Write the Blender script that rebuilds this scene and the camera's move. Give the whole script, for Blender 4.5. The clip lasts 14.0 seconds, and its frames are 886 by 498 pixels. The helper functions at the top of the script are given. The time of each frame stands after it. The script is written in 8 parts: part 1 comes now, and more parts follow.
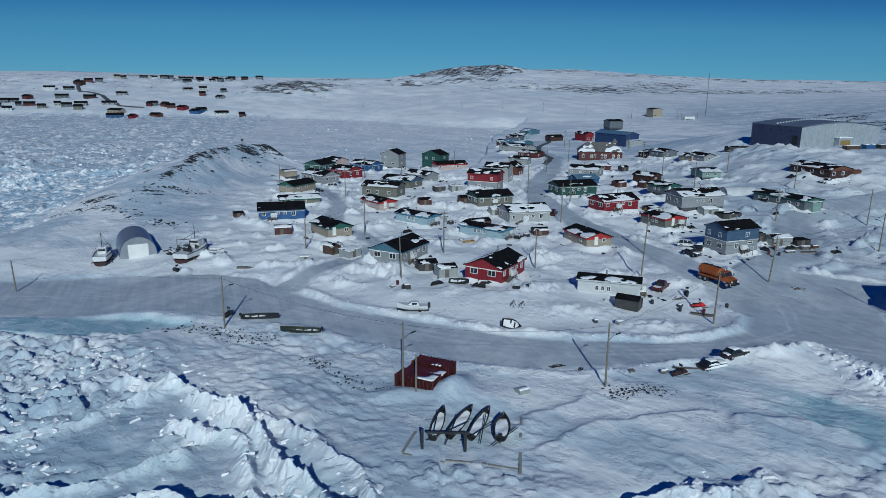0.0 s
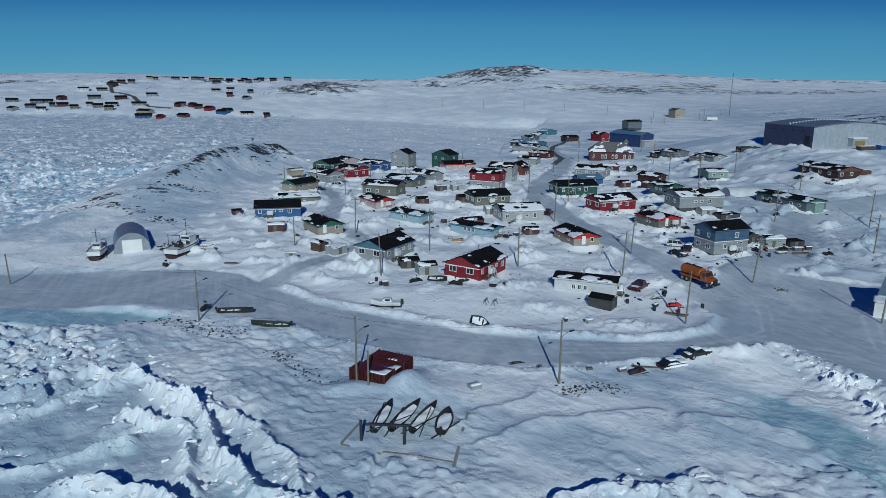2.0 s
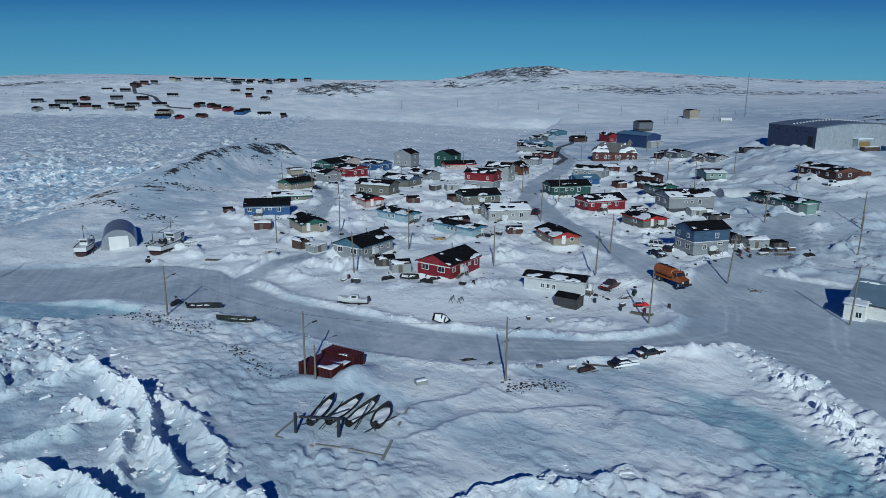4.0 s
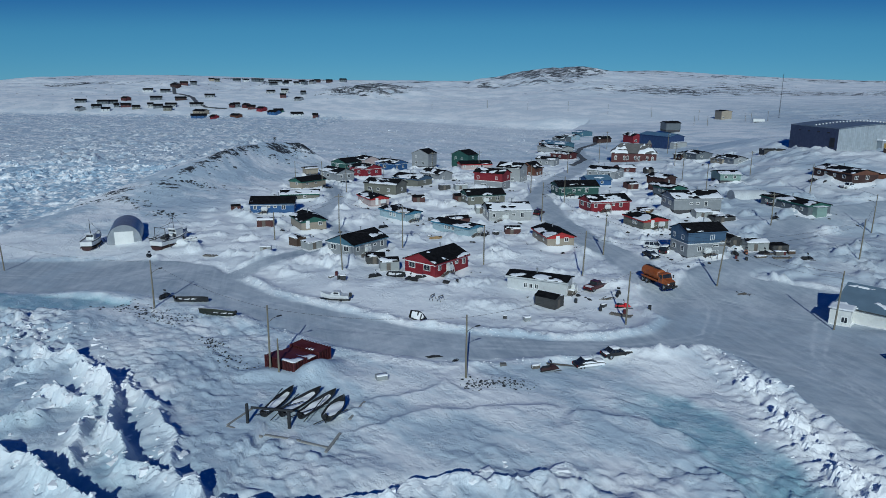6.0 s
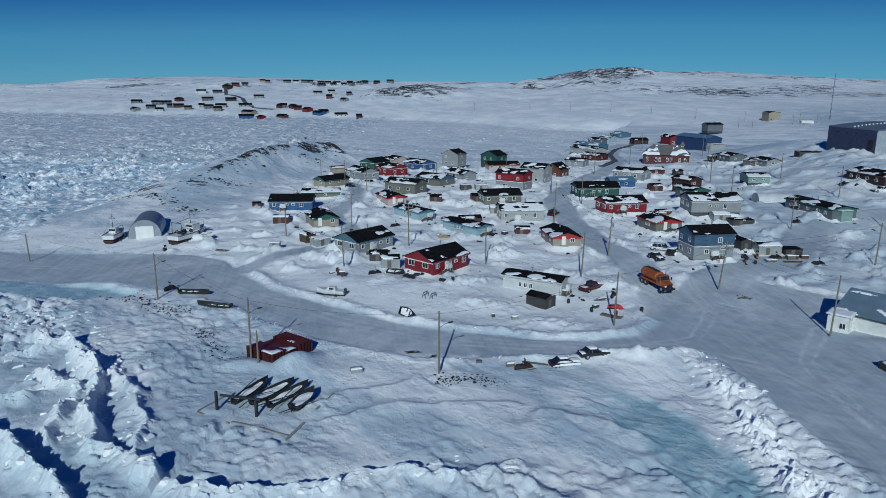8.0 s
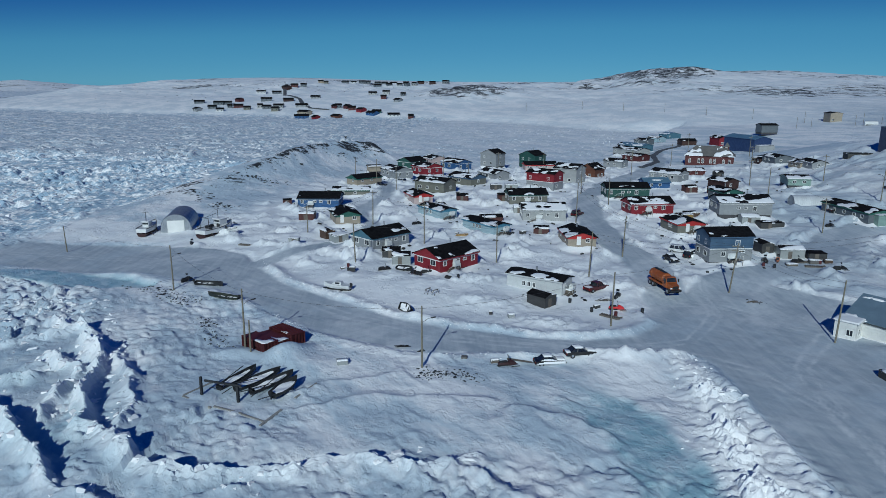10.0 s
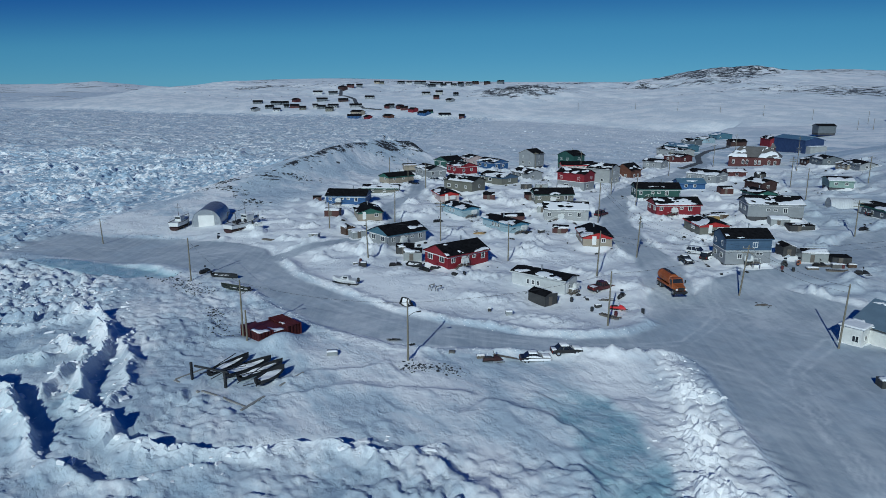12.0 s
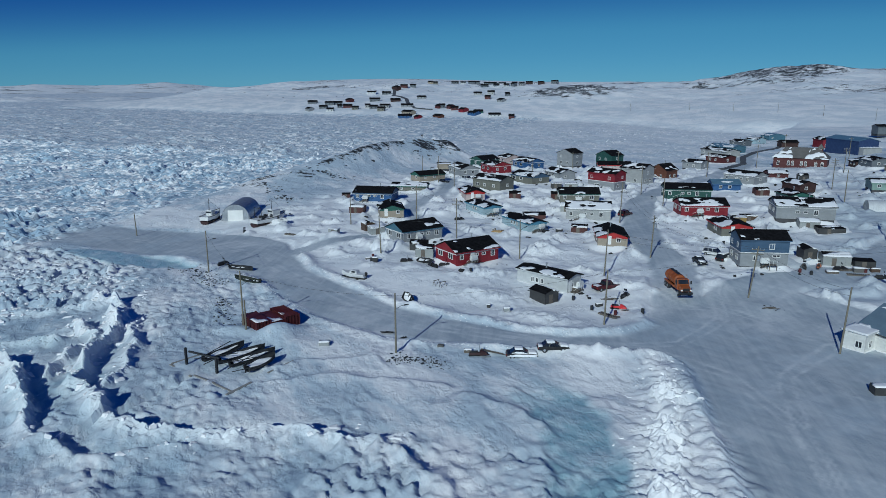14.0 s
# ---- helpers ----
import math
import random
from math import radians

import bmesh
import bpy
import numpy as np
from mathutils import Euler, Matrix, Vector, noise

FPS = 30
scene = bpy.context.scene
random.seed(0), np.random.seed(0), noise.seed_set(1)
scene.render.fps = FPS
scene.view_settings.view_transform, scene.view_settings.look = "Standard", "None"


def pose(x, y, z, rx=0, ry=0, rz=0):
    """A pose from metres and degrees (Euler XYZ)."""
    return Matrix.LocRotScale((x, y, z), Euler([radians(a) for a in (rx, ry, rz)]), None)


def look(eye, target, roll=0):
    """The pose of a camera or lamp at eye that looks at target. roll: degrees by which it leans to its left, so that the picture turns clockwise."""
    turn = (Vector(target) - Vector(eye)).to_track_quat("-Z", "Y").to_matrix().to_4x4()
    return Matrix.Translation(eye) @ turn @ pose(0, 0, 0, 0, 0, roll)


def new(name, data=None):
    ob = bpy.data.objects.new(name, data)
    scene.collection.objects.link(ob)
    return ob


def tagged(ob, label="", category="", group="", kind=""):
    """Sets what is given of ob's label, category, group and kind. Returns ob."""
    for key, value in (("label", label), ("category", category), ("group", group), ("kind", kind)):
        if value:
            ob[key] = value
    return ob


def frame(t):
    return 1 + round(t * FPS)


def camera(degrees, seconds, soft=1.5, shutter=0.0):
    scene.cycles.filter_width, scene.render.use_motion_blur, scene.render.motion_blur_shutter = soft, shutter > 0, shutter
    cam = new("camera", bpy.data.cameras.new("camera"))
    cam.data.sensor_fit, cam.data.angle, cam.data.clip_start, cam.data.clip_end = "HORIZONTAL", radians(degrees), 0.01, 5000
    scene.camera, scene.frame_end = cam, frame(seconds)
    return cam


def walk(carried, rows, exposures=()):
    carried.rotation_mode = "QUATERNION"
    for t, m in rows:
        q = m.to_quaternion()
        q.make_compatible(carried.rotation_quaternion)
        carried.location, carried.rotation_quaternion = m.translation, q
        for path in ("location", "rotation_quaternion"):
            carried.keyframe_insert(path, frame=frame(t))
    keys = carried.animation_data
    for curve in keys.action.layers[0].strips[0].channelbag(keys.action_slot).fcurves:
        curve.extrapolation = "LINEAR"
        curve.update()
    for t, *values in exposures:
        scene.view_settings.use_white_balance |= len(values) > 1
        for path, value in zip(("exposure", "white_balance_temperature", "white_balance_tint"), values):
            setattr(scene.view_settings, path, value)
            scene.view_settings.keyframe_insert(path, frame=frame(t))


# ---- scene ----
cam = camera(65.2, 14.0, soft=0.4)
METRES, EYE, TILT, LEAN, TURN = 72.0, 41.0, -13.75, -0.5, 0.0
ROWS = [
    (0.0, 0.0, 0.0, 0.0, -0.0, 0.0, 0.0),
    (0.5, 0.0355, -0.0032, -0.0026, 0.71, 0.02, -0.14),
    (1.0, 0.0711, -0.0061, -0.0049, 1.3, 0.03, -0.27),
    (1.5, 0.1069, -0.0085, -0.0069, 1.93, 0.05, -0.39),
    (2.0, 0.1428, -0.0104, -0.0088, 2.5, 0.07, -0.5),
    (2.5, 0.1788, -0.0119, -0.0105, 2.98, 0.08, -0.59),
    (3.0, 0.2149, -0.0133, -0.0121, 3.46, 0.09, -0.69),
    (3.5, 0.2508, -0.0141, -0.0134, 3.96, 0.11, -0.8),
    (4.0, 0.2867, -0.0149, -0.0144, 4.43, 0.12, -0.92),
    (6.5, 0.4678, -0.0134, -0.0178, 8.52, 0.08, -1.87),
    (7.0, 0.5039, -0.0118, -0.0185, 9.52, 0.06, -2.1),
    (7.5, 0.5399, -0.0098, -0.0192, 10.52, 0.06, -2.33),
    (10.0, 0.7197, 0.0075, -0.0205, 16.41, -0.17, -3.58),
    (10.5, 0.7547, 0.0128, -0.0204, 17.57, -0.23, -3.81),
    (11.0, 0.7894, 0.0188, -0.0201, 18.74, -0.32, -4.05),
    (11.5, 0.824, 0.0254, -0.02, 19.96, -0.4, -4.28),
    (12.0, 0.8581, 0.0328, -0.0202, 21.15, -0.47, -4.52),
    (12.5, 0.892, 0.0408, -0.0206, 22.29, -0.55, -4.75),
    (13.0, 0.9254, 0.0494, -0.0206, 23.45, -0.64, -4.97),
    (13.5, 0.9582, 0.0587, -0.02, 24.61, -0.75, -5.2),
    (14.0, 0.991, 0.0686, -0.0189, 25.79, -0.85, -5.45),
]
walk(cam, [(t, pose(0, 0, EYE, TILT, LEAN, TURN) @ pose(METRES * x, METRES * y, METRES * z, 90 + pitch, roll, yaw)) for t, x, y, z, yaw, pitch, roll in ROWS],
     exposures=[(0.0, -0.64, 5250, 0), (14.0, -0.64, 5250, 0)])

# ---- sky and sun ----
SUN_EL, SUN_AZ = radians(27), radians(-86)      # the sun stands behind the camera, low over the ice
world = bpy.data.worlds.new("sky")
scene.world = world
world.use_nodes = True
wn = world.node_tree.nodes
sky = wn.new("ShaderNodeTexSky")
sky.sky_type, sky.sun_disc, sky.sun_elevation = "NISHITA", False, SUN_EL
sky.sun_rotation = radians(90) - SUN_AZ
sky.altitude, sky.air_density, sky.dust_density, sky.ozone_density = 50, 0.4, 0.0, 1.5
bg = wn["Background"]
bg.inputs["Strength"].default_value = 0.083
wl = world.node_tree.links


def sky_node(op, a, b=0.0, lo=0.0, hi=1.0):
    if op == "DEEPEN":
        nd = wn.new("ShaderNodeMapRange")
        nd.interpolation_type = "SMOOTHSTEP"
        for key, v in (("From Min", 2.2), ("From Max", 6.5), ("To Min", lo), ("To Max", hi)):
            nd.inputs[key].default_value = v
        wl.new(a, nd.inputs["Value"])
        return nd.outputs[0]
    nd = wn.new("ShaderNodeMath")
    nd.operation = op
    for sock, v in zip(nd.inputs, (a, b)):
        if isinstance(v, bpy.types.NodeSocket):
            wl.new(v, sock)
        else:
            sock.default_value = v
    return nd.outputs[0]


# a dry polar sky: an even pale blue low down, deepening to violet-blue overhead
split, join = wn.new("ShaderNodeSeparateColor"), wn.new("ShaderNodeCombineColor")
wl.new(sky.outputs[0], split.inputs[0])
for k, (gain, power, zenith) in enumerate(((0.62, 0.70, 0.22), (1.62, 0.55, 0.30), (2.10, 0.52, 0.80))):
    v = sky_node("MULTIPLY", sky_node("POWER", split.outputs[k], power), gain)
    wl.new(sky_node("MULTIPLY", v, sky_node("DEEPEN", split.outputs[1], 0.0, zenith, 1.0)), join.inputs[k])
wl.new(join.outputs[0], bg.inputs[0])
sun = new("sun", bpy.data.lights.new("sun", "SUN"))
sun.data.energy, sun.data.angle, sun.data.color = 4.25, radians(0.53), (1.0, 0.945, 0.80)
to_sun = Vector((math.cos(SUN_AZ) * math.cos(SUN_EL), math.sin(SUN_AZ) * math.cos(SUN_EL), math.sin(SUN_EL)))
sun.matrix_world = look(to_sun * 100, (0, 0, 0))


# ---- materials ----
class Tree:
    def __init__(self, name):
        self.mat = bpy.data.materials.new(name)
        self.mat.use_nodes = True
        self.n, self.l = self.mat.node_tree.nodes, self.mat.node_tree.links
        self.bsdf = self.n["Principled BSDF"]

    def node(self, kind, **inputs):
        nd = self.n.new(kind)
        for k, v in inputs.items():
            key = k.replace("_", " ")
            if isinstance(v, bpy.types.NodeSocket):
                self.l.new(v, nd.inputs[key])
            else:
                nd.inputs[key].default_value = v
        return nd

    def noise(self, scale, detail=4.0, rough=0.55, vec=None):
        nd = self.node("ShaderNodeTexNoise", Scale=scale, Detail=detail, Roughness=rough)
        self.l.new(vec or self.coord(), nd.inputs["Vector"])
        return nd.outputs["Fac"]

    def coord(self):
        if "Position" not in self.n:
            nd = self.n.new("ShaderNodeNewGeometry")
            nd.name = "Position"
        return self.n["Position"].outputs["Position"]

    def stretch(self, sx, sy, sz, rz=0.0, vec=None):
        nd = self.n.new("ShaderNodeMapping")
        nd.inputs["Scale"].default_value = (sx, sy, sz)
        nd.inputs["Rotation"].default_value = (0, 0, rz)
        self.l.new(vec or self.coord(), nd.inputs["Vector"])
        return nd.outputs[0]

    def ramp(self, fac, lo, hi, a=(0, 0, 0), b=(1, 1, 1)):
        nd = self.n.new("ShaderNodeMapRange")
        nd.data_type = "FLOAT"
        nd.interpolation_type = "SMOOTHSTEP"
        nd.inputs["From Min"].default_value, nd.inputs["From Max"].default_value = lo, hi
        self.l.new(fac, nd.inputs["Value"])
        if (a, b) == ((0, 0, 0), (1, 1, 1)):
            return nd.outputs[0]
        return self.mix(nd.outputs[0], a, b)

    def mix(self, fac, a, b):
        nd = self.n.new("ShaderNodeMix")
        nd.data_type = "RGBA"
        for sock, v in ((nd.inputs[0], fac), (nd.inputs[6], a), (nd.inputs[7], b)):
            if isinstance(v, bpy.types.NodeSocket):
                self.l.new(v, sock)
            else:
                sock.default_value = v if sock == nd.inputs[0] else (*v, 1)
        return nd.outputs[2]

    def math(self, op, a, b=0.0):
        nd = self.n.new("ShaderNodeMath")
        nd.operation = op
        for sock, v in zip(nd.inputs, (a, b)):
            if isinstance(v, bpy.types.NodeSocket):
                self.l.new(v, sock)
            else:
                sock.default_value = v
        return nd.outputs[0]

    def bump(self, height, strength, distance):
        nd = self.node("ShaderNodeBump", Strength=strength, Distance=distance, Height=height)
        if self.bsdf.inputs["Normal"].is_linked:
            self.l.new(self.bsdf.inputs["Normal"].links[0].from_socket, nd.inputs["Normal"])
        self.l.new(nd.outputs[0], self.bsdf.inputs["Normal"])

    def set(self, **inputs):
        for k, v in inputs.items():
            sock = self.bsdf.inputs[k.replace("_", " ")]
            if isinstance(v, bpy.types.NodeSocket):
                self.l.new(v, sock)
            else:
                sock.default_value = (*v, 1) if isinstance(v, tuple) else v
        return self.mat


def attribute(tree, name):
    nd = tree.n.new("ShaderNodeAttribute")
    nd.attribute_name = name
    return nd.outputs["Fac"]


def paint(name, colour, rough=0.6, wear=0.25, metal=0.0, scale=1.2):
    """Weathered paint: large faded patches and fine grime."""
    t = Tree(name)
    dark = tuple(c * (1 - wear) for c in colour)
    pale = tuple(min(1.0, c * (1 + 0.5 * wear) + 0.012) for c in colour)
    c = t.mix(t.ramp(t.noise(scale * 0.4, 3), 0.35, 0.68), colour, pale)
    c = t.mix(t.ramp(t.noise(scale * 5, 6, 0.7), 0.52, 0.75), c, dark)
    t.set(Base_Color=c, Roughness=rough, Metallic=metal)
    t.bump(t.noise(scale * 12, 3), 0.15, 0.02)
    return t.mat


def siding(name, colour, pitch=0.2, wear=0.18, rough=0.65):
    """Horizontal clapboard: shallow laps in the relief, faded boards."""
    t = Tree(name)
    colour = tuple(c * 0.78 for c in colour)
    sep = t.n.new("ShaderNodeSeparateXYZ")
    t.l.new(t.coord(), sep.inputs[0])
    row = t.math("DIVIDE", sep.outputs[2], pitch)
    lap = t.math("FRACT", row)
    dark = tuple(c * (1 - wear) for c in colour)
    pale = tuple(min(1.0, c * 1.12 + 0.01) for c in colour)
    c = t.mix(t.ramp(t.noise(0.5, 3, vec=t.stretch(1, 1, 2)), 0.35, 0.68), colour, pale)
    c = t.mix(t.ramp(t.noise(3.0, 6, 0.7, vec=t.stretch(1, 1, 0.35)), 0.52, 0.78), c, dark)
    t.set(Base_Color=c, Roughness=rough)
    t.bump(lap, 0.5, 0.03)
    t.bump(t.noise(14, 3), 0.12, 0.02)
    return t.mat


def corrugated(name, colour, pitch=0.25, rough=0.5, metal=0.3, rust=0.0):
    t = Tree(name)
    w = t.node("ShaderNodeTexWave", Scale=0.314 / pitch * 1.0, Distortion=0.0)
    w.bands_direction = "X"
    tc = t.n.new("ShaderNodeTexCoord")
    t.l.new(tc.outputs["Object"], w.inputs["Vector"])
    pale = tuple(min(1, c * 1.2 + 0.01) for c in colour)
    c = t.mix(t.ramp(t.noise(0.8, 4), 0.35, 0.7), colour, pale)
    if rust:
        c = t.mix(t.ramp(t.noise(1.8, 7, 0.75), 0.62 - 0.2 * rust, 0.75), c, (0.16, 0.06, 0.035))
    t.set(Base_Color=c, Roughness=rough, Metallic=metal)
    t.bump(w.outputs["Fac"], 0.6, 0.05)
    return t.mat


SNOW_WHITE = (0.89, 0.895, 0.905)


def snow_material(name, ground=False):
    t = Tree(name)
    big, mid = t.noise(0.06, 5), t.noise(0.9, 5, 0.6)
    c = t.mix(t.ramp(big, 0.3, 0.7), (0.84, 0.85, 0.87), SNOW_WHITE)
    c = t.mix(t.ramp(mid, 0.5, 0.8), c, (0.91, 0.912, 0.915))
    rough = 0.75
    if ground:
        packed, ice, rock, rubble = (attribute(t, k) for k in ("packed", "ice", "rock", "rubble"))
        crust = attribute(t, "crust")
        downwind = t.stretch(1, 1, 1, radians(36))
        # hard glazed crust in long patches between softer drifts
        glaze = t.math("ADD", t.math("MULTIPLY", t.noise(0.05, 5, 0.6, vec=t.stretch(0.6, 1.1, 1, vec=downwind)), 0.74), t.math("MULTIPLY", t.noise(0.5, 7, 0.68, vec=t.stretch(0.38, 0.85, 0.5, vec=downwind)), 0.26))
        c = t.mix(t.math("MULTIPLY", crust, t.ramp(glaze, 0.41, 0.57)), c, (0.50, 0.585, 0.665))
        # wheel tracks and blown snow on the packed roads
        tracks = t.noise(1.0, 6, 0.66, vec=t.stretch(0.05, 0.75, 1, vec=t.stretch(1, 1, 1, radians(70))))
        shore = t.noise(1.0, 6, 0.66, vec=t.stretch(0.05, 0.8, 1, vec=t.stretch(1, 1, 1, radians(22))))
        both = t.math("ADD", t.math("MULTIPLY", tracks, 0.6), t.math("MULTIPLY", shore, 0.4))
        road = t.mix(t.ramp(both, 0.38, 0.66), (0.37, 0.425, 0.485), (0.53, 0.57, 0.61))
        blown = t.ramp(t.noise(0.10, 9, 0.68, vec=t.stretch(0.40, 1.0, 1, vec=t.stretch(1, 1, 1, radians(-60)))), 0.42, 0.70)
        c = t.mix(t.math("MULTIPLY", packed, t.math("SUBTRACT", 1.0, t.math("MULTIPLY", blown, 0.55))), c, road)
        worn = t.math("MULTIPLY", attribute(t, "track"), t.ramp(t.noise(0.3, 6, 0.7), 0.36, 0.62))
        c = t.mix(t.math("MULTIPLY", worn, 0.55), c, (0.76, 0.78, 0.80))
        glare = t.mix(t.ramp(t.noise(0.35, 6, 0.65), 0.35, 0.68), (0.30, 0.46, 0.54), (0.52, 0.64, 0.70))
        icy = t.math("MULTIPLY", ice, t.ramp(t.noise(0.22, 7, 0.66), 0.24, 0.47))
        c = t.mix(icy, c, glare)
        # refrozen blue-grey ice between the white plates; on the near ice also painted-in block shadow
        plates = t.math("ADD", t.math("MULTIPLY", t.noise(0.10, 9, 0.74, vec=t.stretch(1, 0.8, 1)), 0.6), t.math("MULTIPLY", t.noise(0.45, 5, 0.6), 0.4))
        between = t.math("MULTIPLY", rubble, t.ramp(plates, 0.42, 0.54))
        c = t.mix(between, c, (0.33, 0.44, 0.56))
        stone = t.mix(t.ramp(t.noise(0.7, 6, 0.7), 0.3, 0.7), (0.016, 0.018, 0.022), (0.055, 0.060, 0.068))
        edge = t.math("ADD", t.math("MULTIPLY", t.noise(0.30, 9, 0.78, vec=t.stretch(0.4, 1.8, 1.6, vec=t.stretch(1, 1, 1, radians(-40)))), 0.5), t.math("MULTIPLY", t.noise(0.08, 9, 0.80, vec=t.stretch(0.6, 1.3, 1.3, vec=t.stretch(1, 1, 1, radians(-35)))), 0.5))
        show = t.ramp(t.math("ADD", edge, t.math("MULTIPLY", rock, 0.34)), 0.69, 0.712)
        c = t.mix(show, c, stone)
        rough = t.ramp(icy, 0.0, 1.0, (0.75,) * 3, (0.30,) * 3)
        loose = t.math("SUBTRACT", 1.0, t.math("MULTIPLY", packed, 0.85))
        # wind-carved scales, soft lumps and a fine grain
        carve = t.ramp(t.noise(1.0, 5, 0.58, vec=t.stretch(0.33, 0.62, 0.5, vec=downwind)), 0.40, 0.66)
        t.bump(t.math("MULTIPLY", t.math("MULTIPLY", loose, crust), carve), 0.24, 0.2)
        steps_here = t.math("MULTIPLY", loose, t.ramp(t.noise(0.21, 5, 0.65), 0.44, 0.58))
        lip = t.ramp(t.noise(1.0, 6, 0.62, vec=t.stretch(0.5, 0.95, 0.8, vec=downwind)), 0.47, 0.54)
        t.bump(t.math("MULTIPLY", steps_here, lip), 0.42, 0.13)
        chips = t.ramp(t.noise(1.9, 5, 0.65, vec=t.stretch(0.7, 1.1, 1, vec=downwind)), 0.55, 0.62)
        t.bump(t.math("MULTIPLY", steps_here, chips), 0.3, 0.08)
        here = t.math("MULTIPLY", loose, t.ramp(t.noise(0.16, 4, 0.6), 0.40, 0.66))
        t.bump(t.math("MULTIPLY", here, t.noise(0.7, 3, 0.5)), 0.34, 0.5)
        t.bump(t.math("MULTIPLY", loose, t.noise(3.2, 4, 0.6)), 0.14, 0.10)
        t.bump(t.math("MULTIPLY", rubble, plates), 0.5, 1.1)
        t.bump(both, 0.10, 0.15)
    else:
        t.bump(t.noise(2.0, 5), 0.4, 0.15)
    t.set(Base_Color=c, Roughness=rough, Specular_IOR_Level=0.25)
    return t.mat


SNOW = snow_material("snow")
GROUND = snow_material("snow_ground", True)
def roofing():
    t = Tree("asphalt_roofing")
    c = t.mix(t.ramp(t.noise(1.2, 6, 0.7), 0.35, 0.7), (0.005, 0.005, 0.006), (0.016, 0.016, 0.018))
    t.set(Base_Color=c, Roughness=0.95, Specular_IOR_Level=0.08)
    t.bump(t.noise(9, 4), 0.4, 0.03)
    return t.mat


ROOF = roofing()
TRIM = paint("white_trim", (0.72, 0.72, 0.70), 0.5, 0.12)
SKIRT_SHADE = paint("gap_shade_skirting", (0.05, 0.05, 0.055), 0.9)
METAL = paint("galvanised_steel", (0.42, 0.44, 0.46), 0.4, 0.2, 0.7)
DARK = paint("dark_steel", (0.03, 0.03, 0.032), 0.5, 0.3, 0.4)
WOOD = paint("weathered_timber", (0.115, 0.10, 0.085), 0.85, 0.35)
POLE = paint("pole_timber", (0.16, 0.145, 0.11), 0.85, 0.3)
RUBBER = paint("rubber", (0.015, 0.015, 0.016), 0.85)
TANK = paint("oil_tank_white", (0.62, 0.63, 0.62), 0.5, 0.15)


def glass():
    t = Tree("window_glass")
    t.set(Base_Color=t.ramp(t.noise(0.8, 2), 0.3, 0.7, (0.012, 0.015, 0.02), (0.035, 0.04, 0.05)), Roughness=0.06, Specular_IOR_Level=0.6)
    return t.mat


GLASS = glass()


# ---- building helpers ----
def part(name, bm, material, parent=None, label=""):
    me = bpy.data.meshes.new(name)
    bm.to_mesh(me)
    bm.free()
    me.materials.append(material)
    ob = new(name, me)
    if parent is not None:
        ob.parent = parent
    return tagged(ob, label=label)


def box(bm, x0, y0, z0, x1, y1, z1, m=None, bevel=0.0):
    vs = [bm.verts.new(v) for v in ((x0, y0, z0), (x1, y0, z0), (x1, y1, z0), (x0, y1, z0), (x0, y0, z1), (x1, y0, z1), (x1, y1, z1), (x0, y1, z1))]
    fs = [bm.faces.new([vs[i] for i in f]) for f in ((3, 2, 1, 0), (4, 5, 6, 7), (0, 1, 5, 4), (1, 2, 6, 5), (2, 3, 7, 6), (3, 0, 4, 7))]
    if bevel:
        es = list({e for f in fs for e in f.edges})
        out = bmesh.ops.bevel(bm, geom=es, offset=bevel, segments=2, affect="EDGES")
        vs = list({v for f in out["faces"] for v in f.verts} | {v for v in vs if v.is_valid})
    if m is not None:
        bmesh.ops.transform(bm, matrix=m, verts=[v for v in vs if v.is_valid])
    return vs


def boxed(*dims, m=None, bevel=0.0):
    bm = bmesh.new()
    box(bm, *dims, m=m, bevel=bevel)
    return bm


def rod(bm, p, q, r0, r1=None, sides=8):
    """A tapered round bar from p to q."""
    p, q = Vector(p), Vector(q)
    r1 = r0 if r1 is None else r1
    turn = (q - p).to_track_quat("Z", "Y").to_matrix()
    rings = []
    for c, r in ((p, r0), (q, r1)):
        rings.append([bm.verts.new(c + turn @ Vector((r * math.cos(a), r * math.sin(a), 0))) for a in (2 * math.pi * k / sides for k in range(sides))])
    for k in range(sides):
        bm.faces.new((rings[0][k], rings[0][(k + 1) % sides], rings[1][(k + 1) % sides], rings[1][k]))
    bm.faces.new(rings[0][::-1])
    bm.faces.new(rings[1])


def rodded(*a, **k):
    bm = bmesh.new()
    rod(bm, *a, **k)
    return bm


def loft(sections, closed=True, caps=True):
    """A skin over sections, each a list of points."""
    bm = bmesh.new()
    rows = [[bm.verts.new(p) for p in s] for s in sections]
    n = len(rows[0])
    for a, b in zip(rows, rows[1:]):
        for k in range(n if closed else n - 1):
            bm.faces.new((a[k], a[(k + 1) % n], b[(k + 1) % n], b[k]))
    if caps:
        for r in (rows[0][::-1], rows[-1]):
            try:
                bm.faces.new(r)
            except ValueError:
                pass
    bmesh.ops.recalc_face_normals(bm, faces=bm.faces[:])
    return bm


# ---- the lie of the land ----
COSINE, SINE = (fn(np.arange(65536) / 65536.0 * 2 * np.pi) for fn in (np.cos, np.sin))


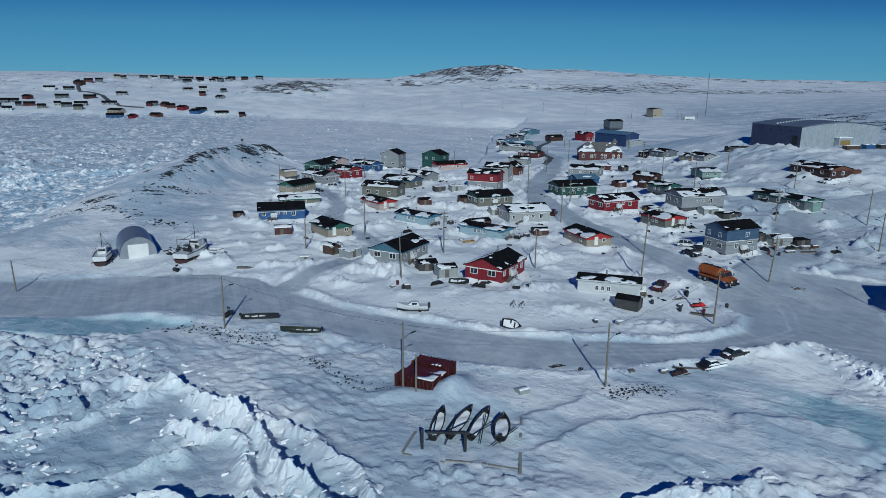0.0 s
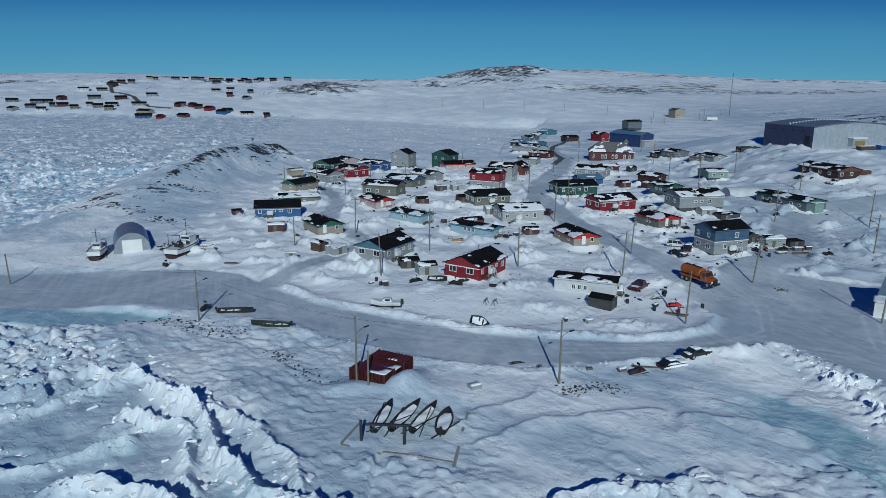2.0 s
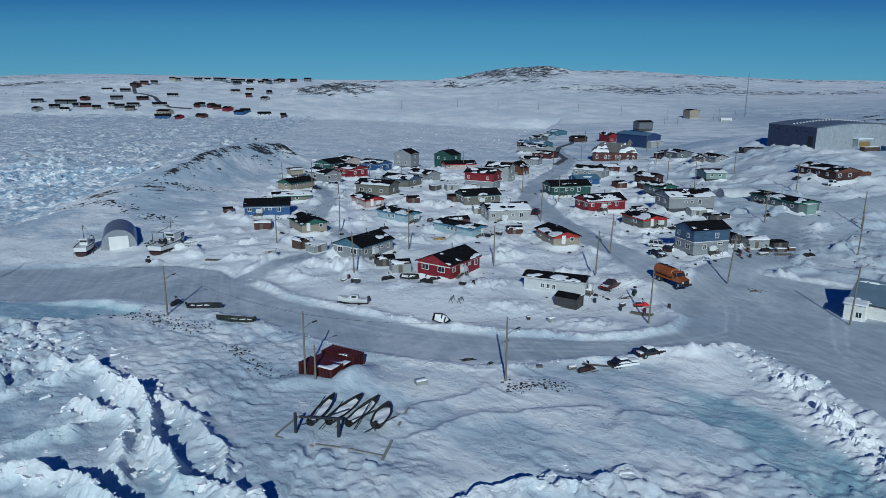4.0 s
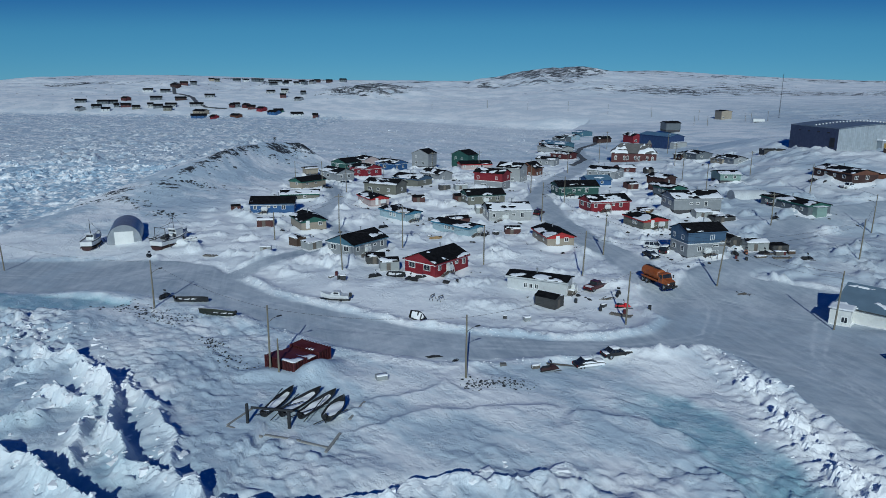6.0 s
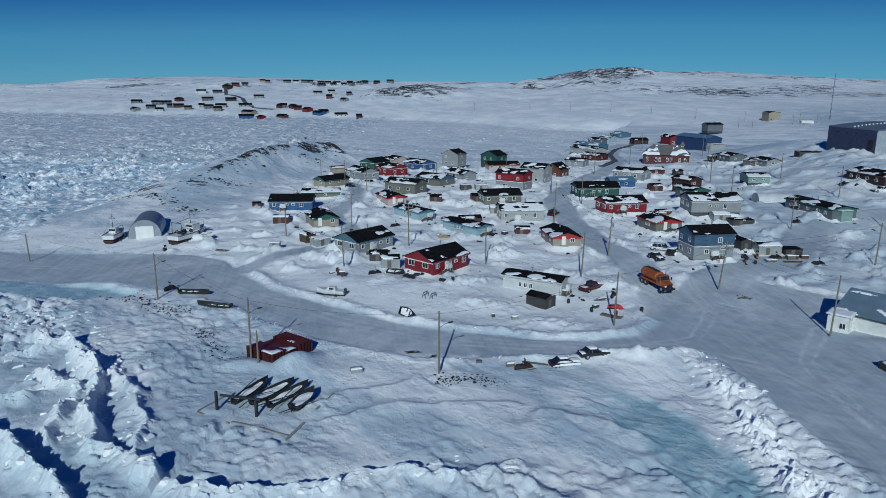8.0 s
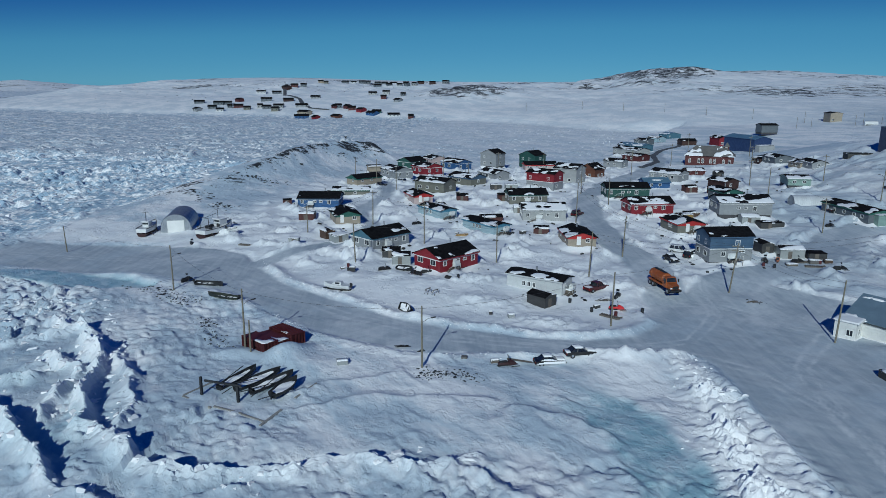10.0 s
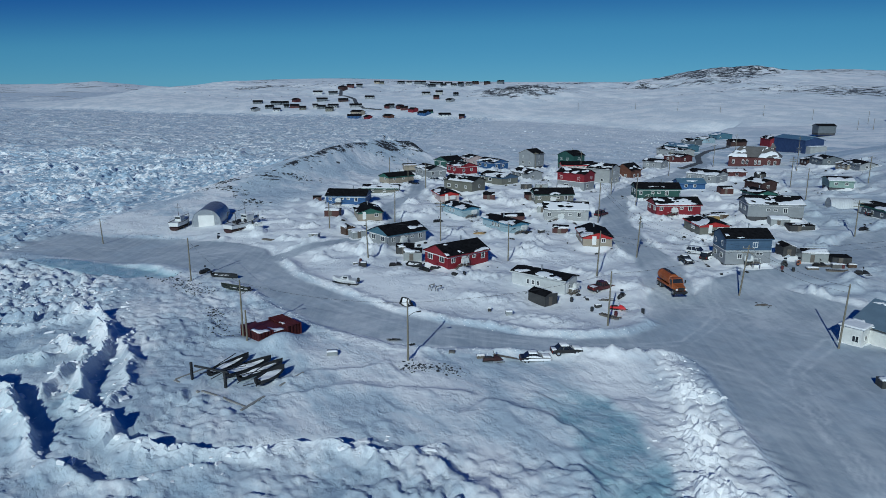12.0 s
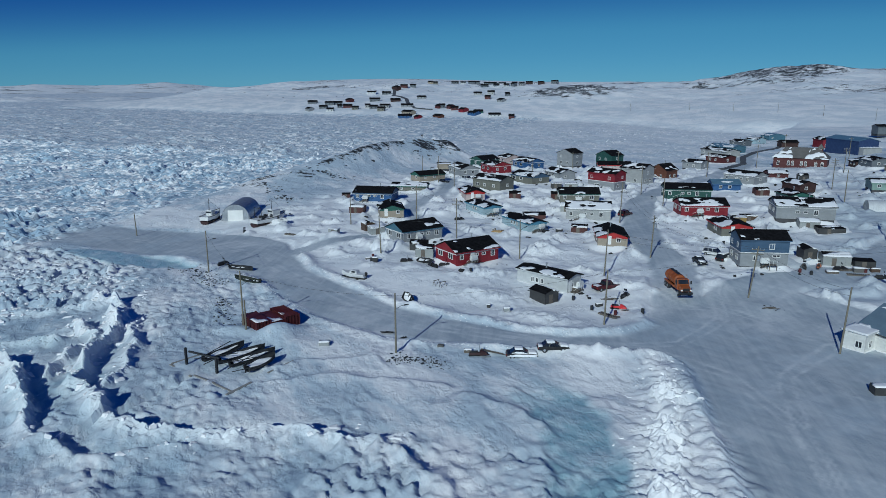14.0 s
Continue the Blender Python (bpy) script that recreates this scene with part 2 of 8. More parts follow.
def perlin(x, y, seed=0):
    x, y = np.asarray(x, float), np.asarray(y, float)
    xi, yi = np.floor(x).astype(np.int64), np.floor(y).astype(np.int64)
    u, v = x - xi, y - yi

    def grad(i, j, dx, dy):
        h = (i * 374761393 + j * 668265263 + seed * 982451653) & 0xFFFFFFFF
        h = ((h ^ (h >> 13)) * 1274126177) & 0xFFFFFFFF
        a = (h ^ (h >> 16)) & 0xFFFF
        return COSINE[a] * dx + SINE[a] * dy

    fu, fv = u * u * u * (u * (6 * u - 15) + 10), v * v * v * (v * (6 * v - 15) + 10)
    a = grad(xi, yi, u, v) * (1 - fu) + grad(xi + 1, yi, u - 1, v) * fu
    b = grad(xi, yi + 1, u, v - 1) * (1 - fu) + grad(xi + 1, yi + 1, u - 1, v - 1) * fu
    return (a * (1 - fv) + b * fv) * 1.5


def fbm(x, y, octaves=4, seed=0, gain=0.5):
    total, amp = 0.0, 1.0
    for k in range(octaves):
        total = total + amp * perlin(x * 2**k, y * 2**k, seed + k)
        amp *= gain
    return total


def ridged(x, y, octaves=4, seed=0):
    total, amp = 0.0, 1.0
    for k in range(octaves):
        total = total + amp * (1 - np.abs(perlin(x * 2**k, y * 2**k, seed + k)) * 1.6)
        amp *= 0.5
    return total / 1.9


def ss(a, b, v):
    u = np.clip((np.asarray(v, float) - a) / (b - a), 0, 1)
    return u * u * (3 - 2 * u)


def bump(x, y, cx, cy, sx, sy, turn=0.0):
    c, s = math.cos(radians(turn)), math.sin(radians(turn))
    dx, dy = x - cx, y - cy
    return np.exp(-(((dx * c + dy * s) / sx) ** 2 + ((dy * c - dx * s) / sy) ** 2) / 2)


def along(x, y, line, signed=False):
    """Distance to a bent line (signed: plus on its left), and how far along it (0 to 1) the nearest place lies."""
    best, where, hand = np.full(np.shape(x), 1e9), np.zeros(np.shape(x)), np.ones(np.shape(x))
    lens = [math.dist(p, q) for p, q in zip(line, line[1:])]
    done, total = 0.0, sum(lens)
    for (ax, ay), (bx, by), ln in zip(line, line[1:], lens):
        u = np.clip(((x - ax) * (bx - ax) + (y - ay) * (by - ay)) / ln**2, 0, 1)
        d = np.hypot(x - ax - u * (bx - ax), y - ay - u * (by - ay))
        near = d < best
        best, where = np.where(near, d, best), np.where(near, (done + u * ln) / total, where)
        if signed:
            hand = np.where(near, np.sign((bx - ax) * (y - ay) - (by - ay) * (x - ax)), hand)
        done += ln
    return (best * hand if signed else best), where


def lumpy(x, y, size, seed, lean=0.45):
    """Wind-cut lumps, gentle to windward and steep in the lee."""
    first = fbm(x / size, y / size, 2, seed)
    return fbm(x / size, (y - lean * size * np.clip(first, -0.4, 1.0)) / size, 2, seed)


INNER_BANK = [(-120, 141), (-92, 139), (-70, 143), (-46, 141), (-38, 138), (-29, 129.5), (-20, 121.5), (-12, 117), (0, 111.5), (11, 106.2), (22, 104.6), (34, 104.2), (43, 105), (51, 109.5), (56, 119), (59, 127), (61, 140), (64, 160)]
NEAR_BANK = [(-120, 117), (-80, 118.5), (-49, 118), (-38, 115), (-21, 109.5), (-8, 101.5), (2, 96), (10, 94), (18, 93.3), (27, 94.8), (36, 97), (44, 98.6), (52, 99.8), (56, 102.2), (58.5, 103.4), (61, 102.4), (63, 99.6), (64.2, 96), (66.5, 86), (69.5, 77), (72, 70), (76, 56), (80, 20)]
BACK_ROAD = [(60, 118), (68, 143), (88, 165), (98, 190), (114, 204), (150, 214)]
MAIN_STREET = [(58, 122), (52, 152), (44, 168), (36, 196), (32, 225), (36, 260), (48, 300), (54, 340), (52, 400), (62, 440)]
WEST_STREET = [(-34, 128), (-14, 162), (-30, 185), (-32, 215), (-45, 245), (-62, 262)]
TRACKS = (
    [(20, 99), (40, 101), (56, 105.5), (67, 101), (75, 88), (82, 70), (88, 50)], [(63, 142), (65, 122), (71, 105), (77, 90), (84, 68), (90, 46)],
    [(24, 101), (46, 102.6), (60, 110), (64, 124), (62, 142)], [(-100, 128), (-60, 130), (-40, 127), (-18, 115), (6, 104), (26, 99.5)],
    [(-96, 133), (-60, 134), (-36, 131.5), (-14, 119), (8, 106.5), (28, 101)], [(90, 128), (80, 118), (74, 104), (76, 88), (80, 70)],
    [(86, 120), (76, 122), (66, 130), (58, 128), (52, 134)], [(70, 138), (80, 126), (86, 110), (86, 90), (90, 66)])
ROADS = ((BACK_ROAD, 5.5), (MAIN_STREET, 4.5), (WEST_STREET, 3.0))


def roads(x, y):
    """1 on packed snow, 0 off it, and how far it is to the road's edge (minus: on the road)."""
    inner, _ = along(x, y, INNER_BANK, True)
    near, _ = along(x, y, NEAR_BANK, True)
    edge = np.maximum(np.maximum(np.maximum(inner, -near), x - 93), np.where(x > 50, y - 146 + 0.5 * np.abs(x - 72), -99.0))
    edge = edge + 0.35 * fbm(x / 9, y / 9, 3, 70)
    for line, half in ROADS:
        d, _ = along(x, y, line)
        edge = np.minimum(edge, d - half + 1.2 * fbm(x / 9, y / 9, 3, 70))
    return ss(0.6, -1.0, edge), edge


def far_shore(x):
    return 770 - 150 * ss(-180, 80, x) + 14 * perlin(x / 90, x * 0, 5) + 60 * ss(-600, -900, x)


def back_shore(x):
    return np.interp(x + 5 * perlin(x / 9, x * 0, 6), [10, 20, 35, 80, 100], [336, 360, 500, 665, 6000])


SPINE = [-96, -92, -90, -85, -76, -72]


def base(x, y):
    """Height of the land and the ice, without the small relief."""
    x, y = np.asarray(x, float), np.asarray(y, float)
    start = np.interp(x, [-45, -30, -15, 0, 40, 52, 65], [138, 130, 119, 111, 111, 122, 133])
    village = 0.4 + 1.3 * ss(0, 15, y - start) + 0.7 * ss(140, 166, y) + 1.0 * ss(170, 215, y)
    village = village + 11 * ss(88, 146, x) * ss(185, 275, y) * ss(430, 335, y) + 1.5 * ss(60, 100, x) * ss(185, 215, y)
    village = village - 3.2 * ss(292, 334, y) * ss(48, 15, x) - 1.4 * ss(-50, -70, x) * ss(185, 150, y)
    village = village - 1.2 * ss(232, 262, y) * ss(2, -22, x) * ss(-68, -56, x)
    # the knoll west of the houses: gentle to seaward, steep towards the village
    spine = np.interp(y, [190, 225, 275, 300, 318, 330], SPINE)
    side = x - spine
    crest = 10.0 * ss(178, 272, y) * ss(328, 312, y) * np.where(side < 0, np.exp(-(np.abs(side) / 24) ** 1.35), np.clip(1 - np.abs(side) / 25, 0, 1) ** 2.1)
    village = village + crest
    # where the land ends in the sea ice
    west = ss(-132 + 8 * perlin(y / 30, y * 0, 3), -100, x + 0.12 * (y - 200))
    front = 0.35 + 0.65 * ss(-34, 6, y - 100 + 0.95 * np.clip(x + 45, -40, 40) * (x < 0) + 14 * (x > 0))
    back = ss(10, -12, y - back_shore(x))
    land = np.maximum(west * back, ss(-5, 30, y - far_shore(x)) * ss(-1250, -900, x + 0.45 * np.clip(y - far_shore(x), 0, 900)))
    near = -2.0 + (village + 2.0) * land
    near = np.where(y < 112, near * front - 1.4 * (1 - front), near)
    # rising ground east of the bay
    east = ss(45, 260, x)
    near = near + np.where(y > 300, east * 0.026 * np.clip(y - 300, 0, 500), 0) * ss(1250, 650, y)
    near = near + 24 * ss(175, 560, x) * ss(60, 230, y) * ss(1050, 350, y)
    # the far side of the bay
    s = y - far_shore(x)
    far = 42 * (1 - np.exp(-np.clip(s, 0, None) / 300)) * ss(-1250, -800, x + 0.45 * np.clip(s, 0, 900)) + 0.0
    far = far * (1 - 0.30 * ss(60, 200, x) * ss(500, 0, s))
    far = far + 12 * bump(x, y, 45, 1400, 85, 140) + 17 * bump(x, y, 235, 1450, 165, 240) + 13 * bump(x, y, -1080, 1950, 260, 260)
    far = far + 13 * bump(x, y, -205, 995, 62, 60)
    far = far + (8 - 5 * ss(60, 260, x)) * fbm(x / 150, y / 150, 5, 20, 0.55) * ss(40, 400, s) * ss(1900, 1200, y)
    # low hills beyond the sea ice
    rim = np.hypot(x, y)
    hills = 60 * ss(3500, 4400, rim) * ss(-0.5, -0.8, np.arctan2(x, y)) * (0.55 + 0.6 * perlin(np.arctan2(x, y) * 9, rim * 0, 40) + 0.35 * perlin(np.arctan2(x, y) * 31, rim * 0, 41))
    return np.maximum(near + np.where(s > 0, far, 0) * (1 - 0.55 * ss(60, 260, x) * ss(1250, 700, y)), -2.0) + np.clip(hills, 0, None)


# each: the crest line, how tall, what is left of that towards its end, and the width of the ramp before it
RIDGES = (
    ([(-45, 87), (-37, 87.4), (-33.5, 86), (-29.5, 82.8), (-24, 79), (-18.5, 75.4), (-15, 72.6), (-12, 68.5), (-9, 65), (-6, 61), (-4, 58.6)], 1.15, 0.9, 0.9),
    ([(-34, 82.4), (-31, 81.6), (-28, 80), (-24.2, 76.5), (-19.8, 72.2), (-18.6, 69.6), (-15.3, 65), (-12.4, 61.3), (-10.3, 58.8)], 2.0, 1.0, 0.9),
    ([(-12, 60.6), (-10.5, 59.3), (-8, 58.5), (-4.5, 57.4), (-1, 56), (3, 54.6), (6.2, 54.6), (9, 56), (13.5, 57.5), (17.4, 59.6), (20.3, 61.6), (23.5, 62.8), (26.2, 64.5), (28.5, 67.6)], 1.7, 0.75, 1.7),
    ([(22, 62.0), (24.5, 62.7), (27, 62.8), (31, 64.2), (33.4, 65.4), (37, 68)], 0.9, 0.8, 2.4),
    ([(-62, 60), (-50, 61.5), (-43, 62), (-37.7, 62.9), (-35.5, 64.3), (-33.7, 66.8), (-31, 68.4), (-28.7, 69.7), (-26.4, 70.4)], 1.2, 0.9, 0.8),
    ([(-33, 76.2), (-31, 75.6), (-27, 74), (-24.2, 73.4), (-21.5, 69.5), (-20.2, 65.8), (-18.5, 62), (-15.6, 58)], 1.4, 0.9, 0.9),
    ([(-34, 62), (-28, 60.2), (-24, 59), (-20.5, 57.9), (-16.8, 55.4), (-12.5, 53.3), (-8.2, 51.3), (-4.8, 49.3), (-0.1, 48.5), (3, 47.9), (6, 47.2), (9, 49.2), (11.8, 52.4), (14, 54.3), (16, 56.5)], 2.4, 0.42, 1.4),
    ([(-56, 73), (-45, 76), (-43, 79), (-40.7, 81.5), (-37.6, 84.2), (-36.6, 88.4)], 1.0, 1.0, 0.9),
    ([(36, 80.4), (41.1, 78.9), (44.9, 77.9), (48.7, 76.4), (51.1, 74.5), (52.6, 71.4)], 0.55, 0.9, 3.0),
    ([(50.4, 70), (51.6, 68.2), (53.5, 65.6), (55.2, 62.6), (56.5, 58)], 0.55, 0.9, 2.2),
    ([(10, 71), (12.4, 72.0), (15.8, 74.4), (19.2, 77.2), (23.7, 78.7), (28.9, 79.9), (32.7, 80.4), (35.7, 79.2)], 0.42, 0.8, 2.4),
    ([(7, 75), (9.1, 76.3), (11.3, 78.6), (15.1, 81.3), (18.3, 83.7), (20.8, 86.8)], 0.45, 0.8, 2.0),
    ([(30, 66), (38, 63), (44, 61), (50, 57)], 0.6, 0.9, 2.2),
)
BERM = [(40, 96), (47, 97.5), (52, 99.6), (57, 100.2), (59.4, 94), (60.8, 88.6), (61.8, 82.6), (62.6, 75.6), (64, 70), (66, 64), (70, 46)]
SKIRT_BANK = [(62.4, 98), (63.6, 92), (65.6, 84), (68.2, 77.5), (71, 71), (74, 62), (78, 46)]
BARE_ICE = [(-84, 113.5), (-72, 113.2), (-60, 112), (-51, 111.2), (-45, 111)]
POND = [(41, 86.5), (48.5, 82.6), (52.6, 77.5), (56.2, 70), (58.6, 62), (60, 52)]


def plated(x, y, size, seed, tilt=1.1, crack=1.0):
    """Broken plates: every cell has a height and a tilt of its own, and a crack runs round it."""
    gx, gy = x / size, y / size
    ix, iy = np.floor(gx).astype(np.int64), np.floor(gy).astype(np.int64)
    best, second, z = np.full(np.shape(gx), 9.0), np.full(np.shape(gx), 9.0), np.zeros(np.shape(gx))
    for i in (-1, 0, 1):
        for j in (-1, 0, 1):
            h = ((ix + i) * 73856093 ^ (iy + j) * 19349663 ^ seed * 83492791) & 0xFFFFFFFF
            r = []
            for _ in range(5):
                h = (h * 1664525 + 1013904223) & 0xFFFFFFFF
                h = h ^ (h >> 15)
                r.append((h & 0xFFFF) / 65536.0)
            dx, dy = gx - ix - i - 0.15 - 0.7 * r[0], gy - iy - j - 0.15 - 0.7 * r[1]
            d = np.hypot(dx, dy)
            near = d < best
            second = np.where(near, best, np.minimum(second, d))
            best = np.where(near, d, best)
            z = np.where(near, r[2] ** 1.5 + tilt * ((r[3] - 0.5) * dx + (r[4] - 0.2) * dy), z)
    return z * (1 - crack + crack * ss(0.0, 0.14, second - best))


def only(mask, kind, x, y, *rest):
    """A relief worked out only where the mask is set."""
    out = np.zeros(np.shape(x))
    if mask.any():
        out[mask] = kind(x[mask], y[mask], *rest)
    return out


def ridge_relief(x, y, tiny):
    """The pressure ridges: a ramp up to a crest of stacked plates, with a sheer drop behind it."""
    z, near = np.zeros(np.shape(x)), np.zeros(np.shape(x))
    for n, (line, tall, tail, ramp) in enumerate(RIDGES):
        d, u = along(x + 0.35 * perlin(x / 2.6, y / 2.6, 50 + n) + 0.9 * perlin(x / 7, y / 7, 55 + n), y + 0.35 * perlin(x / 2.6 + 5, y / 2.6, 60 + n) + 0.9 * perlin(x / 7, y / 7, 65 + n), line, True)
        ends = ss(0, 0.07, u) * ss(1, 0.92, u) * (1 - (1 - tail) * ss(0.40, 0.62, u))
        broken = 0.9 + 0.35 * perlin(u * 14, u * 0, 80 + n) + 0.15 * perlin(u * 40, u * 0, 81 + n)
        side = np.where(d < 0, np.exp(-(np.abs(np.minimum(d, 0)) / ramp) ** 1.3), np.exp(-(np.clip(d, 0, None) / 0.55) ** 1.5))
        z = z + tall * ends * np.clip(broken, 0.35, 1.4) * side
        z = z - 0.22 * tall * ends * np.exp(-((d - 1.9) / 1.1) ** 2)
        near = np.maximum(near, min(1.0, tall / 1.6) * ends * np.exp(-((d + 0.3) / 1.5) ** 2) * (tall > 0.7))
    rag = near * ss(-0.45, 0.25, perlin(x / 4.5, y / 4.5, 58))
    return z + rag * (0.95 * plated(x + 0.3 * tiny, y, 2.3, 51, 1.0, 0.12) - 0.35 + 0.6 * plated(x, y, 1.15, 52, 1.0, 0.12)), near


def relief(x, y):
    """The height with ridges, rubble, banks and drifts, and the masks of the ground's materials."""
    z = base(x, y)
    on, edge = roads(x, y)
    west_ice = ss(-104, -128, x + 0.12 * (y - 200) + 6 * perlin(y / 14, x / 14, 8))
    back_ice = ss(4, 16, y - back_shore(x)) * (z < -1.2)
    front_ice = ss(6, -10, y - 100 + 0.95 * np.clip(x + 45, -40, 40)) * (x < 30)
    rubble = np.clip(west_ice + 0.32 * back_ice, 0, 1) * (z < 0)
    fore = front_ice * (y < 112) * ss(-90, -60, -np.abs(x + 40) + 10)
    # rubble fields: jagged plates tilted every way
    wx, wy = x + 1.4 * perlin(x / 5, y / 5, 90), y + 1.4 * perlin(x / 5 + 9, y / 5, 91)
    wild = (y < 112) | (rubble > 0) & (y < 900)
    small, tiny = only(wild, lumpy, wx, wy, 2.4, 33, 0.5), only(y < 112, lumpy, x, y, 1.1, 36, 0.45)
    icy_here = (rubble > 0) & (y < 900)
    coarse, fine = only(icy_here, plated, wx, wy, 4.6, 30, 1.1, 0.4), only(icy_here | (fore > 0), plated, wx, wy, 2.3, 31, 1.1, 0.25)
    jam = 0.45 + 0.75 * ss(-0.25, 0.4, perlin(x / 38, y / 38, 35))
    z = z + rubble * jam * (1.9 * coarse + 1.0 * fine + 0.4 * small - 0.7)
    patchy = ss(-0.35, 0.35, perlin(x / 13, y / 13, 37))
    field = ss(-34, -42, x + 4 * perlin(y / 9, x / 9, 42)) * ss(78, 84, y)
    broken = np.clip(ss(0.02, 0.38, perlin(x / 10, y / 10, 39)) * 0.5 + field + 0.5 * ss(-40, -56, x), 0.06, 1.0)
    z = z + fore * broken * (1.0 * fine + 0.7 * only(fore > 0, plated, x, y, 1.4, 32, 1.0, 0.12) + 0.45 * small - 0.5)
    z = z + fore * 0.25 * fbm(x / 7, y / 7, 3, 29)
    # wind-cut drifts: they run downwind, across the view
    bend = 2.5 * perlin(x / 16, y / 16, 64)
    sx, sy = x * 0.81 - y * 0.59, x * 0.59 + y * 0.81 + bend
    rough = ss(66, 57, y - 9 * ss(22, 42, x) + 4 * perlin(x / 12, y / 9, 38)) * (1 - 0.6 * fore)
    z = z + rough * (0.40 * only(rough > 0, lumpy, sx / 1.8, sy, 2.6, 43, 0.6) + 0.35 * only(rough > 0, lumpy, sx / 1.5, sy, 1.3, 48, 0.5) * (0.4 + 0.6 * patchy) + 0.52 * patchy * only(rough > 0, plated, sx / 1.4, sy, 1.5, 49, 1.0, 0.1) + 0.22 * only(rough > 0, plated, sx / 1.3, sy, 0.9, 59, 1.0, 0.1) - 0.2)
    z = np.array(z)
    m = y < 112
    crest = np.zeros(np.shape(z))
    if m.any():
        lift, crest[m] = ridge_relief(x[m], y[m], tiny[m])
        z[m] += lift
    # the bank beside the pond, pushed up by the plough in lumps, and the ribs it left on the road side
    d, u = along(x, y, BERM)
    heap = np.exp(-(d / np.interp(u, [0, 0.4, 1], [2.6, 2.8, 4.2])) ** 2) * (0.9 + 0.5 * perlin(u * 12, u * 0, 12)) * ss(0, 0.08, u)
    by_bank = d < 9
    clods = (only(by_bank, plated, x + 0.4 * tiny, y, 1.9, 14, 1.0, 0.12) + 0.8 * only(by_bank, plated, x, y, 0.95, 15, 1.1, 0.12)) * (0.25 + 0.75 * ss(0.24, 0.42, u))
    z = z + heap * (0.55 + 0.85 * clods + 0.45 * only(by_bank, lumpy, x, y, 1.7, 14, 0.5))
    d2, u2 = along(x, y, SKIRT_BANK)
    ribs = np.exp(-(d2 / np.interp(u2, [0, 0.3, 1], [1.0, 1.9, 3.0])) ** 2) * ss(0, 0.15, u2)
    z = z + ribs * (0.30 + 0.30 * perlin(x / 5, y / 0.9, 11) + 0.45 * only(d2 < 9, plated, x / 1.6, y, 1.1, 16) * ss(0.25, 0.6, u2))
    z = z + 1.1 * bump(x, y, 51.5, 96.0, 4.6, 3.0, 10)
    # banks along the roads
    close = ss(70, -4, y - 100 + 0 * x) * 0.65 + 0.35
    rise = np.exp(-((edge - 1.5) / np.where(edge < 1.5, 0.95, 1.7)) ** 2)
    bank = rise * (0.85 + 0.40 * perlin(x / 6, y / 6, 16) + 0.22 * perlin(x / 1.5, y / 1.5, 17) + 0.25 * only((rise > 0.01) & (y < 420), lumpy, x, y, 1.2, 13)) * (1 - rubble) * close * (y < 420) * (0.35 + 0.65 * ss(-48, -22, x)) * (1 - 0.55 * ss(100, 96, y - 0.55 * np.clip(-x, 0, 40)) * ss(36, 30, x))
    z = z + np.clip(bank, 0, None)
    # drifts between the houses and on the open land
    off = (1 - on) * (1 - rubble)
    lived = ss(118, 140, y) * ss(350, 300, y) * ss(-75, -55, x) * ss(190, 150, x)
    close_by = (y < 430) & (y > 40) & (np.abs(x) < 240)
    l3, l1 = only(close_by, lumpy, x, y, 3.6, 18, 0.35), only(close_by, lumpy, x, y, 1.5, 19, 0.4)
    heaps = ss(0.15, 0.55, perlin(x / 6.5, y / 6.5, 23)) * (0.75 + 0.5 * l1 + 0.25 * only(lived > 0, lumpy, x, y, 0.9, 25, 0.3))
    z = z + off * lived * (0.65 * np.clip(fbm(x / 12, y / 10, 2, 17), -0.6, 0.9) + 0.20 * l3 + 0.05 * l1 + 1.35 * np.clip(heaps, 0, None) - 0.3)
    open_land = off * ss(118, 105, y) * (1 - 0.5 * rough) * (1 - fore) * (1 - heap) * (1 - ribs)
    lips = ss(-0.15, 0.45, perlin(x / 15, y / 15, 26))
    flat = open_land > 0
    z = z + open_land * (0.32 * only(flat, fbm, x / 14, y / 12, 2, 24) + 0.10 * only(flat, lumpy, sx / 2.2, sy, 4.5, 21, 0.6) + lips * (0.22 * only(flat, lumpy, sx / 1.7, sy, 2.2, 22, 0.6) + 0.05 * only(flat, lumpy, sx / 1.5, sy, 1.1, 23, 0.5)))
    slope = ss(-46, -30, x) * ss(0, -14, x) * ss(72, 80, y + 0.5 * (x + 20)) * ss(112, 104, y + 0.5 * (x + 20))
    z = z + slope * (0.32 * only(slope > 0, lumpy, sx / 1.7, sy, 2.2, 61, 0.6) + 0.16 * only(slope > 0, lumpy, sx / 1.5, sy, 1.1, 62, 0.5))
    z = z + off * (1 - lived) * ss(112, 130, y) * (0.25 * fbm(x / 14, y / 10, 4, 27) + 0.12 * l3 * ss(420, 300, y))
    z = z + on * 0.04 * fbm(x / 3, y / 3, 3, 28)
    z = z + 1.25 * bump(x, y, 1.6, 86.0, 2.8, 1.2, 62) + 0.75 * bump(x, y, 3.6, 85.2, 4.5, 2.2, -20) + 0.7 * bump(x, y, -5.5, 84.2, 3.0, 1.2)
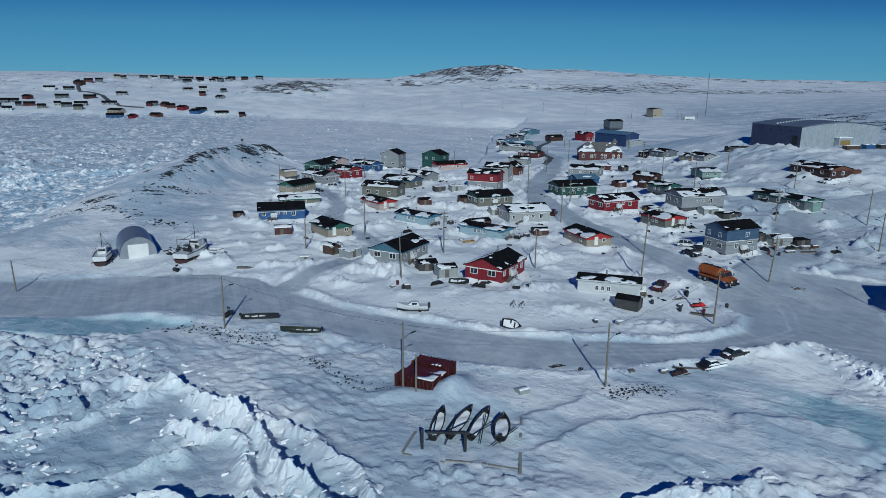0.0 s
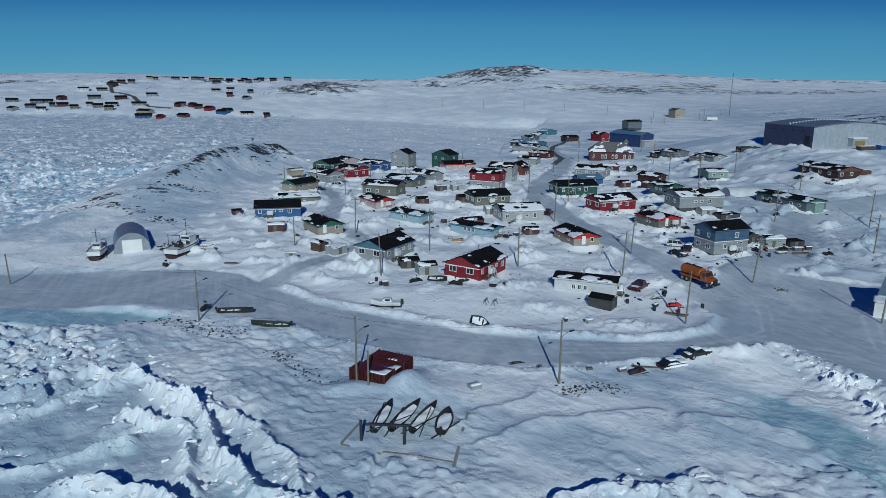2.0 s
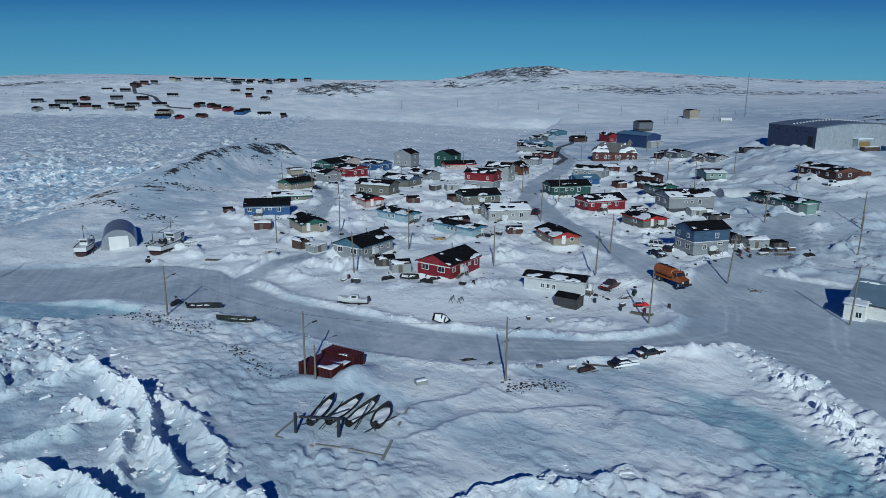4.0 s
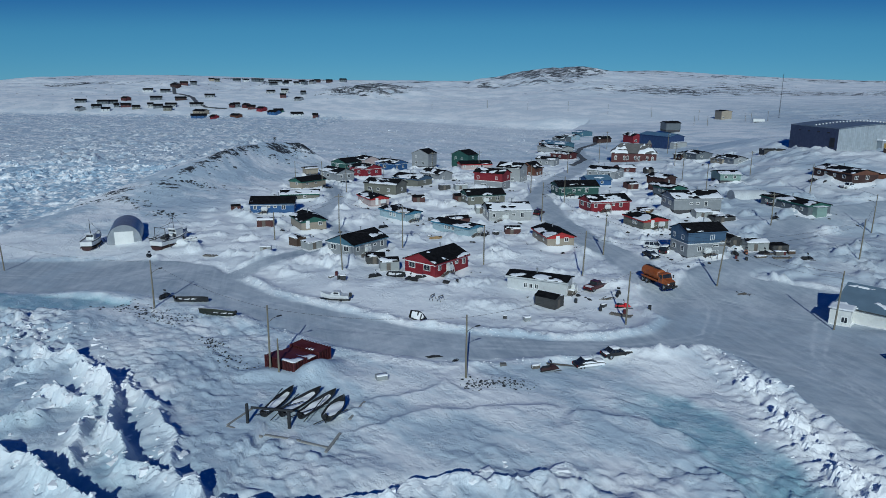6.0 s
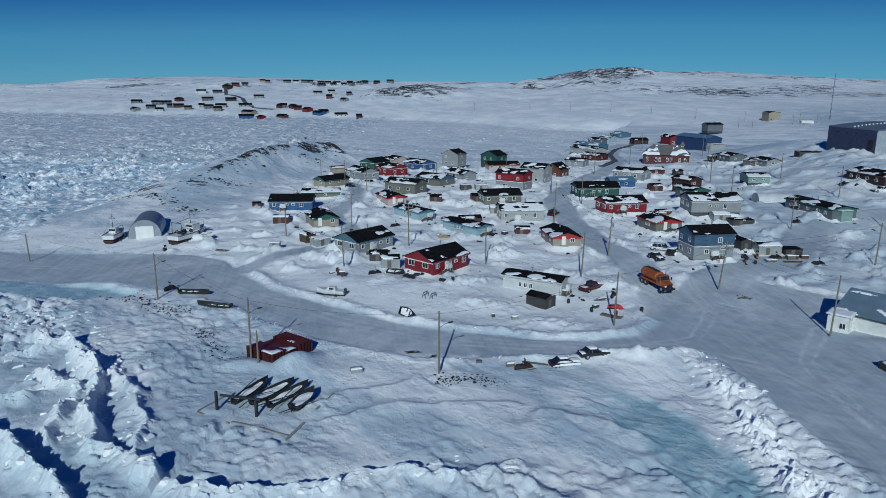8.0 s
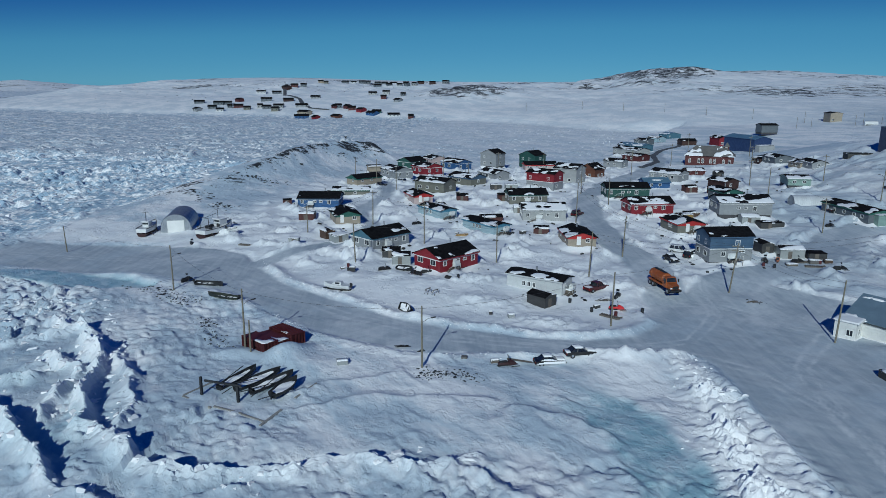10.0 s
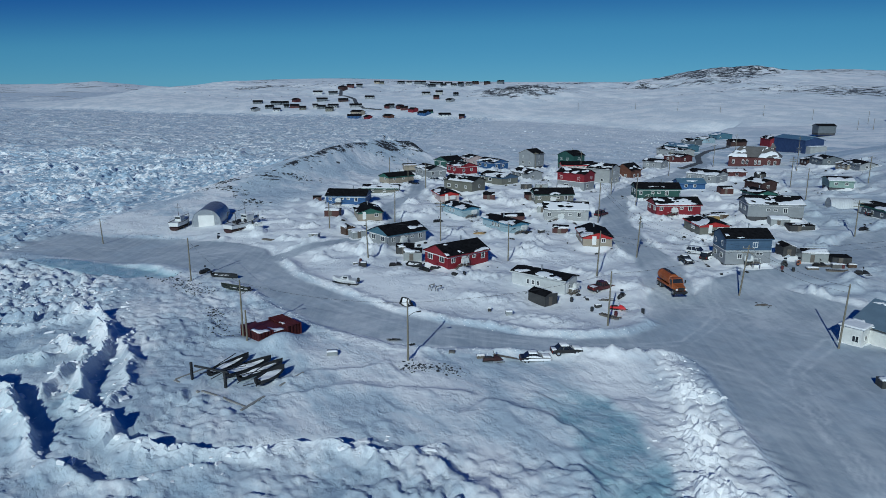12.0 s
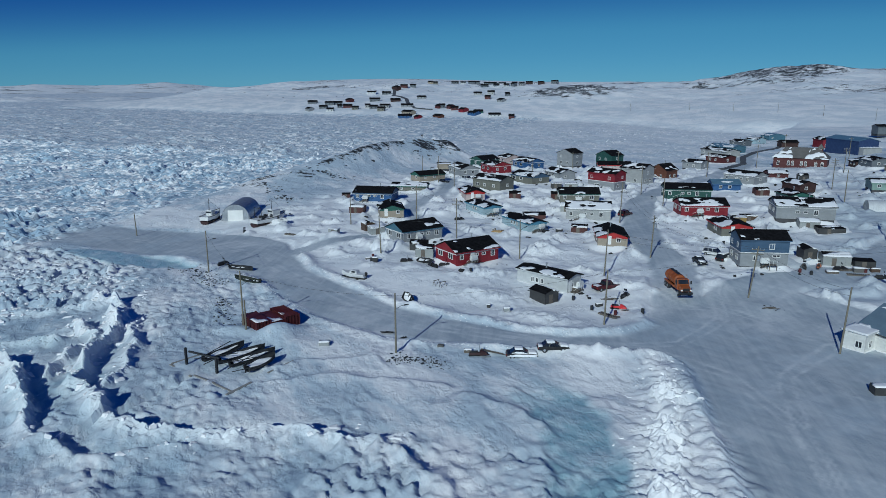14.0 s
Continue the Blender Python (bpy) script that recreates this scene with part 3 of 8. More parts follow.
    z = z + 2.0 * bump(x, y, 104, 163, 8, 7, 40) * (0.8 + 0.4 * l1) + 1.2 * bump(x, y, 97, 134, 5, 5) - 0.75 * bump(x, y, 35, 122, 7, 4.5) + 1.1 * bump(x, y, 91, 111.5, 3.5, 2, -40) + 1.2 * bump(x, y, 24.3, 118, 5, 2.2) * (0.8 + 0.5 * l1) + 1.6 * bump(x, y, 18.5, 129.3, 4, 2.2, 10) * (0.8 + 0.6 * l1) + 1.0 * bump(x, y, 37, 111.6, 4, 2) * (0.8 + 0.6 * l1) + 1.0 * bump(x, y, -16, 141, 5, 3) * (0.8 + 0.6 * l1) + 0.6 * bump(x, y, 70, 134, 3.5, 3)
    dp, up = along(x, y, POND)
    z = z + 0.75 * bump(x, y, 2.5, 65.8, 6.5, 1.9, -6) * (0.45 + 0.9 * only((y > 58) & (y < 73), plated, x, y, 1.7, 67, 0.8, 0.6) + 0.4 * l1)
    pond = ss(5.4, 3.0, dp + 1.4 * perlin(x / 4, y / 4, 63)) * ss(0.0, 0.22, up) * ss(0.0, 1.6, d - 2.2)
    track = np.zeros(np.shape(z))
    m = (on > 0) & (y < 150)
    if m.any():
        for n, line in enumerate(TRACKS):
            off_line, _ = along(x[m] + 1.0 * perlin(x[m] / 12, y[m] / 12, 96 + n), y[m] + 1.0 * perlin(x[m] / 12 + 4, y[m] / 12, 97 + n), line)
            track[m] = np.maximum(track[m], ss(0.42, 0.12, np.abs(off_line - 0.85)) * (0.5 + 0.5 * (n % 3 != 1)))
    ds, us = along(x, y, BARE_ICE)
    strip_ice = ss(1.15, 0.8, ds / np.interp(us, [0, 0.15, 0.85, 1], [2.0, 3.6, 4.6, 2.6]) + 0.25 * perlin(x / 5, y / 5, 66)) * (1 - on)
    z = z + strip_ice * (-0.55 - z) * 0.9
    teal = strip_ice + 0.35 * bump(x, y, -28, 68, 4, 3) + 0.45 * bump(x, y, -13, 58, 3, 3)
    ice = np.clip(pond + 1.0 * teal + 0.25 * fore * ss(0.6, 0.2, broken), 0, 1)
    z = np.where((ice > 0.5), z - 0.5 * (ice - 0.5) * np.clip(z + 1.0, 0, 2), z)
    spine = np.interp(y, [190, 225, 275, 300, 318, 330], SPINE)
    rock = 0.72 * np.exp(-((x - spine) / 4.0) ** 2) * ss(200, 250, y) * ss(326, 315, y)
    rock = rock + 0.42 * np.exp(-((x - spine + 14) / 12) ** 2) * ss(170, 215, y) * ss(320, 280, y)
    rock = rock + 0.65 * np.exp(-((x - spine - 6) / 4) ** 2) * ss(285, 296, y) * ss(326, 312, y)
    rock = rock + 0.62 * bump(x, y, -84, 214, 12, 4, 20) + 0.5 * bump(x, y, -100, 196, 12, 5) + 0.5 * bump(x, y, -82, 186, 10, 3, 15)
    rock = rock + 0.95 * bump(x, y, -205, 985, 55, 60) + 0.62 * bump(x, y, 70, 1400, 85, 90) + 0.5 * bump(x, y, 330, 900, 260, 60) + 0.55 * bump(x, y, 300, 500, 95, 110)
    rock = rock + 0.52 * ss(100, 500, y - far_shore(x)) * (0.80 + 0.9 * perlin(x / 130, y / 130, 44))
    # hillside by the arena: its shading is put into the colour as darker, bluer snow
    scoured = ss(165, 230, x) * ss(250, 300, y) * ss(800, 600, y)
    z = z + scoured * 0.9 * fbm(x / 18, y / 14, 3, 47)
    rock = np.clip(rock * (0.85 + 0.6 * perlin(x / 16, y / 9, 46)), 0, 0.64) * (z > -1.5)
    z = z + rock * ss(400, 300, y) * 0.8 * ridged(x / 5, y / 3, 3, 45)
    yard, _ = along(x, y, INNER_BANK, True)
    trodden = ss(58, 95, x) * ss(128, 150, y) * ss(330, 270, y)
    in_yard = ss(0.5, 3.0, yard) * (y < 160)
    angular = (np.maximum(crest, 0.62 * heap * ss(0.2, 0.4, u)) > 0.42) | (rubble > 0.4) & (y < 330)
    # the fore share of rubble paints the blocks' blue shadow into the near ice
    return z, dict(angular=angular.astype(float), track=track, packed=np.clip(on + 0.6 * scoured + 0.45 * trodden, 0, 1), ice=ice, rock=rock, crust=np.clip((1 - rubble) * (1 - 0.75 * np.maximum(lived * (1 - 0.85 * trodden), in_yard)) * (1 - heap) * (1 - 0.8 * crest) * (1 - 0.5 * ss(380, 650, y)), 0, 1), rubble=np.clip(np.interp(y, [300, 360], [1.0, 0.75]) * rubble + 0.5 * scoured + 0.45 * fore * (y < 108) * (1 - crest) * (1 - strip_ice), 0, 1))


def spaced(stops):
    """Coordinates whose spacing changes from stop to stop: (place, step)."""
    out = [stops[0][0]]
    for (a, sa), (b, sb) in zip(stops, stops[1:]):
        while out[-1] < b - 1e-6:
            u = min(1, max(0, (out[-1] - a) / (b - a)))
            out.append(out[-1] + sa * (sb / sa) ** u)
        out[-1] = b
    return np.array(out)


GRID = []


def ground_sheet():
    xs = spaced([(-4700, 160), (-1400, 25), (-420, 5), (-190, 1.1), (-95, 0.6), (-60, 0.33), (-30, 0.29), (72, 0.31), (85, 0.45), (130, 1.2), (240, 5), (800, 30), (4700, 200)])
    ys = spaced([(-400, 60), (20, 1.5), (43, 0.30), (80, 0.30), (118, 0.55), (170, 0.85), (300, 1.1), (360, 2.0), (800, 6), (1600, 16), (4800, 160)])
    gx, gy = np.meshgrid(xs, ys)
    z, masks = relief(gx, gy)
    nx, ny = len(xs), len(ys)
    me = bpy.data.meshes.new("ground")
    k = np.arange(nx * ny).reshape(ny, nx)
    quads = np.stack([k[:-1, :-1], k[:-1, 1:], k[1:, 1:], k[1:, :-1]], -1).reshape(-1, 4)
    me.vertices.add(nx * ny)
    me.vertices.foreach_set("co", np.stack([gx, gy, z], -1).astype(np.float32).ravel())
    me.loops.add(quads.size)
    me.loops.foreach_set("vertex_index", quads.astype(np.int32).ravel())
    me.polygons.add(len(quads))
    me.polygons.foreach_set("loop_start", np.arange(0, quads.size, 4, dtype=np.int32))
    me.update(calc_edges=True)
    sharp = masks.pop("angular")[:-1, :-1].ravel() > 0.5
    me.polygons.foreach_set("use_smooth", ~sharp)
    for name, v in masks.items():
        me.attributes.new(name, "FLOAT", "POINT").data.foreach_set("value", v.astype(np.float32).ravel())
    me.materials.append(GROUND)
    GRID.extend((xs, ys, z))
    return tagged(new("ground", me), "wind-packed snow over shore, sea ice and hills", "ground", kind="structure")


ground = ground_sheet()


def lies(x, y):
    """The height of the ground sheet at many places."""
    xs, ys, z = GRID
    i, j = np.clip(np.searchsorted(xs, x) - 1, 0, len(xs) - 2), np.clip(np.searchsorted(ys, y) - 1, 0, len(ys) - 2)
    u, v = (x - xs[i]) / (xs[i + 1] - xs[i]), (y - ys[j]) / (ys[j + 1] - ys[j])
    return (z[j, i] * (1 - u) + z[j, i + 1] * u) * (1 - v) + (z[j + 1, i] * (1 - u) + z[j + 1, i + 1] * u) * v


def lie(x, y):
    return float(lies(np.array([float(x)]), np.array([float(y)]))[0])


# ---- houses ----
def prism(a, b, e, rise, ridge, x0=0.0, y0=0.0, z0=0.0):
    """A walled block a by b, eaves at e, with gables under a ridge along 'a' or 'b' ('flat': none)."""
    bm = bmesh.new()
    x1, y1 = x0 + a, y0 + b
    lo = [bm.verts.new((x, y, z0)) for x, y in ((x0, y0), (x1, y0), (x1, y1), (x0, y1))]
    hi = [bm.verts.new((x, y, e)) for x, y in ((x0, y0), (x1, y0), (x1, y1), (x0, y1))]
    bm.faces.new(lo[::-1])
    if ridge == "a":
        p, q = bm.verts.new((x0, (y0 + y1) / 2, e + rise)), bm.verts.new((x1, (y0 + y1) / 2, e + rise))
        bm.faces.new((lo[0], lo[1], hi[1], hi[0])), bm.faces.new((lo[2], lo[3], hi[3], hi[2]))
        bm.faces.new((lo[1], lo[2], hi[2], q, hi[1])), bm.faces.new((lo[3], lo[0], hi[0], p, hi[3]))
        bm.faces.new((hi[0], hi[1], q, p)), bm.faces.new((hi[2], hi[3], p, q))
    elif ridge == "b":
        p, q = bm.verts.new(((x0 + x1) / 2, y0, e + rise)), bm.verts.new(((x0 + x1) / 2, y1, e + rise))
        bm.faces.new((lo[1], lo[2], hi[2], hi[1])), bm.faces.new((lo[3], lo[0], hi[0], hi[3]))
        bm.faces.new((lo[0], lo[1], hi[1], p, hi[0])), bm.faces.new((lo[2], lo[3], hi[3], q, hi[2]))
        bm.faces.new((hi[1], hi[2], q, p)), bm.faces.new((hi[3], hi[0], p, q))
    else:
        for k in range(4):
            bm.faces.new((lo[k], lo[(k + 1) % 4], hi[(k + 1) % 4], hi[k]))
        bm.faces.new(hi)
    return bm


def slab(pts, thick):
    """A roof slope through four corners, with thickness."""
    bm = bmesh.new()
    n = (Vector(pts[1]) - Vector(pts[0])).cross(Vector(pts[2]) - Vector(pts[0])).normalized() * thick
    lo, hi = [bm.verts.new(p) for p in pts], [bm.verts.new(Vector(p) + n) for p in pts]
    bm.faces.new(lo[::-1]), bm.faces.new(hi)
    for k in range(4):
        bm.faces.new((lo[k], lo[(k + 1) % 4], hi[(k + 1) % 4], hi[k]))
    return bm


def snow_patch(pts, cover, seed, lift=0.14, thick=0.06, reach=0.5):
    """Wind-scoured snow lying on a roof slope: ragged sheets with rounded edges. Corners: eave, eave, ridge, ridge."""
    p0, p1, p2, p3 = (Vector(p) for p in pts)
    n = (p1 - p0).cross(p3 - p0).normalized()
    nu, nv = max(6, int((p1 - p0).length / 0.35)), max(4, int((p3 - p0).length / 0.35))
    u, v = np.meshgrid(np.linspace(0, 1, nu + 1), np.linspace(0, 1, nv + 1), indexing="ij")
    w, h = (p1 - p0).length, (p3 - p0).length
    f = fbm(u * w / 5.0 + seed * 7.3, v * h / 2.6 + seed * 3.1, 4, 200 + seed) * 0.75
    f = f + (cover - 0.56) * 1.7 - 0.5 * (v - reach)
    f = np.where((u < 0.01) | (u > 0.99) | (v < 0.01) | (v > 0.99), f - 0.25, f)
    bm = bmesh.new()
    grid = {}
    for i in range(nu):
        for j in range(nv):
            if f[i:i + 2, j:j + 2].mean() > 0:
                cell = []
                for a, b in ((i, j), (i + 1, j), (i + 1, j + 1), (i, j + 1)):
                    if (a, b) not in grid:
                        t = lift + thick * min(1.0, max(0.02, f[a, b] * 3 + 0.1)) - 0.04 * (f[a, b] < 0)
                        q = p0.lerp(p1, u[a, b]).lerp(p3.lerp(p2, u[a, b]), v[a, b])
                        grid[a, b] = bm.verts.new(q + n * t)
                    cell.append(grid[a, b])
                bm.faces.new(cell)
    rim = [e for e in bm.edges if e.is_boundary]
    if rim:
        out = bmesh.ops.extrude_edge_only(bm, edges=rim)
        for vert in out["geom"]:
            if isinstance(vert, bmesh.types.BMVert):
                vert.co -= n * (thick + 0.06)
    for fc in bm.faces:
        fc.smooth = True
    return bm


def snow_sheets(bm, parent, label="", name="roof_snow"):
    """Every separate sheet of lying snow as a part of its own."""
    bm.verts.index_update()
    bm.verts.ensure_lookup_table()
    left = set(range(len(bm.verts)))
    while left:
        stack, isle = [left.pop()], []
        while stack:
            k = stack.pop()
            isle.append(k)
            for e in bm.verts[k].link_edges:
                o = e.other_vert(bm.verts[k]).index
                if o in left:
                    left.discard(o)
                    stack.append(o)
        if len(isle) < 12:
            continue
        one, made = bmesh.new(), {}
        for k in isle:
            made[k] = one.verts.new(bm.verts[k].co)
        for f in {f for k in isle for f in bm.verts[k].link_faces}:
            one.faces.new([made[v.index] for v in f.verts]).smooth = True
        part(name, one, SNOW, parent, label)
    bm.free()


def window(parent, m, w, h, frame_mat=None, cross=True):
    """A framed window on a wall: m takes x along the wall, y inward, z up, from the sill's left end."""
    f = 0.11
    bm = bmesh.new()
    for d in ((-f, -0.05, -f, w + f, 0.02, 0), (-f, -0.05, h, w + f, 0.02, h + f), (-f, -0.05, 0, 0, 0.02, h), (w, -0.05, 0, w + f, 0.02, h)):
        box(bm, *d, m=m)
    if cross:
        box(bm, w / 2 - 0.035, -0.04, 0, w / 2 + 0.035, 0.02, h, m=m)
    fr = part("window", bm, frame_mat or TRIM, parent, "white-framed window")
    part("pane", boxed(0.001, -0.015, 0.001, w - 0.001, -0.008, h - 0.001, m=m), GLASS, fr, "dark glass")
    return fr


def steps(parent, m, high, n=5, wide=1.1):
    """A timber stair with handrails that climbs along x to a landing."""
    bm = bmesh.new()
    for k in range(n):
        box(bm, -1.5 + 0.28 * k, -wide, high * (k + 1) / (n + 1) - 0.05, -1.5 + 0.28 * k + 0.3, 0, high * (k + 1) / (n + 1), m=m)
    box(bm, -0.1, -1.4, high - 0.08, 1.5, 0, high, m=m)
    for px in (0.0, 1.4):
        box(bm, px, -1.36, -0.4, px + 0.09, -1.27, high, m=m)
    st = part("porch", bm, WOOD, parent, "grey timber landing and stair")
    bm = bmesh.new()
    for px in (-0.05, 0.7, 1.42):
        rod(bm, m @ Vector((px, -1.36, high)), m @ Vector((px, -1.36, high + 0.95)), 0.03, sides=5)
    rod(bm, m @ Vector((-0.05, -1.36, high + 0.95)), m @ Vector((1.45, -1.36, high + 0.95)), 0.03, sides=5)
    rod(bm, m @ Vector((-1.5, -wide, 0.95)), m @ Vector((-0.05, -1.36, high + 0.95)), 0.03, sides=5)
    part("handrail", bm, TRIM, st, "white handrail")


def house(label, x, y, z, yaw, a, b, e, wall, ridge="a", rise=None, upper=None, band=None, fascia=None, roof=None, trim=True,
          right=(), left=(), cover=(0.45, 0.3), seed=1, door=None, porch=None, tank=None, flue=True, annex=None, storey=None, name="house", hang=0.35, over=None):
    """A house whose nearest corner stands at x, y: its right-hand wall runs a metres along yaw, its left-hand wall b metres square to it.
    right, left: windows as (along, sill, width, height)."""
    th = tagged(new(name), label, "house" if name == "house" else name.replace("_", " "), group="village houses" if name == "house" else "")
    th.matrix_basis = pose(x, y, z, 0, 0, yaw)
    rise = rise if rise is not None else 0.22 * (b if ridge == "a" else a)
    # inset base, coloured near-black for the shade in the gap under the floor
    part("skirting", boxed(0.15, 0.15, -1.2, a - 0.15, b - 0.15, 0.12), SKIRT_SHADE, th)
    split = storey if storey else (e if upper else None)
    body_top = split if split else e
    if split and split < e - 0.3:
        part("wall", boxed(0, 0, 0.1, a, b, split), wall, th)
        bm = prism(a + 0.06, b + 0.06, e, rise, ridge, -0.03, -0.03, split)
        part("upper_wall", bm, upper or wall, th)
    elif upper:
        part("wall", boxed(0, 0, 0.1, a, b, e - 0.45), wall, th)
        part("gable", prism(a + 0.08, b + 0.08, e, rise, ridge, -0.04, -0.04, e - 0.45), upper, th, "contrasting painted gable band")
        split = e - 0.45
    else:
        part("wall", prism(a, b, e, rise, ridge, z0=0.1), wall, th)
        split = e - 0.45
    if trim:
        bm = bmesh.new()
        for d in ((-0.07, -0.07, split - 0.08, a + 0.07, 0.0, split + 0.08), (-0.07, b, split - 0.08, a + 0.07, b + 0.07, split + 0.08), (-0.07, 0, split - 0.08, 0.0, b, split + 0.08), (a, 0, split - 0.08, a + 0.07, b, split + 0.08)):
            box(bm, *d)
        part("trim", bm, band or TRIM, th, "pale horizontal trim board")
    if name == "house" and ridge in "ab" and len(cover) > 1 and 0 < cover[0] < 0.6:
        cover = (min(cover[0], 0.32), 0.72) if ridge == "a" else (0.53, min(cover[1], 0.22))
    rm, g, k = roof or ROOF, hang, 0.14
    fm = fascia or upper or wall
    if ridge == "a":
        s = rise / (b / 2)
        slopes = [[(-g, -g, e - g * s), (a + g, -g, e - g * s), (a + g, b / 2, e + rise), (-g, b / 2, e + rise)],
                  [(a + g, b + g, e - g * s), (-g, b + g, e - g * s), (-g, b / 2, e + rise), (a + g, b / 2, e + rise)]]
    elif ridge == "b":
        s = rise / (a / 2)
        slopes = [[(-g, b + g, e - g * s), (-g, -g, e - g * s), (a / 2, -g, e + rise), (a / 2, b + g, e + rise)],
                  [(a + g, -g, e - g * s), (a + g, b + g, e - g * s), (a / 2, b + g, e + rise), (a / 2, -g, e + rise)]]
    else:
        slopes = [[(-g, -g, e), (a + g, -g, e), (a + g, b + g, e), (-g, b + g, e)]]
    for n, pts in enumerate(slopes):
        rf = part("roof", slab(pts, k), rm, th)
        bm = bmesh.new()
        p, q = Vector(pts[0]), Vector(pts[1])
        ctr = (p + q) / 2
        d = (q - p).normalized()
        turn = Matrix.Translation(p) @ Matrix(((d.x, -d.y, 0, 0), (d.y, d.x, 0, 0), (0, 0, 1, 0), (0, 0, 0, 1)))
        box(bm, 0, -0.03, -0.16, (q - p).length, 0.02, 0.12, m=turn)
        part("fascia", bm, fm, rf)
        cv = cover[n % len(cover)]
        if cv > 0:
            bm = snow_patch(pts, cv, seed * 3 + n, k)
            snow_sheets(bm, rf, "wind-scoured snow on the roof")
    if flue:
        fx, fy = (a * 0.62, b * 0.52) if ridge == "a" else (a * 0.5, b * 0.55)
        bm = bmesh.new()
        rod(bm, (fx, fy, e), (fx, fy, e + rise + 0.9), 0.14, sides=10)
        rod(bm, (fx, fy, e + rise + 0.9), (fx, fy, e + rise + 1.05), 0.22, sides=10)
        part("flue", bm, METAL, th, "galvanised flue pipe")
    mr, ml = pose(0, 0, 0), pose(0, b, 0, 0, 0, -90)
    for lst, m in ((right, mr), (left, ml)):
        for px, sill, w, h in lst:
            window(th, m @ pose(px, 0, sill), w, h)
    if door:
        side, px = door
        m = (mr if side == "r" else ml) @ pose(px, 0, 0.55)
        dr = part("door", boxed(0, -0.06, 0, 0.95, 0.0, 2.05, m=m), TRIM, th, "white entrance door")
        part("handle", boxed(0.8, -0.1, 0.95, 0.86, -0.06, 1.05, m=m), DARK, dr)
    if porch:
        side, px = porch
        m = (mr if side == "r" else ml) @ pose(px, -0.02, 0)
        steps(th, m, 0.75)
    if tank:
        side, px = tank
        m = (mr if side == "r" else ml) @ pose(px, -1.15, 0.75)
        tk = part("oil_tank", boxed(0, 0, 0.25, 1.75, 0.75, 1.45, m=m, bevel=0.16), TANK, th, "white heating-oil tank beside the stair")
        for lx in (0.2, 1.5):
            for ly in (0.1, 0.6):
                part("tank_leg", boxed(lx, ly, -0.9, lx + 0.07, ly + 0.07, 0.27, m=m), DARK, tk)
    if annex:
        ax, ay, aw, ab, ah, amat = annex
        ob = part("annex", prism(aw, ab, ah, 0.4, "a", ax, ay, -0.6), amat, th, "low entrance annex")
        part("annex_roof", boxed(ax - 0.15, ay - 0.15, ah + 0.36, ax + aw + 0.15, ay + ab + 0.15, ah + 0.5, bevel=0.05), SNOW, ob, "snow-covered annex roof")
    return th


C = dict(
    red=siding("red_siding", (0.22, 0.007, 0.018)), red_up=siding("red_gable", (0.24, 0.010, 0.020)),
    grey=siding("grey_siding", (0.30, 0.315, 0.33)), lightgrey=siding("light_grey_siding", (0.40, 0.41, 0.41)),
    teal=siding("slate_blue_gable", (0.075, 0.17, 0.235)), blue=siding("blue_siding", (0.03, 0.10, 0.26)),
    navy=siding("dark_blue_siding", (0.06, 0.115, 0.20)), tan=siding("tan_siding", (0.36, 0.31, 0.24)),
    green=siding("green_siding", (0.022, 0.085, 0.070)), greenband=siding("green_gable", (0.03, 0.125, 0.095)),
    olive=siding("olive_grey_siding", (0.17, 0.17, 0.14)), sky=siding("pale_blue_siding", (0.38, 0.50, 0.56)), skyband=siding("sky_blue_band", (0.10, 0.27, 0.40)),
    orange=siding("red_orange_gable", (0.42, 0.018, 0.018)), pink=siding("pink_white_siding", (0.52, 0.42, 0.40)),
    white=siding("white_siding", (0.62, 0.64, 0.645)), hallwhite=siding("off_white_siding", (0.80, 0.80, 0.77)), brown=siding("brown_siding", (0.13, 0.048, 0.024)), darkbrown=siding("dark_brown_siding", (0.045, 0.017, 0.013)),
    maroon=siding("maroon_siding", (0.085, 0.016, 0.016)), mint=siding("mint_siding", (0.26, 0.37, 0.33)), slate=siding("slate_grey_siding", (0.13, 0.15, 0.17)),
    arena=corrugated("arena_blue_steel", (0.055, 0.065, 0.12), 0.6), arena_pale=corrugated("arena_pale_steel", (0.36, 0.39, 0.42), 0.9),
    yellow=siding("yellow_siding", (0.32, 0.21, 0.06)), bigblue=corrugated("blue_steel", (0.03, 0.055, 0.14), 0.6),
)

TWO = ((1.2, 1.35, 1.5, 1.05), (5.2, 1.35, 1.5, 1.05))
LONG = ((1.0, 1.45, 0.75, 0.9), (4.7, 1.75, 0.8, 0.45), (6.6, 1.75, 0.8, 0.45), (9.0, 1.3, 0.85, 1.15))
GAB = ((3.6, 1.3, 0.8, 0.9),)
H = house
H("red wooden house with white trim and scoured black roof", 11.8, 131.0, 1.9, 59, 10.9, 8.1, 3.0, C["red"], "a", 1.65, C["red_up"], right=LONG, left=TWO, cover=(0.34, 0.2), seed=1, porch=("r", 3.1), tank=("r", 3.0), door=("r", 3.6))
H("grey wooden house with slate-blue gable and black roof", -8.6, 144.9, 1.7, 61, 11.1, 8.3, 3.1, C["grey"], "a", 1.6, C["teal"], right=LONG, left=TWO, cover=(0.36, 0.25), seed=2, porch=("r", 3.1), tank=("r", 3.0), door=("r", 3.6))
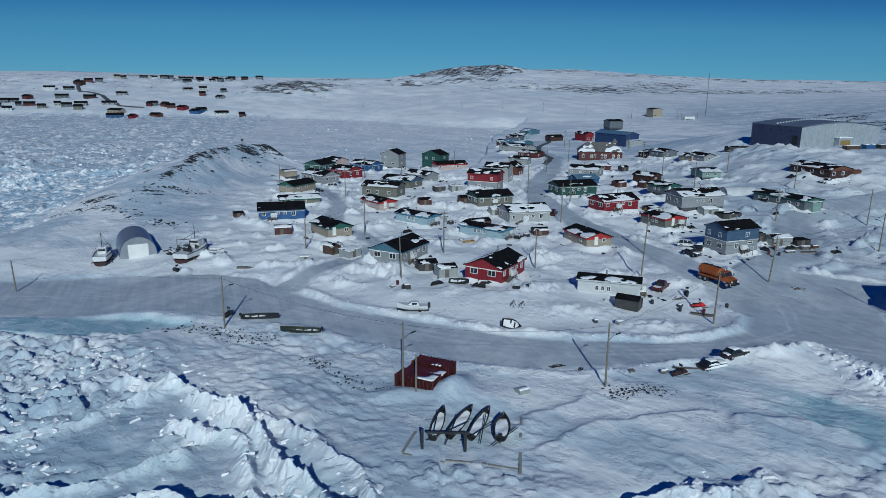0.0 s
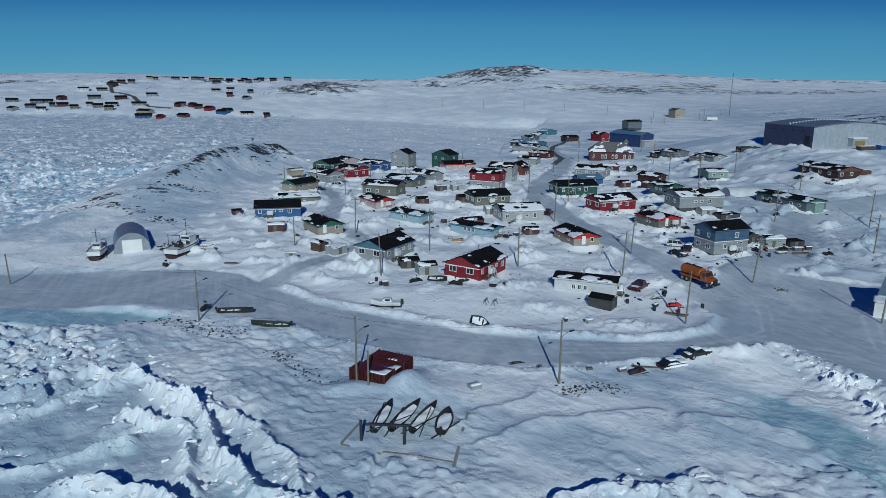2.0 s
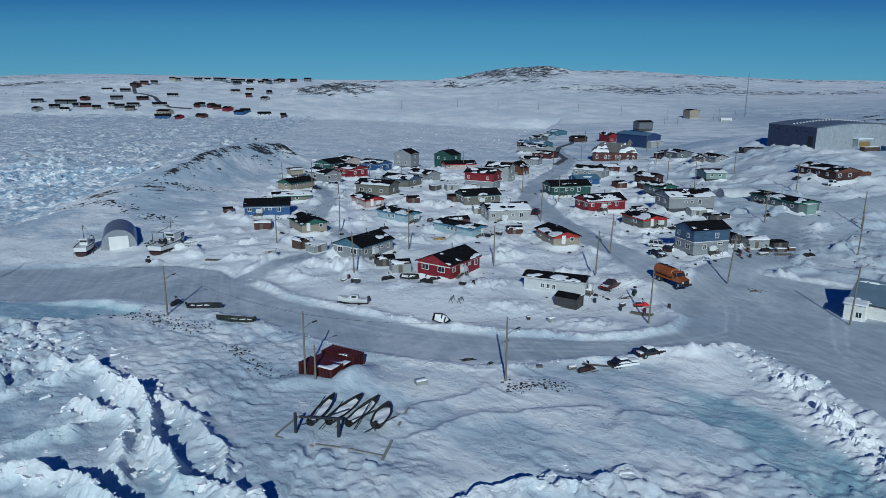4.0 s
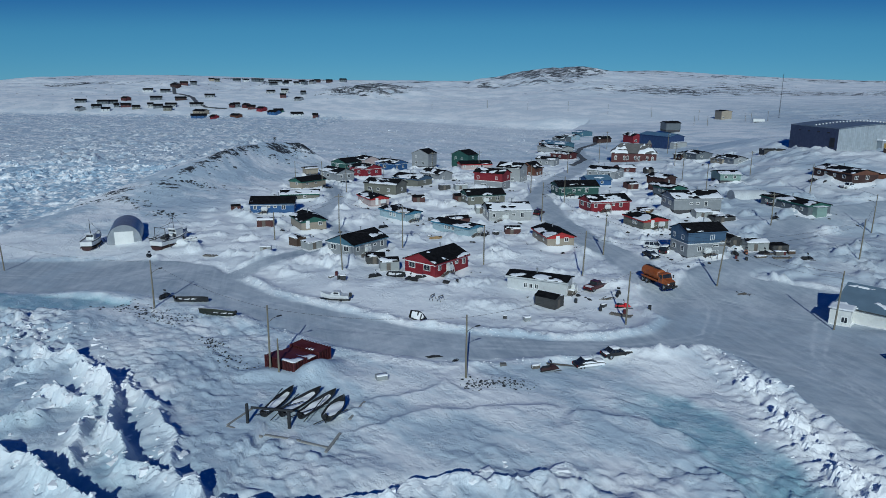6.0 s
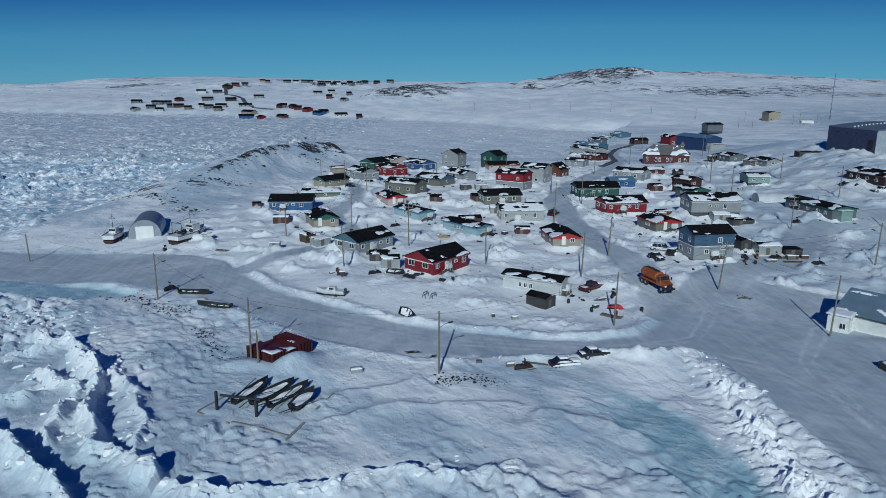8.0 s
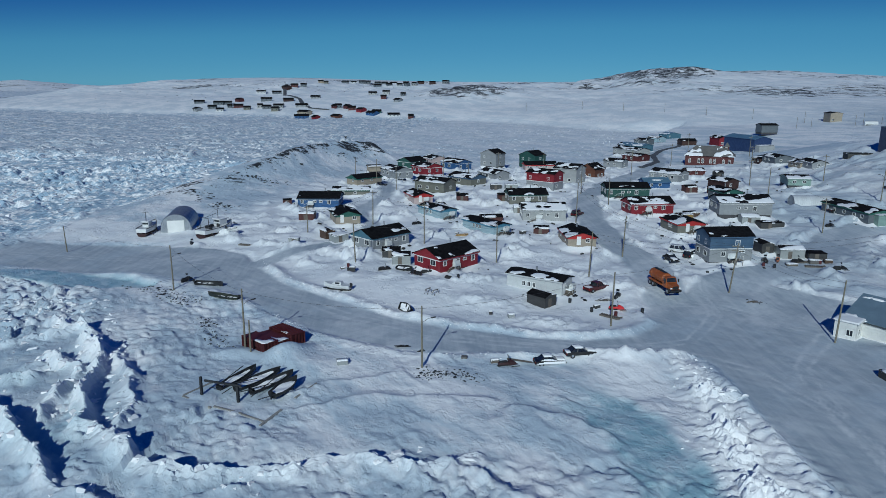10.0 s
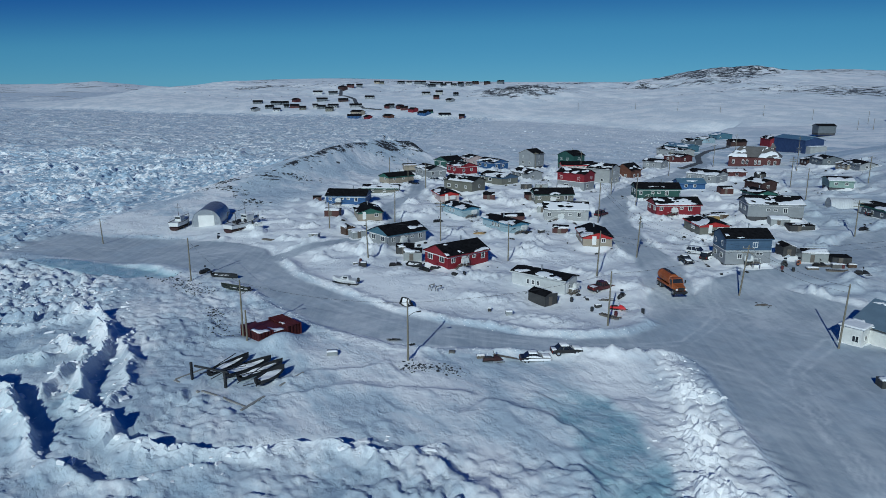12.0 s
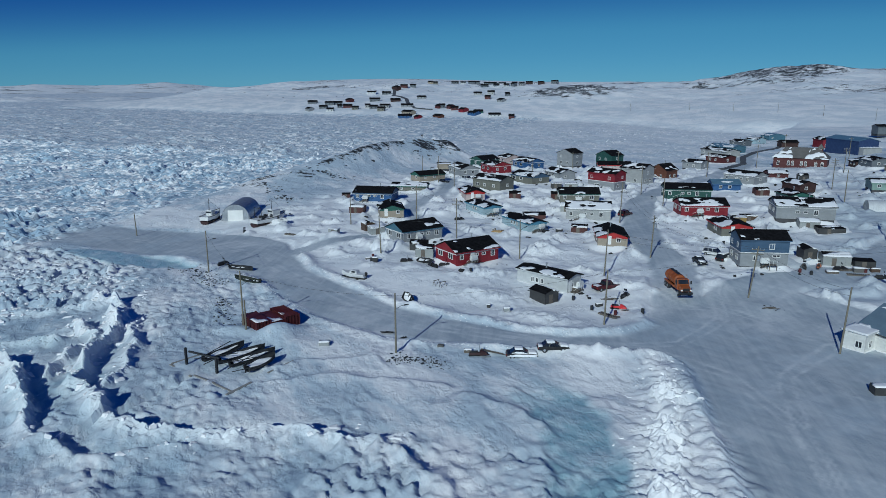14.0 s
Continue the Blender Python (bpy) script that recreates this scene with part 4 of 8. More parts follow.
H("blue wooden house with black roof below the knoll", -50.1, 186.1, 2.9, 15, 12.4, 8.5, 2.9, C["blue"], "a", 1.5, C["navy"], right=LONG, left=TWO, cover=(0.16, 0.4), seed=3, porch=("r", 3.3), tank=("r", 3.2))
H("tan house with dark green gable and black roof", -27.8, 165.6, 2.9, 35, 6.6, 10.0, 2.5, C["tan"], "b", 1.1, C["greenband"], right=((4.6, 1.3, 0.8, 0.8),), left=(), cover=(0.3, 0.25), seed=4, door=("r", 1.2), trim=False)
H("pale blue mobile home with sky-blue fascia", -3.9, 182.7, 2.5, 51, 5.6, 11.6, 2.5, C["sky"], "b", 0.6, C["skyband"], right=((3.9, 1.2, 0.7, 0.8),), left=((4.6, 1.1, 0.7, 0.9), (6.3, 1.1, 0.7, 0.9)), cover=(0.42, 0.2), seed=5, trim=False, porch=("r", 2.0), tank=("r", 2.6))
H("pale blue mobile home with sky-blue fascia and black roof", 14.9, 167.0, 2.4, 52, 5.4, 13.0, 2.4, C["sky"], "b", 0.6, C["skyband"], right=((3.9, 1.2, 0.7, 0.8),), left=((4.6, 1.1, 0.6, 0.9), (5.9, 1.1, 0.6, 0.9), (7.2, 1.1, 0.6, 0.9)), cover=(0.3, 0.2), seed=6, trim=False, porch=("r", 2.0), tank=("r", 2.6))
H("tan mobile home with bright red gable", 34.3, 159.5, 2.5, 19, 6.7, 10.9, 2.4, C["tan"], "b", 1.1, C["orange"], right=((4.3, 1.25, 0.8, 0.8),), left=((2.6, 1.1, 0.7, 0.9), (7.8, 1.1, 0.7, 0.9)), cover=(0.36, 0.25), seed=7, door=("r", 2.1), trim=False)
H("two-storey house, grey below and blue above", 64.9, 153.7, 2.6, 21.5, 9.4, 6.9, 5.7, C["grey"], "a", 1.35, C["navy"], storey=3.0, right=((5.6, 3.8, 0.85, 1.0), (2.6, 1.4, 0.8, 0.9), (6.4, 2.2, 1.3, 0.35)), left=((0.9, 1.2, 1.2, 1.0), (4.2, 1.2, 1.2, 1.0), (0.9, 3.8, 0.8, 0.9), (4.4, 3.8, 0.8, 0.9)), cover=(0.22, 0.2), seed=8, tank=("r", 3.7), porch=("r", 5.4))
H("wide red house with white trim and snowy roof", 47.2, 198.9, 3.9, 24, 12.4, 7.6, 3.0, C["red"], "a", 1.5, C["red_up"], right=LONG, left=TWO, cover=(0.62, 0.3), seed=9, porch=("r", 4.2), tank=("r", 3.9))
H("grey mobile home with red gable and snowy roof", 59.1, 179.6, 3.1, 25, 7.4, 9.6, 2.5, C["olive"], "b", 0.9, C["orange"], right=((4.6, 1.2, 0.7, 0.8),), left=((4.6, 1.1, 0.6, 0.9), (5.9, 1.1, 0.6, 0.9)), cover=(0.4, 0.25), seed=10, door=("r", 2.2), trim=False, porch=("r", 3.6), tank=("r", 4.0))
H("large grey house with snow on its roof", 70.3, 200.4, 4.9, 13, 14.0, 9.0, 3.5, C["grey"], "a", 1.6, C["grey"], right=LONG[1:], left=TWO, cover=(0.62, 0.3), seed=11, trim=True)
H("dark green house with black and snowy roof", 38.7, 225.9, 4.0, 17, 13.6, 8.5, 3.2, C["green"], "a", 1.4, C["green"], right=LONG, left=TWO, cover=(0.4, 0.3), seed=12, porch=("r", 3.6))
H("light grey house with snow-covered roof", 18.6, 186.9, 2.5, 16, 12.0, 8.6, 3.3, C["lightgrey"], "a", 1.5, C["lightgrey"], right=LONG, left=TWO, cover=(0.66, 0.3), seed=13, porch=("r", 3.2), tank=("r", 3.6))
H("grey-green house with green gable and patchy roof", 10.9, 206.7, 3.6, 23, 11.8, 7.6, 3.0, C["olive"], "a", 1.4, C["green"], right=LONG, left=TWO, cover=(0.36, 0.3), seed=14, tank=("r", 4.6))
H("weathered olive-grey house with black roof", -14.6, 221.5, 3.5, 72, 7.4, 12.2, 3.6, C["olive"], "b", 1.3, C["olive"], right=GAB, left=((1.5, 1.3, 1.3, 0.9), (5.0, 1.3, 0.8, 0.8), (9.0, 1.3, 0.8, 0.8)), cover=(0.15, 0.2), seed=15, trim=False)
H("pinkish-white mobile home with red gable", -18.6, 202.6, 2.9, 37, 6.2, 10.1, 2.5, C["pink"], "b", 0.9, C["orange"], right=((4.0, 1.2, 0.7, 0.8),), left=((3.5, 1.1, 0.7, 0.9),), cover=(0.4, 0.25), seed=16, trim=False, tank=("r", 3.0), door=("r", 1.6))
H("olive house with dark blue gable and black roof", -11.4, 245.4, 2.8, 60, 8.3, 12.3, 2.9, C["olive"], "b", 1.3, C["navy"], right=GAB, left=TWO, cover=(0.2, 0.2), seed=17, trim=False)
H("tan house with dark green gable beside the snow slope", -49.6, 229.6, 3.6, 59, 11.0, 6.6, 2.5, C["tan"], "a", 1.2, C["greenband"], right=((2, 1.3, .8, .8), (6, 1.3, .8, .8)), left=GAB, cover=(0.15, 0.3), seed=18, trim=False)
H("grey house with black roof", -43.9, 253.0, 3.1, 48, 7.9, 12.2, 3.1, C["grey"], "b", 1.5, C["grey"], right=((1.6, 1.3, 0.9, 1.0), (5.0, 1.3, 0.9, 1.0)), left=TWO, cover=(0.1, 0.2), seed=19)
H("red house with black roof and white trim", -37.3, 270.9, 2.6, 53, 8.7, 10.1, 3.4, C["red"], "b", 1.4, C["red_up"], right=((1.6, 1.3, 0.9, 1.0), (5.4, 1.3, 0.9, 1.0)), left=TWO, cover=(0.1, 0.2), seed=20)
H("blue house with black roof", -30.8, 296.1, 1.8, 56, 8.5, 11.5, 3.4, C["blue"], "b", 1.4, C["blue"], right=((1.6, 1.3, 0.9, 1.0), (5.4, 1.3, 0.9, 1.0)), left=TWO, cover=(0.15, 0.2), seed=21)
H("two-storey grey house on the bay shore", -20.8, 330.8, 0.0, 66, 7.4, 9.6, 6.2, C["grey"], "a", 2.0, C["grey"], storey=3.1, right=((3, 1.2, 1.0, 1.0), (3, 4.2, 1.0, 1.0)), left=((2, 1.2, 1.0, 1.0), (6, 1.2, 1.0, 1.0), (2, 4.2, .8, .9)), cover=(0.1, 0.5), seed=22, trim=False)
H("two-storey dark green house on the bay shore", -1.0, 326.0, 0.6, 56, 7.2, 10.4, 5.9, C["green"], "a", 2.0, C["green"], storey=3.0, right=((3, 1.2, 1.0, 1.0), (3, 4.0, 1.0, 1.0)), left=((2, 3.6, 1.0, 1.0), (6, 3.6, 1.0, 1.0)), cover=(0.1, 0.5), seed=23, trim=False)
H("two-storey house, grey below and red above", 19.4, 241.6, 3.0, 67, 6.4, 11.2, 5.9, C["grey"], "b", 1.3, C["red"], storey=3.0, right=((1.6, 1.2, 0.9, 1.0), (4.0, 4.0, 0.8, 0.8)), left=((8.6, 3.8, 0.8, 0.9), (1.2, 3.8, 0.8, 0.9), (3.0, 1.2, 1.8, 0.7)), cover=(0.1, 0.2), seed=24)
H("tall grey house with black roof", 25.0, 262.5, 2.6, 71, 7.9, 9.4, 5.9, C["lightgrey"], "b", 1.6, C["lightgrey"], storey=3.0, right=((1.5, 1.2, 1.0, 1.0), (4.8, 1.2, 1.0, 1.0), (3.0, 3.9, 0.9, 0.9)), left=((6, 1.2, .9, .9),), cover=(0.1, 0.2), seed=25, trim=False)
H("brown timber house with snowy roof", 30.5, 280.5, 2.4, 63, 7.0, 7.4, 4.0, C["brown"], "a", 2.2, C["brown"], right=((2, 1.2, .9, .9), (4.6, 1.2, .9, .9)), left=((1.6, 1.2, .8, .9), (4.6, 1.2, .8, .9)), cover=(0.3, 0.3), seed=26, trim=False)
H("grey house with black roof behind the blue shed", 61.7, 274.6, 3.4, 62, 8.6, 12.0, 3.1, C["grey"], "b", 1.3, C["grey"], right=GAB, left=LONG, cover=(0.15, 0.3), seed=27)


# ---- large buildings ----
def quonset(label, x, y, yaw, wide, length, high, mat, door=True, z=None, front=None):
    """An arched steel hut; its front stands at x, y and faces back along its axis (yaw: the way in)."""
    th = tagged(new("arch_hut"), label, "hut")
    th.matrix_basis = pose(x, y, lie(x, y) - 0.15 if z is None else z, 0, 0, yaw)
    n = 22
    arc = [(0.0, -wide / 2 * math.cos(math.pi * k / n), high * math.sin(math.pi * k / n) ** 0.8) for k in range(n + 1)]
    secs = []
    for s in range(int(length / 0.3) + 1):
        r = 1.0 + (0.012 if s % 2 else 0.0)
        secs.append([(s * 0.3, py * r, pz * r) for _, py, pz in arc])
    bm = loft(secs, closed=False, caps=False)
    part("shell", bm, mat, th, "corrugated arched steel shell")
    bm = bmesh.new()
    bm.faces.new([bm.verts.new((0.1, py * 0.99, pz * 0.99)) for _, py, pz in arc])
    ext = bmesh.ops.extrude_face_region(bm, geom=bm.faces[:])
    bmesh.ops.translate(bm, vec=(0.15, 0, 0), verts=[v for v in ext["geom"] if isinstance(v, bmesh.types.BMVert)])
    w = part("end_wall", bm, front or mat, th)
    for k in range(-int(wide / 0.9), int(wide / 0.9) + 1):
        py = k * 0.45
        top = high * max(0.0, 1 - (2 * py / wide) ** 2) ** 0.4 - 0.1
        if top > 0.4:
            part("rib", boxed(0.02, py - 0.06, 0, 0.1, py + 0.06, top), METAL, w)
    if door:
        part("door", boxed(-0.08, -wide * 0.27, 0, 0.02, wide * 0.27, high * 0.66, bevel=0.02), TRIM, th, "wide white sliding door")
    return th


GALV = corrugated("galvanised_sheet", (0.40, 0.42, 0.45), 0.3, 0.35, 0.75)
quonset("galvanised steel arch hut with white door on the shore", -69.4, 154.0, 118, 8.0, 14, 4.9, GALV, front=GALV)
quonset("small white arch hut half buried in snow", 92.4, 226.0, 10, 6.0, 11, 3.2, paint("dull_white_shell", (0.5, 0.52, 0.54)), False)


def arena(x, y, z, yaw, a, b, e):
    th = tagged(new("arena"), "large blue and pale steel sports hall", "hall")
    th.matrix_basis = pose(x, y, z, 0, 0, yaw)
    part("side_wall", boxed(0, 0.1, -3, 0.3, b, e), C["arena"], th, "dark blue ribbed steel wall")
    n, rise = 20, 1.7
    arc = [(a * k / n, e + rise * math.sin(math.pi * k / n)) for k in range(n + 1)]
    for nm, py, mat in (("front_wall", 0.0, C["arena_pale"]), ("rear_wall", b, C["arena"])):
        bm = bmesh.new()
        bm.faces.new([bm.verts.new(v) for v in [(0, py, -3), (a, py, -3)] + [(px, py, pz) for px, pz in arc[::-1]]])
        ext = bmesh.ops.extrude_face_region(bm, geom=bm.faces[:])
        bmesh.ops.translate(bm, vec=(0, 0.25, 0), verts=[v for v in ext["geom"] if isinstance(v, bmesh.types.BMVert)])
        bmesh.ops.recalc_face_normals(bm, faces=bm.faces[:])
        part(nm, bm, mat, th)
    part("side_wall", boxed(a - 0.3, 0.1, -3, a, b, e), C["arena"], th)
    secs = [[(px, -0.5, pz + 0.05), (px, b + 0.5, pz + 0.05), (px, b + 0.5, pz + 0.3), (px, -0.5, pz + 0.3)] for px, pz in arc]
    part("roof", loft(secs), paint("arena_roof", (0.16, 0.19, 0.23), 0.5, 0.3, 0.3), th, "shallow arched metal roof")
    for k in range(26):
        px = a * (0.04 + 0.92 * k / 25)
        part("snow_guard", boxed(px, b * 0.55, e + rise * math.sin(math.pi * px / a) + 0.2, px + 0.5, b * 0.55 + 0.5, e + rise * math.sin(math.pi * px / a) + 0.75), TRIM, th)
    for k in range(1, 30):
        part("rib", boxed(a * k / 30 - 0.06, -0.06, -1, a * k / 30 + 0.06, 0.0, e + rise * math.sin(math.pi * k / 30) - 0.1), C["arena_pale"], th)
    for k in range(1, 5):
        part("vent", boxed(-0.12, b * k / 5 - 0.6, e - 1.9, 0.0, b * k / 5 + 0.6, e - 1.4), DARK, th)
    part("door", boxed(-0.12, 1.6, 0.6, 0.0, 4.2, 4.2), DARK, th, "dark loading door")
    ent = part("entrance", boxed(17, -2.6, -1, 23.5, 0, 3.2), C["arena_pale"], th, "projecting entrance")
    part("doorway", boxed(17.8, -2.7, 0.0, 22.7, -2.6, 2.4), C["yellow"], ent, "ochre timber entrance panel")
    part("canopy", boxed(16.7, -3.0, 3.2, 23.8, 0.1, 3.6, bevel=0.1), SNOW, ent, "snow on the canopy")
    return th


arena(143.2, 279.4, 16.1, 17.7, 41.0, 27.4, 7.6)


def church(x, y, z, yaw, a, b):
    th = tagged(new("church"), "dark red wooden church with grey hipped roof and small steeple", "church")
    th.matrix_basis = pose(x, y, z, 0, 0, yaw)
    part("wall", boxed(0, 0, -1, a, b, 4.0), C["maroon"], th)
    roof_mat = paint("grey_shingle", (0.115, 0.11, 0.105), 0.85, 0.25)
    g, e, top = 0.6, 4.0, 8.2
    p = [(-g, -g, e), (a + g, -g, e), (a + g, b + g, e), (-g, b + g, e)]
    r = [(4.0, b / 2, top), (a - 4.0, b / 2, top)]
    bm = bmesh.new()
    vs = [bm.verts.new(v) for v in p + r]
    for f in ((0, 1, 5, 4), (1, 2, 5), (2, 3, 4, 5), (3, 0, 4), (3, 2, 1, 0)):
        bm.faces.new([vs[k] for k in f])
    rf = part("roof", bm, roof_mat, th, "steep grey shingled roof")
    for pts, cv, sd in (([p[0], (7.5, -g, e), (6.5, b / 2, top), r[0]], 0.56, 61), ([(a - 8.5, -g, e), p[1], r[1], (a - 7, b / 2, top)], 0.60, 63)):
        snow_sheets(snow_patch(pts, cv, sd, 0.02, 0.18), rf, "melting snow on the roof")
    tw = part("steeple", boxed(a - 4.4, b / 2 - 1.0, 6.2, a - 2.4, b / 2 + 1.0, 8.0), C["maroon"], th, "small square bell tower")
    part("spire", loft([[(a - 4.7, b / 2 - 1.3, 8.0), (a - 2.1, b / 2 - 1.3, 8.0), (a - 2.1, b / 2 + 1.3, 8.0), (a - 4.7, b / 2 + 1.3, 8.0)], [(a - 3.45, b / 2 - 0.05, 10.0), (a - 3.35, b / 2 - 0.05, 10.0), (a - 3.35, b / 2 + 0.05, 10.0), (a - 3.45, b / 2 + 0.05, 10.0)]]), roof_mat, tw)
    window(tw, pose(a - 3.9, b / 2 - 1.0, 7.1), 0.8, 0.6)
    for k in (1.6, 5.6, 7.2, 10.6, 12.2, 16.0, 18.4):
        w = window(th, pose(k, 0, 0.9), 0.8, 1.3, cross=True)
        part("arch", loft([[(k + 0.4 + r0 * math.cos(t), -0.05, 2.3 + r0 * math.sin(t)) for t in (math.pi * q / 8 for q in range(9))] + [(k + 0.4 + r1 * math.cos(t), -0.05, 2.3 + r1 * math.sin(t)) for t in (math.pi * q / 8 for q in range(8, -1, -1))] for r0, r1 in ((0.52, 0.38),)] + [[(k + 0.4 + r0 * math.cos(t), 0.02, 2.3 + r0 * math.sin(t)) for t in (math.pi * q / 8 for q in range(9))] + [(k + 0.4 + r1 * math.cos(t), 0.02, 2.3 + r1 * math.sin(t)) for t in (math.pi * q / 8 for q in range(8, -1, -1))] for r0, r1 in ((0.52, 0.38),)]), TRIM, w)
    return th


church(66.2, 336.8, 3.9, -6.3, 20.6, 11)

METALROOF = paint("slate_blue_metal_roof", (0.22, 0.30, 0.36), 0.4, 0.3, 0.4)
BLUEROOF = paint("steel_blue_roof", (0.14, 0.24, 0.32), 0.4, 0.3, 0.3)
H("white trailer home with black and snowy roof", 37.4, 124.8, 0.9, 72.8, 4.6, 11.6, 3.1, C["white"], "b", 0.5, right=((1.2, 1.2, 0.7, 0.8),), left=((3.4, 1.2, 0.55, 0.8), (4.5, 1.2, 0.55, 0.8), (5.6, 1.2, 0.55, 0.8)), cover=(0.42, 0.25), seed=31, trim=False, tank=("r", 2.2), door=("r", 0.5), porch=("r", 1.9))
H("low dark grey house with green gable", 73.3, 225.1, 4.9, 27, 6.6, 8.4, 2.6, C["slate"], "b", 1.0, C["greenband"], right=((3.8, 1.2, .8, .8),), left=((3, 1.2, .7, .7), (5, 1.2, .7, .7)), cover=(0.4, 0.4), seed=32, trim=False, door=("r", 1.2))
H("small mint-green house with dark side wall", 95.9, 254.5, 6.6, 7, 7.2, 9.0, 2.3, C["mint"], "a", 0.9, C["mint"], right=((1.5, 1, .9, .7), (4.6, 1, .9, .7)), cover=(0.7, 0.6), seed=33, trim=False, flue=False)
H("long dark green barrack with pale green end", 106.4, 200.5, 4.4, 23, 7.6, 18.9, 2.9, C["slate"], "b", 0.8, C["greenband"], right=((4.4, 1.3, .8, .9),), left=((2, 1.3, .9, .8), (5, 1.3, .9, .8), (9, 1.3, .9, .8), (13, 1.3, .9, .8), (16, 1.3, .9, .8)), cover=(0.36, 0.3), seed=34, trim=False, annex=(1.6, -1.6, 3.4, 1.6, 2.3, C["mint"]))
H("long dark brown building with orange-brown end", 129.0, 229.5, 10.0, 19, 9.5, 17.0, 3.0, C["darkbrown"], "b", 1.2, C["brown"], right=((1.0, 1.2, 1, 1), (5, 1.2, 1, 1)), left=((2, 1.3, 1, .9), (5, 1.3, 1, .9), (9, 1.3, 1, .9), (13, 1.3, 1, .9)), cover=(0.55, 0.4), seed=35, trim=False, annex=(9.5, 1.5, 6.0, 5.0, 2.2, C["brown"]))
H("big blue steel warehouse with pale end", 101.0, 385.0, 4.6, 34, 10.5, 23.0, 7.6, C["bigblue"], "b", 1.4, roof=BLUEROOF, trim=False, cover=(0.0, 0.0), seed=36, flue=False, annex=(0.5, -3, 9.5, 3, 4.4, C["lightgrey"]), name="warehouse")
H("red building with black roof beside the warehouse", 88.0, 430.0, 4.4, 25, 6, 11, 4.8, C["red"], "b", 1.2, cover=(0.2, 0.3), seed=37, trim=False, right=TWO)
H("dark red shop with snow on its roof", 68.0, 440.0, 3.6, 20, 9, 7, 2.8, C["darkbrown"], "a", 1.2, cover=(0.4, 0.3), seed=38, trim=False)
H("dark blue-grey tower house behind the warehouse", 119.0, 500.0, 8.5, 20, 11, 8, 4.6, C["slate"], "a", 1.2, cover=(0.2, 0.2), seed=39, trim=False)
# the white hall at the crossroads
hall = H("white hall with slate-blue metal roof", 99.0, 108.9, -0.2, 50, 11.5, 20, 3.3, C["hallwhite"], "b", 2.7, roof=METALROOF, cover=(0.42, 0.3), seed=40, trim=False, flue=False, name="hall", fascia=paint("dark_fascia", (0.05, 0.055, 0.06)))
porch = H("small white entrance hut with snow-heaped roof", 84.4, 117.5, -0.2, 60, 3.4, 3.2, 3.4, C["hallwhite"], "flat", 0.0, cover=(0.95,), seed=41, trim=False, flue=False, left=((1.9, 1.2, 0.85, 0.9),), right=((1.2, 1.2, 0.7, 0.9),), name="entrance_hut", roof=SNOW)

# the far end of the village street and the buildings by the hill
SHORE = (
    (96.5, 328, 18, 9, 7, 2.6, "darkbrown", 0.35), (101, 318, 22, 8, 10, 2.8, "slate", 0.5), (107, 298, 22, 7, 8, 2.4, "tan", 0.6), (110, 292, 20, 6, 9, 2.5, "grey", 0.5),
    (39, 318, 66, 6, 9, 3.0, "grey", 0.4), (46, 341, 55, 8, 10, 2.8, "maroon", 0.3))
for n, (hx, hy, yw, ha, hb, he, key, cv) in enumerate(SHORE):
    H("low " + {"darkbrown": "dark brown", "slate": "slate-grey", "tan": "tan and yellow", "grey": "grey", "maroon": "dark red"}[key] + " house in deep snow", hx, hy, lie(hx, hy), yw, ha, hb, he, C[key], "b", 1.0, right=((2.2, 1.2, .8, .8),), left=((2, 1.2, .8, .8), (5, 1.2, .8, .8)), cover=(cv, cv), seed=50 + n, trim=False)
BACK = (
    (46, 392, 50, 9, 16, 3.2, "teal"), (44, 372, 45, 9, 18, 2.8, "lightgrey"), (40, 412, 60, 8, 9, 2.6, "darkbrown"), (47, 440, 55, 9, 8, 2.6, "slate"), (54, 462, 55, 9, 8, 2.6, "sky"), (60, 492, 40, 12, 8, 3.0, "teal"))
for n, (hx, hy, yw, ha, hb, he, key) in enumerate(BACK):
    H({"teal": "blue-green roofed house by the bay", "lightgrey": "long pale grey store by the bay", "darkbrown": "dark brown shack by the bay", "slate": "slate-grey shack by the bay", "sky": "pale blue house by the bay"}[key],
      hx, hy, lie(hx, hy), yw, ha, hb, he, C[key], "b", 1.1, cover=(0.55, 0.5), seed=60 + n, trim=False, roof=BLUEROOF if key == "teal" else None, right=((2.2, 1.2, .8, .8),), left=((2, 1.2, .8, .8),))
H("tan hilltop shed with dark side", 182.0, 610.0, lie(182, 610), 15, 9, 11, 7.0, C["tan"], "b", 0.8, cover=(0, 0), seed=70, trim=False, right=TWO[:1], flue=False)
H("small red and white house with snowy roof", 66, 296, 3.3, 20, 7, 6, 2.2, C["maroon"], "a", 0.9, cover=(0.7, 0.5), seed=71, trim=False, right=((3, 1, .8, .8),))
H("blue house with blue roof behind the green one", 50, 254, 3.5, 20, 9, 7, 2.3, C["blue"], "a", 1.2, cover=(0.4, 0.4), seed=72, trim=False, roof=BLUEROOF, right=((2, 1, .8, .8), (5, 1, .8, .8)))
H("dark timber house with yellow end", 76, 250, 5.0, 40, 6, 8, 2.6, C["darkbrown"], "b", 1.0, C["darkbrown"], cover=(0.3, 0.3), seed=73, trim=False, right=((2, 1, .8, .8),))
H("pale house with red band on the bay side", -2, 306, 1.6, 20, 14, 8, 2.8, C["pink"], "a", 1.2, C["orange"], cover=(0.3, 0.3), seed=74, trim=False, right=LONG)
